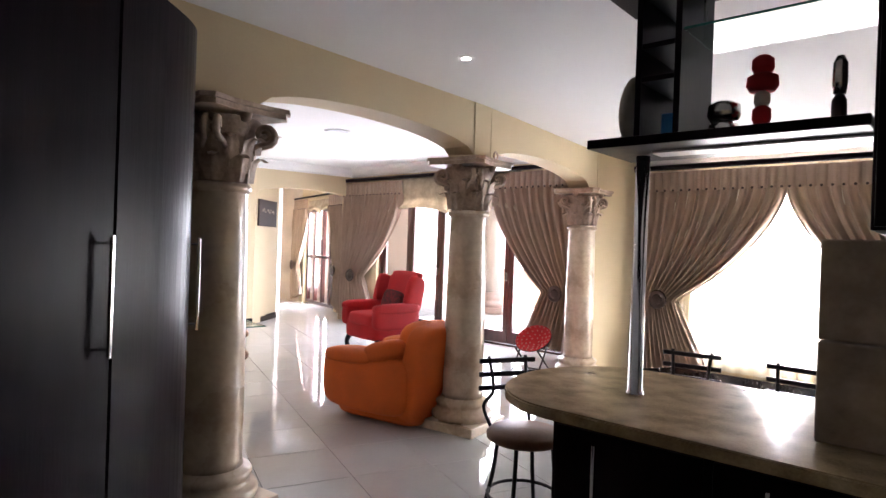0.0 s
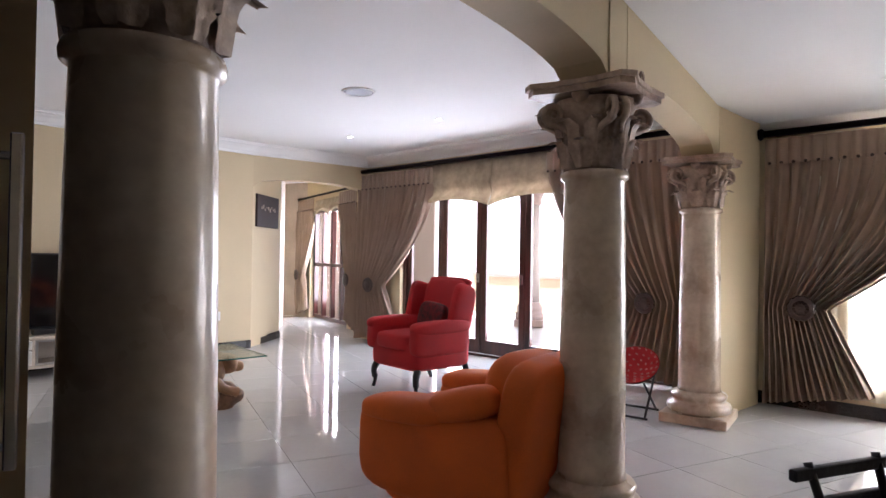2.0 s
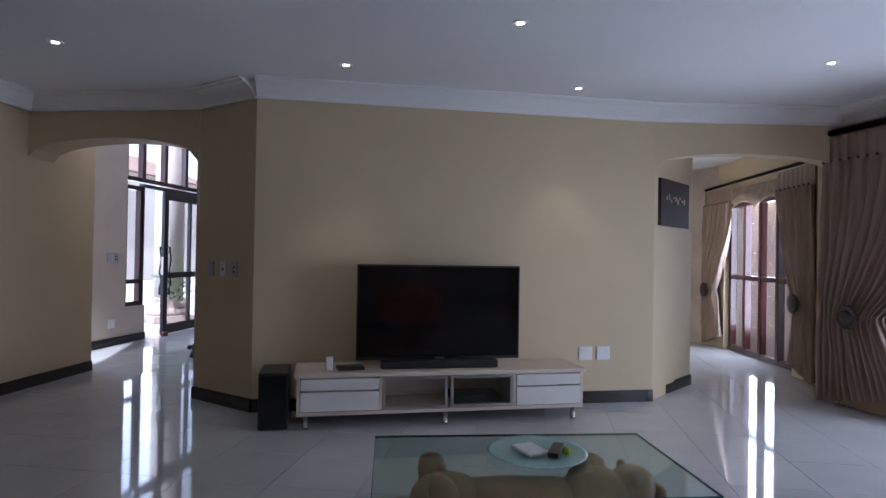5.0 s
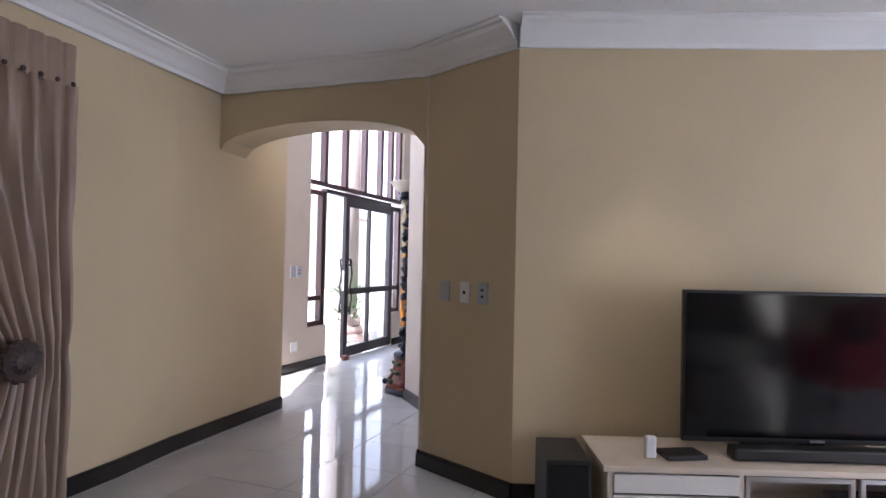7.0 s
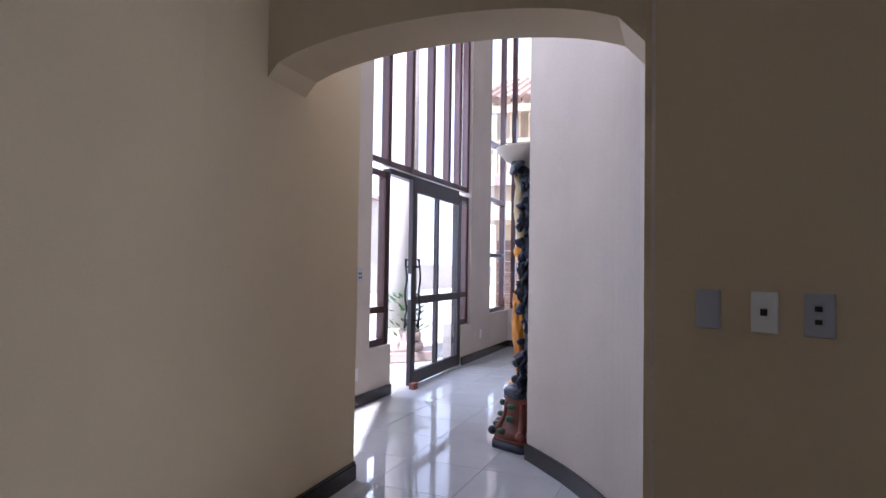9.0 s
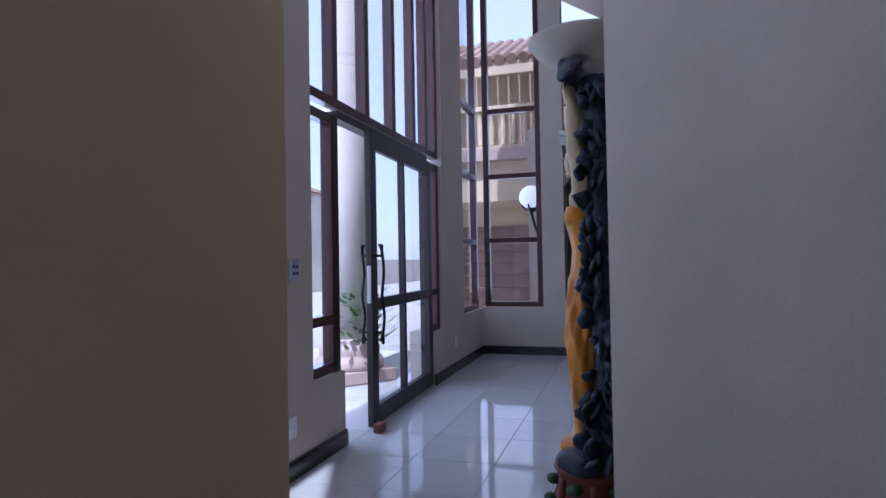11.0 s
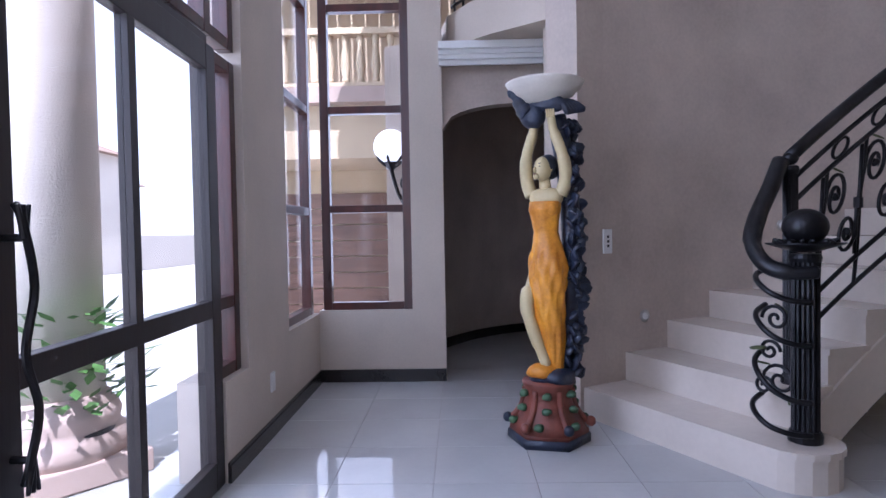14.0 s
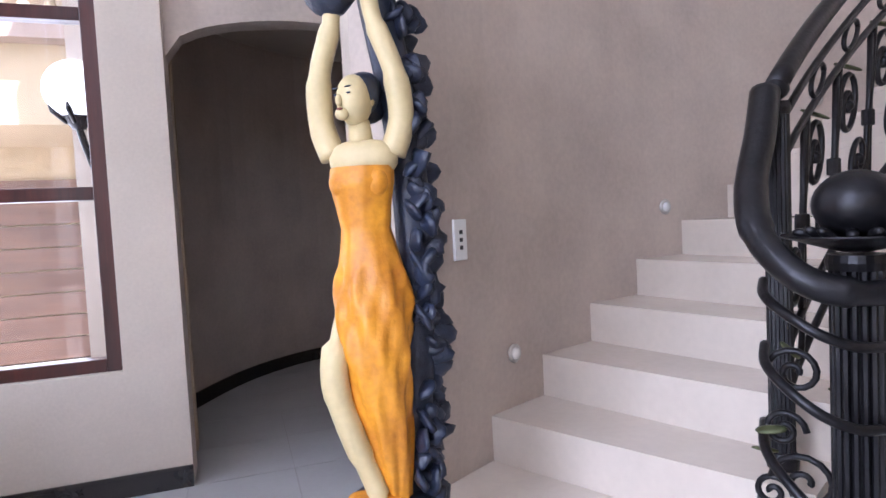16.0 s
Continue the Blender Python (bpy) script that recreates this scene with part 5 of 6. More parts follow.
def bar_counter():
    a = Vector((0.97, 2.44))
    dr = Vector((0.872, -0.49)).normalized()
    n = Vector((-dr.y, dr.x))
    half = 0.48
    c0 = Vector((1.18, 3.47))
    L = 1.9
    ob = thing("bar_counter", frame_z((*c0, 0), dr), "granite topped breakfast bar with a rounded end", "counter")

    def outline(r, cut=0.0):
        pts = [(r * 0.80 * math.cos(radians(k)), r * math.sin(radians(k))) for k in range(90, 271, 10)]
        return pts + [(L - cut, -r), (L - cut, r)]
    bm = prism(bmesh.new(), outline(half - 0.008), 0.708, 0.75)
    prism(bm, outline(half), 0.714, 0.744)
    part("countertop", bm, GRANITE, ob, "polished brown granite slab")
    bm = prism(bmesh.new(), [(0.0, -0.42), (L, -0.42), (L, 0.12), (0.0, 0.12)], 0.0, 0.707)
    part("base", bm, DARKWOOD, ob)
    for x in (0.27, 0.80, 1.33):
        part("door", new_box((x, -0.429, 0.38), (0.50, 0.017, 0.62), 0, 0.003), DARKWOOD, ob)
        part("handle", new_box((x - 0.10, -0.445, 0.52), (0.012, 0.014, 0.26), 0, 0.002), CHROME, ob, "chrome bar handle")
    m = ob.matrix_basis
    # chrome pole and hanging shelf unit
    inv = m.inverted()
    pole = inv @ Vector((1.28, 3.37, 0))
    o = thing("chrome_pole", m @ pose(pole.x, pole.y, 0.75), "polished chrome pole between counter and shelf", "pole")
    part("pole", lathe(bmesh.new(), [(0.034, 0), (0.034, 0.008), (0.027, 0.012), (0.027, 0.935)], 28), CHROME, o, smooth=True)
    sh = thing("hanging_shelf", m @ pose(pole.x - 0.11, pole.y - 0.04, 1.69), "dark wood hanging display shelf over the bar", "shelf")
    part("bottom_board", new_box((0.42, 0.02, 0.018), (0.88, 0.40, 0.034), 0, 0.004), DARKWOOD, sh)
    part("upright", new_box((0.16, 0.02, 0.325), (0.022, 0.34, 0.58)), DARKWOOD, sh)
    part("upright", new_box((0.30, 0.02, 0.325), (0.022, 0.34, 0.58)), DARKWOOD, sh)
    for z in (0.24, 0.36, 0.55):
        part("shelf_board", new_box((0.23, 0.02, z), (0.116, 0.34, 0.018)), DARKWOOD, sh)
    part("glass_shelf", new_box((0.585, 0.02, 0.40), (0.54, 0.32, 0.008)), GLASS_TABLE, sh)
    part("shelf_edge", new_box((0.585, -0.142, 0.40), (0.54, 0.003, 0.008)), GLASS_EDGE, sh)
    part("top_board", new_box((0.42, 0.02, 0.623), (0.88, 0.40, 0.014)), DARKWOOD, sh)
    part("light_strip", new_box((0.62, 0.02, -0.004), (0.9, 0.10, 0.008)), PLASTIC, sh)
    s = sh.matrix_basis
    mx = thing("wall_cupboard", s @ pose(0.86, 0.0, -0.31), "dark espresso wall cupboard beside the shelf", "cupboard")
    part("body", new_box((0.46, 0.0, 0.47), (0.90, 0.44, 0.92), 0, 0.004), DARKWOOD, mx)
    part("door", new_box((0.46, -0.230, 0.47), (0.88, 0.016, 0.90), 0, 0.003), DARKWOOD, mx)
    pi = thing("tiled_pillar", m @ pose(pole.x + 0.94, pole.y + 0.02, 0.75), "stone tiled pillar standing on the counter", "pillar")
    for k in range(2):
        part("stone_tile", new_box((0, 0, 0.155 + 0.31 * k), (0.62, 0.36, 0.304), 0, 0.006), SANDST, pi)

    def figure(nm, x, bits, label, cat):
        f = thing(nm, s @ pose(x, -0.02, 0.035), label, cat)
        for pn, z0, z1, r, mt in bits:
            part(pn, lathe(bmesh.new(), [(r * 0.8, z0), (r, z0 + (z1 - z0) * 0.3), (r * 0.95, z0 + (z1 - z0) * 0.8), (r * 0.5, z1)], 20), mt, f, smooth=True)
    figure("red_ornament", 0.54, (("base", 0, 0.03, 0.040, RED), ("stem", 0.03, 0.09, 0.03, RED), ("waist", 0.09, 0.14, 0.026, PLASTERW), ("body", 0.14, 0.20, 0.050, RED), ("head", 0.20, 0.26, 0.035, RED)), "red and cream lantern-like ornament on the shelf", "ornament")
    figure("small_trophy", 0.76, (("base", 0, 0.10, 0.022, BLACK), ("cup", 0.10, 0.22, 0.022, SILVER)), "small trophy with a dark base", "trophy")
    figure("silver_ornament", 0.42, (("base", 0, 0.05, 0.05, SILVER), ("top", 0.05, 0.12, 0.055, SILVER)), "crumpled silver ornament on the shelf", "ornament")
    f = thing("blue_card", s @ pose(0.235, -0.02, 0.035), "small bright blue box in the cubby", "box")
    part("box", new_box((0, 0, 0.05), (0.06, 0.03, 0.10), 0, 0.002), BLUEP, f)
    f = thing("display_plate", s @ pose(0.10, 0.0, 0.035), "pale round plate propped against the shelf end", "plate")
    part("plate", lathe(bmesh.new(), [(0.001, 0), (0.10, 0.004), (0.13, 0.018), (0.001, 0.012)], 32, m=pose(0, 0, 0.13, 0, -82, 0)), PLASTERW, f, smooth=True)
    # stools on the far side
    st = None
    for k, (x, y, r) in enumerate(((-0.40, 0.02, 62), (0.02, 0.86, 8), (0.50, 0.84, -4), (1.05, 0.82, 0))):
        mm = m @ pose(x, y, 0, 0, 0, r)
        if st is None:
            st = stool(mm)
        else:
            copy_thing(st, mm)


def stool(m):
    ob = thing("bar_stool", m, "black iron bar stool with slatted back, tan round seat", "bar stool", "bar stools")
    Z = 0.46
    part("seat", lathe(bmesh.new(), [(0.16, Z - 0.03), (0.175, Z - 0.02), (0.178, Z), (0.16, Z + 0.018), (0.001, Z + 0.024)], 36), SEATB, ob, "round tan padded seat", smooth=True)
    for a in (45, 135, 225, 315):
        c, s = math.cos(radians(a)), math.sin(radians(a))
        part("leg", tube(bmesh.new(), smooth_path([(0.13 * c, 0.13 * s, Z - 0.03), (0.15 * c, 0.15 * s, 0.25), (0.21 * c, 0.21 * s, 0.0)], 4), 0.010), IRON, ob, smooth=True)
    part("foot_ring", tube(bmesh.new(), [(0.165 * math.cos(k * math.pi / 12), 0.165 * math.sin(k * math.pi / 12), 0.18) for k in range(25)], 0.008), IRON, ob)
    for s in (-1, 1):
        part("back_post", tube(bmesh.new(), smooth_path([(s * 0.10, 0.13, Z - 0.02), (s * 0.12, 0.20, Z + 0.08), (s * 0.09, 0.16, Z + 0.17), (s * 0.10, 0.20, Z + 0.32)], 5), 0.009), IRON, ob, smooth=True)
    for k in range(3):
        part("back_slat", new_box((0, 0.195, Z + 0.17 + 0.065 * k), (0.30, 0.018, 0.024), 0, 0.004), IRON, ob)
    return ob


tall_cupboard(), bar_counter()

# ---- entrance hall things ----


def statue_mesh():
    """A draped caryatid that holds a shallow bowl over her head: one mesh."""
    bm = bmesh.new()
    # slots: 0 gold, 1 skin, 2 navy, 3 terracotta, 4 green, 5 plaster
    hexa = lambda r: [(r * math.cos(radians(60 * k + 15)), r * math.sin(radians(60 * k + 15))) for k in range(6)]
    prism(bm, hexa(0.235), 0.0, 0.05, 2)
    prism(bm, hexa(0.225), 0.05, 0.075, 3)
    rings = ((0.215, 0.075), (0.19, 0.12), (0.155, 0.18), (0.135, 0.24), (0.135, 0.30), (0.15, 0.33), (0.145, 0.345))
    lathe(bm, rings, 24, slot=3)
    for k in range(6):
        a = radians(60 * k + 15)
        tube(bm, smooth_path([(0.13 * math.cos(a), 0.13 * math.sin(a), 0.30), (0.15 * math.cos(a), 0.15 * math.sin(a), 0.20), (0.20 * math.cos(a), 0.20 * math.sin(a), 0.13), (0.235 * math.cos(a), 0.235 * math.sin(a), 0.11)], 4), 0.018, 8, 3)
        blob(bm, (0.235 * math.cos(a), 0.235 * math.sin(a), 0.115), (0.03, 0.03, 0.03), 1, slot=2 if k % 2 else 3, seg=12)
        for r, z in ((0.15, 0.28), (0.165, 0.20), (0.205, 0.12)):
            b = a + radians(30 if r < 0.2 else 18)
            blob(bm, (r * math.cos(b), r * math.sin(b), z), (0.028, 0.028, 0.02), 0.8, slot=4, seg=10, rough=0.3, freq=30)
    # stepped foot of rock and drapery
    blob(bm, (0.02, 0, 0.37), (0.14, 0.12, 0.045), 0.7, slot=2, seg=20, rough=0.3, freq=12)
    blob(bm, (-0.02, -0.05, 0.40), (0.09, 0.07, 0.04), 0.8, slot=0, seg=18, rough=0.25, freq=14)
    # the body: stacked elliptical sections with folds; front at -y
    secs = [(0.41, 0.042, 0.042, 0.045, 0.00), (0.50, 0.055, 0.050, 0.040, 0.00), (0.62, 0.072, 0.060, 0.028, -0.005), (0.74, 0.090, 0.070, 0.012, -0.01), (0.86, 0.104, 0.078, 0.004, -0.01), (0.97, 0.110, 0.082, 0.006, 0.0),
            (1.05, 0.102, 0.078, 0.006, 0.005), (1.13, 0.082, 0.066, 0.002, 0.005), (1.19, 0.070, 0.058, -0.002, 0.0), (1.26, 0.080, 0.064, -0.004, -0.008), (1.32, 0.092, 0.074, -0.004, -0.016), (1.362, 0.090, 0.066, -0.002, -0.010)]
    rows, seg = [], 56
    for z, rx, ry, ox, oy in smooth_rows(secs, 4):
        row = []
        for i in range(seg):
            a = 2 * math.pi * i / seg
            fold = 1 + (0.075 * math.sin(a * 7 + z * 13 + 2 * math.sin(z * 7)) + 0.035 * math.sin(a * 13 - z * 24)) * (1 if z < 1.08 else 0.25)
            row.append(bm.verts.new((ox + rx * fold * math.cos(a), oy + ry * fold * math.sin(a), z)))
        rows.append(row)
    for a, b in zip(rows, rows[1:]):
        for i in range(seg):
            bm.faces.new([a[i], a[(i + 1) % seg], b[(i + 1) % seg], b[i]])
    # bust, bare leg
    for s in (-1, 1):
        blob(bm, (-0.004 + s * 0.040, -0.046, 1.318), (0.044, 0.032, 0.046), 1, slot=0, seg=20)
    tube(bm, smooth_path([(-0.070, -0.020, 0.98), (-0.094, -0.040, 0.88), (-0.100, -0.060, 0.76), (-0.062, -0.058, 0.62), (-0.012, -0.045, 0.48), (0.012, -0.060, 0.425)], 5), [0.020] * 6 + [0.040] * 6 + [0.036] * 6 + [0.030] * 6 + [0.022] * 6 + [0.022], 14, 1)
    # chest, shoulders, neck, head
    blob(bm, (0.004, -0.005, 1.385), (0.098, 0.058, 0.055), 0.85, slot=1, seg=24)
    tube(bm, [(0.0, -0.005, 1.41), (-0.004, -0.012, 1.49)], [0.036, 0.031], 14, 1)
    blob(bm, (-0.008, -0.028, 1.545), (0.048, 0.058, 0.070), 0.95, slot=1, seg=24)
    blob(bm, (-0.036, -0.080, 1.538), (0.009, 0.013, 0.018), 1, rot=(0, 0, -25), slot=1, seg=10)
    blob(bm, (-0.032, -0.072, 1.503), (0.020, 0.018, 0.018), 1, slot=1, seg=12)
    blob(bm, (-0.035, -0.085, 1.514), (0.012, 0.005, 0.004), 1, rot=(0, 0, -25), slot=3, seg=8)
    for ex, ey in ((-0.050, -0.064), (-0.010, -0.083)):
        blob(bm, (ex, ey, 1.556), (0.010, 0.004, 0.003), 1, rot=(0, 0, -30), slot=2, seg=8)
        blob(bm, (ex, ey - 0.001, 1.573), (0.014, 0.004, 0.0025), 1, rot=(0, 0, -30), slot=2, seg=8)
    blob(bm, (0.040, -0.020, 1.545), (0.008, 0.013, 0.018), 1, slot=1, seg=8)
    blob(bm, (0.002, 0.006, 1.572), (0.058, 0.060, 0.058), 0.95, slot=2, seg=22, rough=0.15, freq=20)
    blob(bm, (0.012, 0.055, 1.535), (0.045, 0.035, 0.045), 1, slot=2, seg=16, rough=0.2, freq=20)
    # raised arms and fingers
    for s in (-1, 1):
        pts = smooth_path([(s * 0.085, 0.0, 1.395), (s * 0.115, 0.005, 1.49), (s * 0.105, -0.02, 1.62), (s * 0.060, -0.035, 1.755), (s * 0.052, -0.055, 1.83)], 5)
        tube(bm, pts, [0.038] * 5 + [0.036] * 5 + [0.030] * 5 + [0.024] * 5 + [0.022], 14, 1)
        for k in range(4):
            tube(bm, [(s * (0.035 + 0.011 * k), -0.058, 1.82), (s * (0.030 + 0.014 * k), -0.072, 1.875)], [0.008, 0.006], 6, 1)
    # bird under the bowl: curved neck and beak to one side, a feathered wing to the other
    blob(bm, (-0.055, -0.045, 1.845), (0.070, 0.050, 0.075), 0.95, rot=(0, 25, 0), slot=2, seg=20, rough=0.12, freq=20)
    tube(bm, smooth_path([(-0.085, -0.055, 1.86), (-0.120, -0.065, 1.90), (-0.140, -0.075, 1.945), (-0.165, -0.085, 1.975), (-0.188, -0.092, 1.972)], 5), [0.048] * 5 + [0.036] * 5 + [0.024] * 5 + [0.021] * 5 + [0.006], 12, 2)
    blob(bm, (0.035, -0.045, 1.905), (0.105, 0.045, 0.048), 0.9, rot=(0, 6, 0), slot=2, seg=22, rough=0.12, freq=24)
    for k in range(6):
        tube(bm, smooth_path([(0.05 + 0.012 * k, -0.055 + 0.012 * k, 1.915), (0.115 + 0.012 * k, -0.055 + 0.012 * k, 1.895), (0.155 + 0.014 * k, -0.05 + 0.012 * k, 1.832 + 0.004 * k)], 4), [0.022] * 4 + [0.020] * 4 + [0.005], 8, 2)
    # leafy trunk behind her
    rnd = random.Random(4)
    tube(bm, smooth_path([(0.07, 0.08, 0.36), (0.10, 0.09, 0.7), (0.12, 0.09, 1.1), (0.10, 0.08, 1.5), (0.05, 0.05, 1.85)], 5), 0.055, 12, 2)
    for k in range(170):
        t = rnd.random()
        z = 0.38 + 1.42 * t
        a = rnd.uniform(-1.1, 2.0)
        r = 0.045 + 0.038 * rnd.random() + (0.012 if z < 0.9 else 0)
        cx, cy = 0.070 + 0.028 * math.sin(math.pi * t), 0.080
        blob(bm, (cx + r * math.cos(a), cy + r * math.sin(a), z), (0.034 + 0.016 * rnd.random(), 0.014, 0.036), 0.9, rot=(rnd.uniform(-50, 50), rnd.uniform(-50, 50), math.degrees(a)), slot=2, seg=12, rough=0.6, freq=30)
    # the bowl
    lathe(bm, [(0.06, 1.905), (0.10, 1.915), (0.125, 1.935), (0.135, 1.938), (0.155, 1.955), (0.165, 1.958), (0.185, 1.985), (0.195, 1.99), (0.215, 2.02), (0.222, 2.03), (0.212, 2.034), (0.17, 1.99), (0.0, 1.95)], 44, slot=5)
    for f in bm.faces:
        f.smooth = True
    return bm


def smooth_rows(rows, n):
    out = []
    for a, b in zip(rows, rows[1:]):
        for k in range(n):
            t = k / n
            t = t * t * (3 - 2 * t) * 0.3 + t * 0.7
            out.append(tuple(x + (y - x) * t for x, y in zip(a, b)))
    return out + [rows[-1]]


def statues():
    s = part("statue", statue_mesh(), [GOLD, SKIN, NAVY, TERRA, LEAFP, PLASTERW])
    s.matrix_basis = pose(-10.23, 10.01, 0, 0, 0, 12)
    tagged(s, "painted figure in an ochre dress holding up a bowl", "statue", "hall statues")
    copy_thing(s, pose(-8.13, 7.27, 0, 0, 0, -60))


def stair():
    st = thing("stair", pose(*STAIR_C, 0), "curved cream marble stair with rounded first step", "stair", kind="structure")
    a0 = 160.6
    N = 15
    for k in range(N):
        aa, ab = a0 - STEP_A * k, a0 - STEP_A * (k + 1) - 0.3
        z = STEP_H * (k + 1)
        seg = 4
        out = [Vector((R_OUT * math.cos(radians(aa + (ab - aa) * i / seg)), R_OUT * math.sin(radians(aa + (ab - aa) * i / seg)))) for i in range(seg + 1)]
        ri = 3.08 if k == 0 else R_IN
        inn = [Vector((ri * math.cos(radians(aa + (ab - aa) * i / seg)), ri * math.sin(radians(aa + (ab - aa) * i / seg)))) for i in range(seg + 1)]
        if k == 0:
            c = (inn[0] + inn[-1]) / 2
            d = (out[0] - inn[0]).normalized()
            tip = [c + Vector((-d.y * math.sin(radians(t)) - d.x * math.cos(radians(t)), d.x * math.sin(radians(t)) - d.y * math.cos(radians(t)))) * 0.20 for t in range(80, -81, -20)]
            mid = (out[0] + inn[0]) / 2 + Vector((-d.y, d.x)) * 0.05
            if (tip[0] - inn[0]).length > (tip[-1] - inn[0]).length:
                tip = tip[::-1]
            plan = out[::-1] + tip
        else:
            plan = out[::-1] + inn
        zb = max(0.0, z - STEP_H - 0.004 if k < 1 else z - STEP_H * 1.9)
        part("riser", prism(bmesh.new(), plan, zb, z - 0.032), MARBLE, st)
        cen = sum(plan, Vector((0, 0))) / len(plan)
        lip = [p + (p - cen).normalized() * 0.012 if i >= 0 else p for i, p in enumerate(plan)]
        tr = prism(bmesh.new(), [q if q.length < R_OUT - 0.004 else q.normalized() * (R_OUT - 0.004) for q in lip], z - 0.0318, z)
        part("tread", tr, MARBLE, st)
    bm = bmesh.new()
    rows = []
    for i in range(61):
        k = 1.0 + (N - 1.0) * i / 60
        u = Vector((math.cos(radians(a0 - STEP_A * k)), math.sin(radians(a0 - STEP_A * k)), 0))
        lo, hi = max(0.0, STEP_H * k - 0.34), max(0.10, STEP_H * k - 0.04)
        rows.append([bm.verts.new(u * rr + Vector((0, 0, z))) for rr, z in ((R_IN - 0.015, lo), (R_IN - 0.015, hi), (R_IN + 0.02, hi), (R_IN + 0.02, lo))])
    for p, q in zip(rows, rows[1:]):
        for i in range(4):
            bm.faces.new([p[i], p[(i + 1) % 4], q[(i + 1) % 4], q[i]])
    bm.faces.new(rows[0]), bm.faces.new(rows[-1][::-1])
    bmesh.ops.recalc_face_normals(bm, faces=bm.faces)
    part("stringer", bm, MARBLE, st, "cream side of the stair")
    # wall lights beside the steps
    for k in (1.45, 4.64, 7.9):
        a = a0 - STEP_A * k
        p = (STAIR_C[0] + R_OUT * math.cos(radians(a)), STAIR_C[1] + R_OUT * math.sin(radians(a)))
        li = thing("step_light", pose(p[0], p[1], STEP_H * k + 0.335, 0, 0, a + 180), "small round steel step light on the stair wall", "wall light", "step lights")
        part("rim", lathe(bmesh.new(), [(0.04, 0), (0.042, 0.008), (0.034, 0.016), (0.026, 0.012)], 24, m=pose(0.0, 0, 0, 0, 90, 0)), STEELD, li, smooth=True)
        part("lens", blob(bmesh.new(), (0.012, 0, 0), (0.014, 0.026, 0.026), 1, seg=16), PLASTIC, li, smooth=True)
    # post, rail and scrolls of the balustrade
    b = thing("balustrade", pose(0, 0, 0), "black wrought iron stair balustrade with scrolls", "balustrade")
    P = Vector((-8.985, 10.225))
    z0 = STEP_H
    ux = Vector((math.cos(radians(a0)), math.sin(radians(a0))))

    def newel(c, r, zb, zt, name):
        bm = bmesh.new()
        lathe(bm, [(r + 0.012, 0), (r + 0.014, 0.03), (r + 0.006, 0.05), (r, 0.055)], 24, (*c, zb))
        lathe(bm, [(r * 0.7, 0.04), (r * 0.7, zt - zb)], 16, (*c, zb))
        lathe(bm, [(r + 0.004, 0), (r + 0.008, 0.02), (r + 0.004, 0.04)], 24, (*c, zt - 0.02))
        post = part(name, bm, IRON, b)
        for i in range(16):
            t = 2 * math.pi * i / 16
            q = (c.x + r * 0.86 * math.cos(t), c.y + r * 0.86 * math.sin(t))
            part("reed", tube(bmesh.new(), [(*q, zb + 0.05), (*q, zt)], 0.0085, 6), IRON, post)
        return post
    newel(P, 0.062, z0, z0 + 0.86, "newel_post")
    Q = Vector((-9.10, 10.55))
    newel(Q, 0.034, z0 * 2, z0 + 1.30, "second_post")
    bm = blob(bmesh.new(), (Q.x, Q.y, z0 + 1.36), (0.040, 0.040, 0.036), 1, seg=14)
    part("post_knob", bm, IRON, b, smooth=True)
    bm = lathe(bmesh.new(), [(0.03, 0.0), (0.07, 0.01), (0.165, 0.04), (0.168, 0.046), (0.15, 0.042), (0.0, 0.02)], 32, (P.x, P.y, z0 + 0.885))
    part("dish", bm, IRON, b, "shallow iron dish", smooth=True)
    bm = bmesh.new()
    rnd = random.Random(9)
    for i in range(16):
        t = 2 * math.pi * i / 16 + rnd.uniform(-0.1, 0.1)
        q = Vector((P.x + 0.11 * math.cos(t), P.y + 0.11 * math.sin(t), z0 + 0.935))
        blob(bm, q, (0.032, 0.014, 0.012), 0.8, rot=(rnd.uniform(-30, 30), rnd.uniform(-35, 10), math.degrees(t)), seg=10)
    part("leaf_wreath", bm, IRON, b, smooth=True)
    bm = blob(bmesh.new(), (P.x, P.y, z0 + 1.005), (0.098, 0.098, 0.085), 1, seg=28)
    part("ball", bm, IRON, b, "polished black ball", smooth=True)
    # the snake-like rail end that winds down round the post
    e = (Vector((Q.x, Q.y)) - P)
    ea = math.atan2(-ux.y, -ux.x)
    pts = [(Q.x - 0.035, Q.y - 0.045, 1.535), (Q.x - 0.065, Q.y - 0.13, 1.40), (-9.205, 10.32, 1.25), (-9.205, 10.21, 1.12), (-9.13, 10.12, 1.02), (-9.02, 10.10, 0.985), (-8.915, 10.13, 0.99)]
    part("rail_end", tube(bmesh.new(), smooth_path(pts, 7), [0.042] * 14 + [0.044] * 7 + [0.038] * 14 + [0.03] * 7 + [0.02], 14), IRON, b, "thick polished rail end", smooth=True)
    # bars that swing from the second post round the front of the newel
    lft = Vector((-0.90, -0.42))
    fro = Vector((0.42, -0.90))
    for zt, zl, rr in ((0.80, 0.66, 0.20), (0.62, 0.46, 0.20), (0.40, 0.20, 0.205), (0.17, 0.05, 0.215)):
        pts = []
        for u, f, w in ((0.62, -0.95, 0), (0.95, -0.45, 0.18), (1.0, 0.05, 0.42), (0.80, 0.38, 0.72), (0.40, 0.46, 0.94), (-0.02, 0.40, 1.0)):
            q = P + lft * (rr * u) + fro * (rr * f)
            pts.append((q.x, q.y, z0 + zt + (zl - zt) * w))
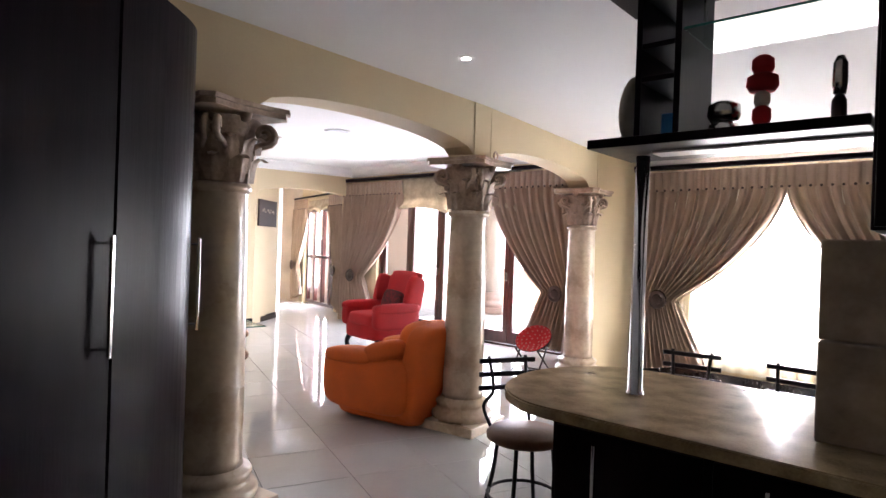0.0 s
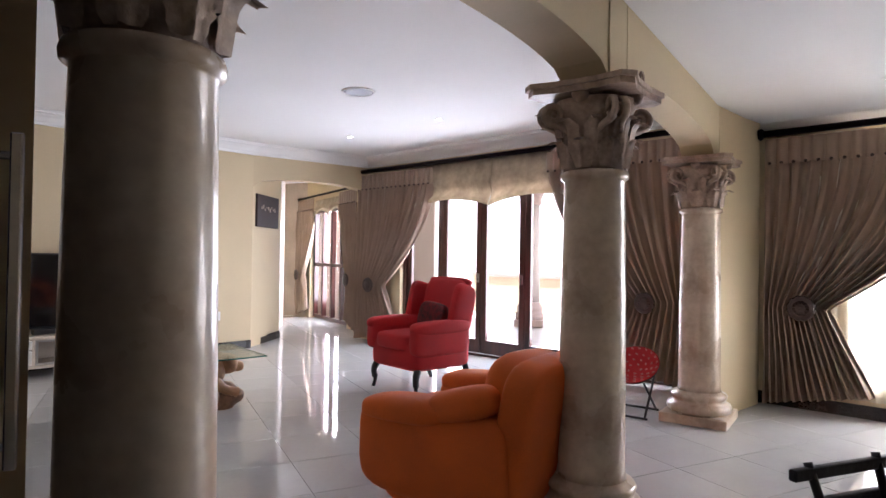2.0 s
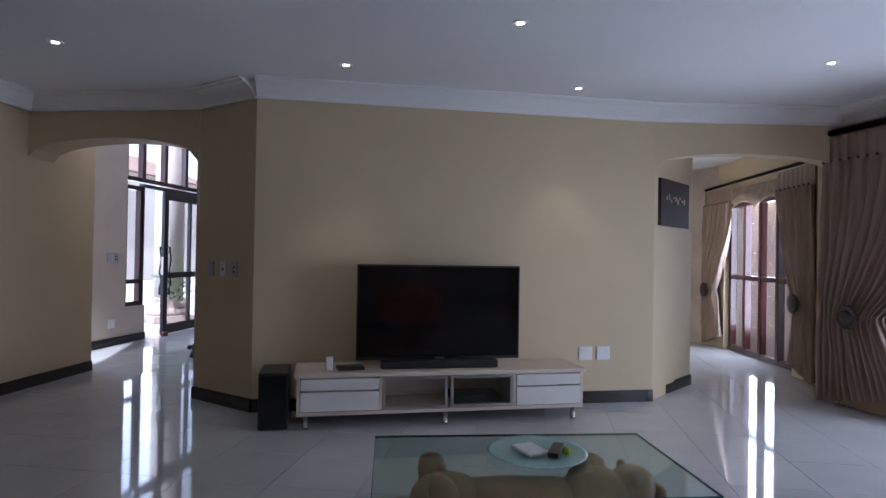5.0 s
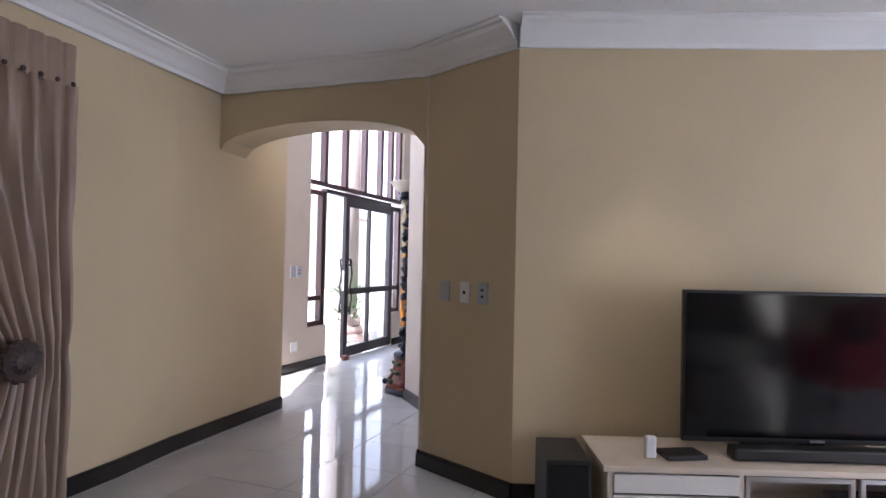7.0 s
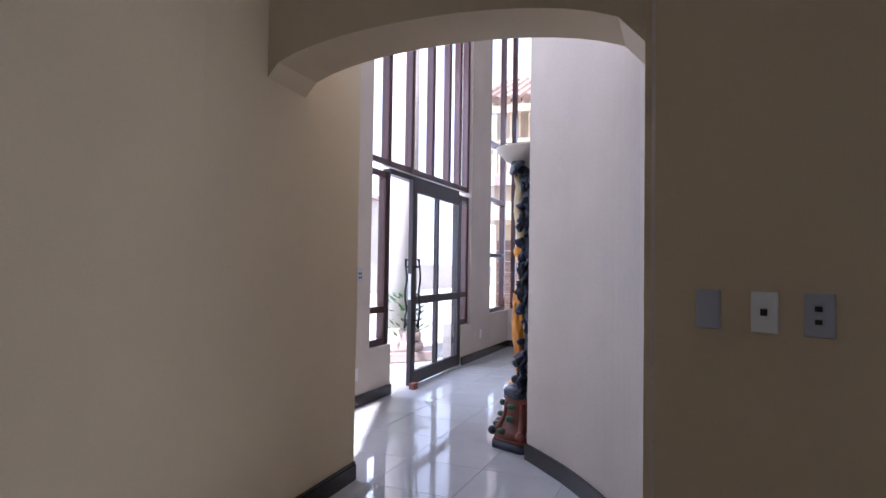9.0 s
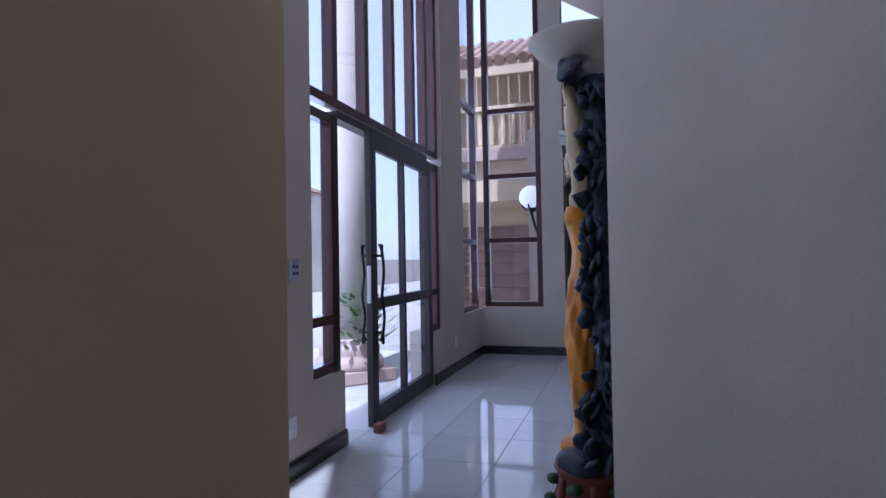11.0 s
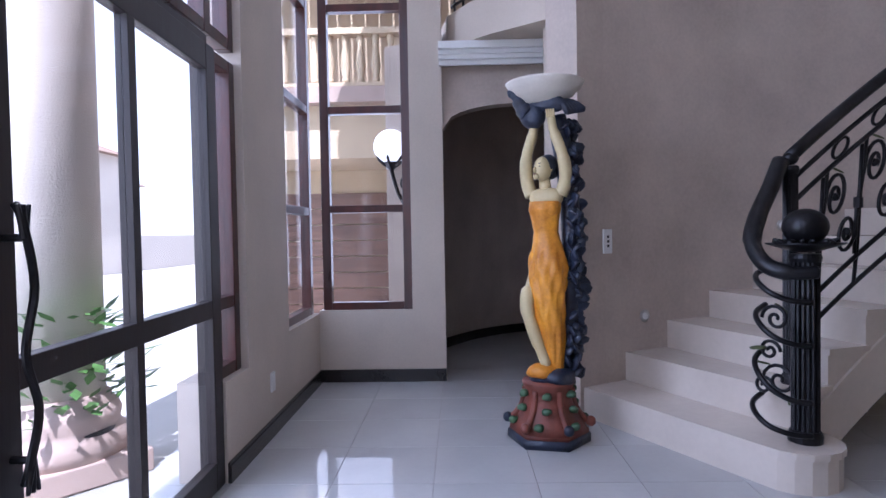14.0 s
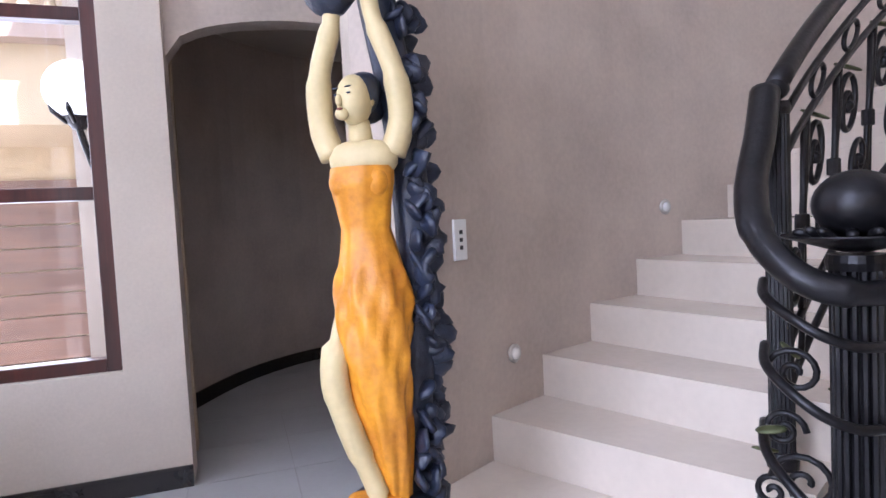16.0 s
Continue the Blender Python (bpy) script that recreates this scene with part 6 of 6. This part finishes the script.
        part("coil", tube(bmesh.new(), smooth_path(pts, 5), 0.0135, 9), IRON, b, "iron bar swinging round the post", smooth=True)
    for (o, zc, r, s) in ((0.14, 0.56, 0.07, 1), (0.17, 0.40, 0.055, -1), (0.12, 0.26, 0.085, 1), (0.20, 0.22, 0.05, -1)):
        pts = [(P.x + ux.x * (o + s * r * (1 - t / 26) * math.cos(t * 0.42)), P.y + ux.y * (o + s * r * (1 - t / 26) * math.cos(t * 0.42)), z0 + zc + r * (1 - t / 26) * math.sin(t * 0.42)) for t in range(24)]
        part("scroll", tube(bmesh.new(), pts, 0.009, 7), IRON, b, smooth=True)
    for k in range(6):
        t = rnd.uniform(0, 6.28)
        q = (P.x + ux.x * 0.12 + 0.10 * math.cos(t), P.y + ux.y * 0.12 + 0.10 * math.sin(t), z0 + 0.15 + 0.09 * k)
        part("iron_leaf", blob(bmesh.new(), q, (0.04, 0.016, 0.006), 0.9, rot=(rnd.uniform(-40, 40), rnd.uniform(-40, 40), rnd.uniform(0, 180)), seg=10), LEAFIRON, b, smooth=True)
    # upper rails that climb with the steps
    RAIL_R = 3.27

    def rail(h, r, name, start=0.7, label=""):
        pts = []
        for i in range(50):
            k = start + (N - start) * i / 49
            a = a0 - STEP_A * k
            pts.append((STAIR_C[0] + RAIL_R * math.cos(radians(a)), STAIR_C[1] + RAIL_R * math.sin(radians(a)), STEP_H * k + h))
        part(name, tube(bmesh.new(), pts, r, 12), IRON, b, label, smooth=True)
    rail(1.27, 0.034, "handrail", 1.5, "thick dark polished handrail")
    rail(1.14, 0.013, "bar", 1.5)
    rail(1.02, 0.013, "bar", 1.5)
    rail(0.42, 0.013, "bar", 1.5)
    rail(0.28, 0.013, "bar", 1.5)
    def on_rail(k, h):
        a = radians(a0 - STEP_A * k)
        return Vector((STAIR_C[0] + RAIL_R * math.cos(a), STAIR_C[1] + RAIL_R * math.sin(a), STEP_H * k + h))

    for k in range(2, 14):
        k += 0.3
        # an S-shaped bar with a large scroll at either end, bound by a collar
        for sg, kc, hc, rk, rh in ((1, 0.42, 0.84, 0.30, 0.13), (-1, -0.30, 0.60, 0.26, 0.11)):
            pts = [on_rail(k - 0.10 * sg, 0.72 - 0.28 * sg), on_rail(k - 0.04 * sg, 0.72 - 0.05 * sg)]
            for t in range(2, 30):
                q = 1 - t / 36
                an = math.pi - t * 0.36
                pts.append(on_rail(k + kc + sg * rk * q * math.cos(an), hc + sg * rh * q * math.sin(an) * 1.0))
            part("scroll", tube(bmesh.new(), pts, 0.0105, 7), IRON, b, smooth=True)
            part("rosette", blob(bmesh.new(), on_rail(k + kc, hc), (0.022, 0.022, 0.022), 0.9, seg=10, rough=0.4, freq=40), IRON, b, smooth=True)
        part("baluster", tube(bmesh.new(), smooth_path([on_rail(k - 0.12, 0.28), on_rail(k - 0.02, 0.5), on_rail(k + 0.05, 0.75), on_rail(k + 0.22, 1.02)], 5), 0.0105, 7), IRON, b, smooth=True)
        c = on_rail(k + 0.0, 0.70)
        part("collar", lathe(bmesh.new(), [(0.020, -0.03), (0.023, -0.025), (0.023, 0.025), (0.020, 0.03)], 10, c), IRON, b)
        part("ring", tube(bmesh.new(), [on_rail(k + 0.55 + 0.20 * math.cos(t * math.pi / 8), 1.08 + 0.045 * math.sin(t * math.pi / 8)) for t in range(17)], 0.009, 6), IRON, b, smooth=True)
        part("iron_leaf", blob(bmesh.new(), on_rail(k + 0.45, 0.98), (0.055, 0.020, 0.006), 0.9, rot=(20, -25, 140), seg=10), LEAFIRON, b, smooth=True)
    # gallery railing
    g = thing("gallery_railing", pose(0, 0, 0), "black wrought iron gallery railing with scrolls", "railing")
    ed = smooth_path([(-11.60, 10.90, 0), (-11.2, 10.76, 0), (-10.75, 10.76, 0), (-10.42, 10.78, 0)], 6)
    for z in (3.05, 3.72, 3.85):
        part("bar", tube(bmesh.new(), [(p.x, p.y, z) for p in ed], 0.014 if z < 3.8 else 0.025, 8), IRON, g, smooth=True)
    for i, p in enumerate(ed[1:-1:2]):
        part("baluster", tube(bmesh.new(), [(p.x, p.y, 2.95), (p.x, p.y, 3.85)], 0.010, 6), IRON, g)
        for s in (-1, 1):
            pts = [(p.x + s * (0.05 + 0.055 * (1 - t / 26) * math.cos(t * 0.45)), p.y, 3.38 + s * 0.12 + 0.055 * (1 - t / 26) * math.sin(t * 0.45)) for t in range(22)]
            part("scroll", tube(bmesh.new(), pts, 0.009, 6), IRON, g, smooth=True)


LEAFIRON = mat("bronze_green_leaf", (0.10, 0.11, 0.05), 0.45, 0.5, vary=0.3, scale=20)


def hall_small():
    nE = Vector((0.785, 0.62))
    e = lambda k: HALL0 + U2 * k
    p = e(-0.10)
    plate_on_wall((*p, 1.12), nE, 0.085, 0.125, GREY_PLASTIC, "grey blank switch plate in the hall", "switch", "wall switches")
    p = e(0.02)
    plate_on_wall((*p, 1.12), nE, 0.085, 0.125, GREY_PLASTIC, "grey four-button switch plate in the hall", "switch", "wall switches", [(x, z, 0.016, 0.016) for x in (-0.016, 0.016) for z in (-0.018, 0.018)])
    p = e(-0.04)
    plate_on_wall((*p, 0.28), nE, 0.12, 0.11, PLASTIC, "white single socket plate low on the wall", "socket", "wall sockets", ((0.02, -0.01, 0.03, 0.03),))
    p = e(3.16)
    plate_on_wall((*p, 0.32), nE, 0.07, 0.115, PLASTIC, "white socket plate low on the hall wall", "socket", "wall sockets")
    a = 157.8
    q = Vector(STAIR_C) + Vector((math.cos(radians(a)), math.sin(radians(a)))) * R_OUT
    plate_on_wall((q.x, q.y, 1.12), -Vector((math.cos(radians(a)), math.sin(radians(a)))), 0.075, 0.16, PLASTIC, "white keypad with dark buttons on the stair wall", "keypad", "", [(0, z, 0.016, 0.016) for z in (-0.03, 0, 0.03)])
    plate_on_wall((-10.42, 10.630, 0.22), Vector((-0.62, -0.784)), 0.14, 0.10, PLASTIC, "white double socket behind the statue", "socket", "wall sockets", ((-0.03, 0, 0.02, 0.03), (0.03, 0, 0.02, 0.03)))


statues(), stair(), hall_small()

# ---- outside ----


def big_column(p, r, h, label, group):
    c = thing("porch_column", pose(p[0], p[1], 0), label, "column", group)
    part("plinth", new_box((0, 0, 0.06), (r * 2.9, r * 2.9, 0.12), 0, 0.01), EXTBASE, c)
    part("base", lathe(bmesh.new(), [(r * 1.42, 0.12), (r * 1.45, 0.17), (r * 1.40, 0.22), (r * 1.28, 0.24), (r * 1.26, 0.27), (r * 1.30, 0.31), (r * 1.24, 0.35), (r * 1.12, 0.37), (r * 1.1, 0.40), (r, 0.42)], 40), EXTBASE, c, smooth=True)
    part("shaft", lathe(bmesh.new(), [(r, 0.42), (r, h * 0.5), (r * 0.93, h)], 40), EXTCOL, c, smooth=True)
    part("capital", lathe(bmesh.new(), [(r, h), (r * 1.15, h + 0.04), (r * 1.1, h + 0.1), (r * 1.35, h + 0.2), (r * 1.4, h + 0.24)], 32), EXTBASE, c, smooth=True)


def house(m, w, dep, h, label, storeys=2, cols=4):
    ob = thing("house", m, label, "house", "neighbouring houses")
    part("wall", new_box((0, 0, h / 2), (w, dep, h)), FARHOUSE, ob)
    bm = bmesh.new()
    v = [bm.verts.new(p) for p in ((-w / 2 - 0.5, -dep / 2 - 0.5, h), (w / 2 + 0.5, -dep / 2 - 0.5, h), (w / 2 + 0.5, dep / 2 + 0.5, h), (-w / 2 - 0.5, dep / 2 + 0.5, h), (-w / 4, 0, h + 1.7), (w / 4, 0, h + 1.7))]
    for f in ((0, 1, 5, 4), (1, 2, 5), (2, 3, 4, 5), (3, 0, 4), (3, 2, 1, 0)):
        bm.faces.new([v[i] for i in f])
    part("roof", bm, ROOFT, ob)
    for s in range(storeys):
        for k in range(cols):
            x = -w / 2 + w * (k + 0.5) / cols
            wd = part("window", new_box((x, -dep / 2, 1.5 + s * 2.8), (w / cols * 0.5, 0.10, 1.2)), WHITE, ob)
            part("pane", new_box((x, -dep / 2 - 0.052, 1.5 + s * 2.8), (w / cols * 0.42, 0.02, 1.05)), SCREEN, wd)


def baluster_row(ob, p, q, z, n, h=0.62):
    prof = [(0.05, 0), (0.05, 0.05), (0.035, 0.08), (0.065, 0.22), (0.05, 0.36), (0.032, 0.48), (0.05, 0.56), (0.05, 0.62)]
    me = None
    for i in range(n):
        t = (i + 0.5) / n
        if me is None:
            bm = lathe(bmesh.new(), prof, 14)
            for f in bm.faces:
                f.smooth = True
            o = part("baluster", bm, EXTWALL, ob)
            me = o.data
        else:
            o = new("baluster", me)
            o.parent = ob
        o.matrix_basis = pose(p[0] + (q[0] - p[0]) * t, p[1] + (q[1] - p[1]) * t, z)
    a, b = Vector(p), Vector(q)
    d = (b - a).normalized()
    for zz, hh in ((z - 0.05, 0.05), (z + h, 0.08)):
        bm = slab(bmesh.new(), a - Vector((-d.y, d.x)) * 0.09, b - Vector((-d.y, d.x)) * 0.09, zz, zz + hh, 0.18)
        part("rail", bm, EXTWALL, ob)


def plant(p, s, n, label, spread=1.0):
    ob = thing("plant", pose(*p), label, "plant", "garden plants")
    rnd = random.Random(int(p[0] * 100))
    bm = bmesh.new()
    for k in range(5):
        tube(bm, [(0, 0, 0), (rnd.uniform(-0.1, 0.1) * s, rnd.uniform(-0.1, 0.1) * s, 0.4 * s)], 0.012 * s, 6)
    part("stem", bm, ROOFT, ob)
    bm = bmesh.new()
    for k in range(n):
        a, t = rnd.uniform(0, 6.283), rnd.random()
        r = s * spread * (0.15 + 0.4 * rnd.random())
        q = Vector((r * math.cos(a), r * math.sin(a), s * (0.2 + 0.7 * t)))
        L, W = s * rnd.uniform(0.12, 0.25), s * 0.035
        d = Vector((math.cos(a), math.sin(a), rnd.uniform(-0.2, 0.9))).normalized()
        sd = d.cross(Vector((0, 0, 1))).normalized() * W
        v = [bm.verts.new(c) for c in (q - d * L / 2, q + sd, q + d * L / 2, q - sd)]
        bm.faces.new(v)
    part("foliage", bm, LEAF, ob)


def outside():
    # ground, porch and paving
    bm = bmesh.new()
    v = [bm.verts.new(c) for c in ((-400, -400, -0.16), (400, -400, -0.16), (400, 400, -0.16), (-400, 400, -0.16))]
    bm.faces.new(v)
    structure("ground", bm, PAVE, "pale block paving and yard", "ground")
    e = lambda k, o=0.0: HALL0 + U2 * k - X2 * o
    bm = prism(bmesh.new(), [e(-3, 0.24), e(4.5, 0.24), e(4.5, 2.4), e(-3, 2.4)], -0.158, -0.012)
    structure("pavement_porch", bm, PORCH, "white tiled entrance porch", "porch")
    bm = prism(bmesh.new(), [at_garden(-1.0, 0.24)[:2], at_garden(9.5, 0.24)[:2], at_garden(9.5, 5.0)[:2], at_garden(-1.0, 5.0)[:2]], -0.157, -0.014)
    structure("pavement_terrace", bm, PORCH, "pale tiled garden terrace", "terrace")
    big_column((-11.95, 8.05), 0.235, 4.9, "tall textured round porch column with moulded base", "porch columns")
    for s in (0.6, 2.75, 4.6):
        big_column(at_garden(s, 3.2), 0.17, 2.1, "pale terrace column with moulded base", "terrace columns")
    bm = slab(bmesh.new(), at_garden(-1.5, 3.0), at_garden(9.5, 3.0), 2.34, 2.75, 0.4)
    structure("terrace_beam", bm, EXTWALL, "plastered beam over the terrace columns", "beam")
    bm = prism(bmesh.new(), [at_garden(-1.5, 0.25)[:2], at_garden(9.5, 0.25)[:2], at_garden(9.5, 3.4)[:2], at_garden(-1.5, 3.4)[:2]], 2.751, 2.9)
    structure("terrace_roof", bm, CEILING, "white soffit over the terrace", "roof")
    ob = thing("terrace_wall", pose(0, 0, 0), "low plastered garden wall with dark coping", "garden wall")
    part("wall", slab(bmesh.new(), at_garden(-3, 6.0), at_garden(12, 6.0), -0.15, 0.72, 0.2), EXTWALL, ob)
    part("coping", slab(bmesh.new(), at_garden(-3, 5.95), at_garden(12, 5.95), 0.722, 0.80, 0.3), EXTBASE, ob)
    # the wing opposite the corner window
    wing = thing("house_wing", pose(0, 0, 0), "plastered house wing with balcony and garage", "house")
    o = C2 - X2 * 0.2 + U2 * 3.4
    part("wall", slab(bmesh.new(), o - X2 * 1.5 + U2 * 1.2, o + X2 * 3.5 + U2 * 1.2, -0.15, 5.4, 0.3), EXTWALL, wing)
    part("pillar", slab(bmesh.new(), o + X2 * 0.55, o + X2 * 1.10, -0.15, 2.2, 0.5), EXTWALL, wing)
    part("soffit", slab(bmesh.new(), o - X2 * 1.5 - U2 * 0.3, o + X2 * 3.5 - U2 * 0.3, 2.201, 2.9, 1.5), EXTWALL, wing)
    part("balcony_floor", slab(bmesh.new(), o - X2 * 1.5 - U2 * 0.5, o + X2 * 3.5 - U2 * 0.5, 2.901, 3.1, 1.7), EXTBASE, wing)
    for k in range(8):
        part("garage_plank", slab(bmesh.new(), o - X2 * 1.45 + U2 * 1.16, o + X2 * 0.54 + U2 * 1.16, -0.14 + 0.25 * k, 0.09 + 0.25 * k, 0.03), GARAGE, wing)
    br = thing("balcony_balustrade", pose(0, 0, 0), "cream turned balcony balusters with rails", "balustrade")
    baluster_row(br, o - X2 * 1.4 - U2 * 0.38, o + X2 * 3.2 - U2 * 0.38, 3.16, 23)
    rf = thing("tiled_eave", pose(0, 0, 0), "brown clay tiled roof edge", "roof")
    bm = bmesh.new()
    for k in range(23):
        p = o - X2 * 1.5 + X2 * 0.22 * k
        tube(bm, [(*(p - U2 * 0.2), 4.75), (*(p + U2 * 2.2), 5.9)], 0.10, 8)
    part("tiles", bm, ROOFT, rf)
    part("fascia", slab(bmesh.new(), o - X2 * 1.5 - U2 * 0.15, o + X2 * 3.5 - U2 * 0.15, 4.5, 4.72, 0.1), EXTWALL, rf)
    # wall lamp with globe
    lp = Vector((-12.295, 10.86))
    lm = thing("globe_lamp", pose(lp.x, lp.y, 0), "white globe lamp on a scrolled iron bracket", "wall lamp")
    part("globe", blob(bmesh.new(), (0, 0, 1.975), (0.155, 0.155, 0.155), 1, seg=28), GLOBE, lm, smooth=True)
    bm = bmesh.new()
    lathe(bm, [(0.03, 1.77), (0.075, 1.83), (0.08, 1.835), (0.02, 1.82)], 16)
    for k in range(6):
        an = k * math.pi / 3
        tube(bm, [(0.05 * math.cos(an), 0.05 * math.sin(an), 1.80), (0.115 * math.cos(an), 0.115 * math.sin(an), 1.86), (0.13 * math.cos(an), 0.13 * math.sin(an), 1.89)], [0.012, 0.014, 0.004], 6)
    tube(bm, smooth_path([(0, 0, 1.78), (0.02, 0.02, 1.66), (0.06, 0.05, 1.52), (0.16, 0.12, 1.36), (0.30, 0.22, 1.30)], 5), 0.018, 8)
    tube(bm, [(0.10 + 0.07 * (1 - t / 26) * math.cos(t * 0.45), 0.07, 1.64 + 0.07 * (1 - t / 26) * math.sin(t * 0.45)) for t in range(22)], 0.010, 6)
    tube(bm, [(0.30, 0.22, 1.05), (0.30, 0.22, 1.55)], 0.02, 8)
    part("bracket", bm, IRON, lm, smooth=True)
    pw = lp + Vector((0.30, 0.22))
    part("lamp_pier", slab(bmesh.new(), pw - X2 * 0.04, pw + X2 * 0.10, -0.15, 2.6, -0.10), EXTWALL, wing)
    # lawn, planter, hedge, yard wall, houses
    bm = prism(bmesh.new(), [e(-6, 4.0), e(6.0, 4.0), e(6.0, 7.0), e(-6, 7.0)], -0.159, -0.12)
    structure("lawn", bm, LAWN, "green artificial turf", "lawn")
    yw = thing("yard_wall", pose(0, 0, 0), "pale plastered yard wall", "garden wall")
    part("wall", slab(bmesh.new(), e(-9, 12.0), e(40, 12.0), -0.15, 1.3, 0.25), FARHOUSE, yw)
    for k, (a, b) in enumerate(((3.2, 8.6), (4.0, 8.8), (4.8, 8.6), (5.6, 8.8), (6.4, 8.7), (7.2, 8.6))):
        q = e(a, b)
        plant((q.x, q.y, 0.30), 0.8, 420, "leafy green shrub in a long planter", 1.3)
    pl = thing("planter", pose(0, 0, 0), "long pale planter box", "planter")
    part("box", slab(bmesh.new(), e(2.6, 9.0), e(7.8, 9.0), -0.15, 0.36, -0.7), FARHOUSE, pl)
    q = e(2.55, 0.80)
    pt = thing("plant_pot", pose(q.x, q.y, -0.012), "dark round plant pot on the porch", "plant pot")
    part("pot", lathe(bmesh.new(), [(0.12, 0), (0.17, 0.12), (0.18, 0.26), (0.16, 0.27), (0.14, 0.24), (0.0, 0.22)], 24), IRON, pt, smooth=True)
    plant((q.x, q.y, 0.2), 0.75, 260, "spiky green palm in the pot", 0.9)
    for k, (a, b, w, h) in enumerate(((14, 23, 9, 5.4), (26, 20, 10, 5.6), (37, 25, 9, 5.0), (3, 26, 9, 5.5))):
        q = e(a, b)
        house(frame_z((q.x, q.y, -0.15), U2) @ pose(0, 0, 0, 0, 0, 180), w, 7, h, "pale two-storey neighbouring house with tiled roof")
    for k, (s, d, w) in enumerate(((-8, 36, 8), (8, 40, 9), (22, 38, 8))):
        q = at_garden(s, d)
        house(frame_z((q.x, q.y, -0.15), AX_W), w, 7, 5.4, "pale two-storey neighbouring house with tiled roof")


PORCH = mat("porch_tile", (0.62, 0.60, 0.56), 0.35, vary=0.06, scale=2)
outside()

# ---- floor tiles ----


def tiles():
    S, gap = 0.49, 0.003
    me = bpy.data.meshes.new("tile")
    bm = new_box((0, 0, -0.004), (S - gap, S - gap, 0.008), 0, 0.0012)
    bm.to_mesh(me)
    bm.free()
    me.materials.append(TILE)
    ang = math.degrees(math.atan2(U2.y, U2.x))
    base = Vector((-10.05, 8.75))
    outline = [Vector(p) for p in ((-9.9, 6.5), (-12.3, 10.1), (-13.2, 12.2), (-11.5, 14.4), (-9.0, 11.3), (-8.0, 10.0), (-7.8, 7.2), (-6.2, 6.6), (-3.7, 9.5), (-4.6, 10.4), (-6.4, 13.0), (-4.6, 14.2), (-2.6, 10.8), (4.4, 6.6), (3.0, -1.2), (-2.8, -0.4), (-7.1, 4.6))]

    def inside(p):
        c = False
        for a, b in zip(outline, outline[1:] + outline[:1]):
            if (a.y > p.y) != (b.y > p.y) and p.x < (b.x - a.x) * (p.y - a.y) / (b.y - a.y) + a.x:
                c = not c
        return c
    spots = []
    for i in range(-40, 45):
        for j in range(-30, 40):
            p = base + U2 * ((i + 0.5) * S) + X2 * ((j + 0.5) * S)
            if inside(p) or inside(p + X2 * 0.3) or inside(p - X2 * 0.3) or inside(p + U2 * 0.3) or inside(p - U2 * 0.3):
                spots.append(p)
    line = [Vector((0.3, 4.5)), Vector((-2.5, 6.0)), Vector((-7.3, 6.0)), Vector((-9.6, 8.9))]
    near = lambda p: min((p - q).length for q in line)
    spots.sort(key=near)
    for p in spots[:300]:
        o = new("tile", me)
        o.parent = FLOOR
        o.matrix_basis = pose(p.x, p.y, 0.0, 0, 0, ang)
    bm = bmesh.new()
    for p in spots[300:]:
        bmesh.ops.create_cube(bm, size=1, matrix=pose(p.x, p.y, -0.004, 0, 0, ang) @ Matrix.Diagonal((S - gap, S - gap, 0.008, 1)))
    tagged(part("more_tiles", bm, TILE, FLOOR), kind="stuff")


tiles()
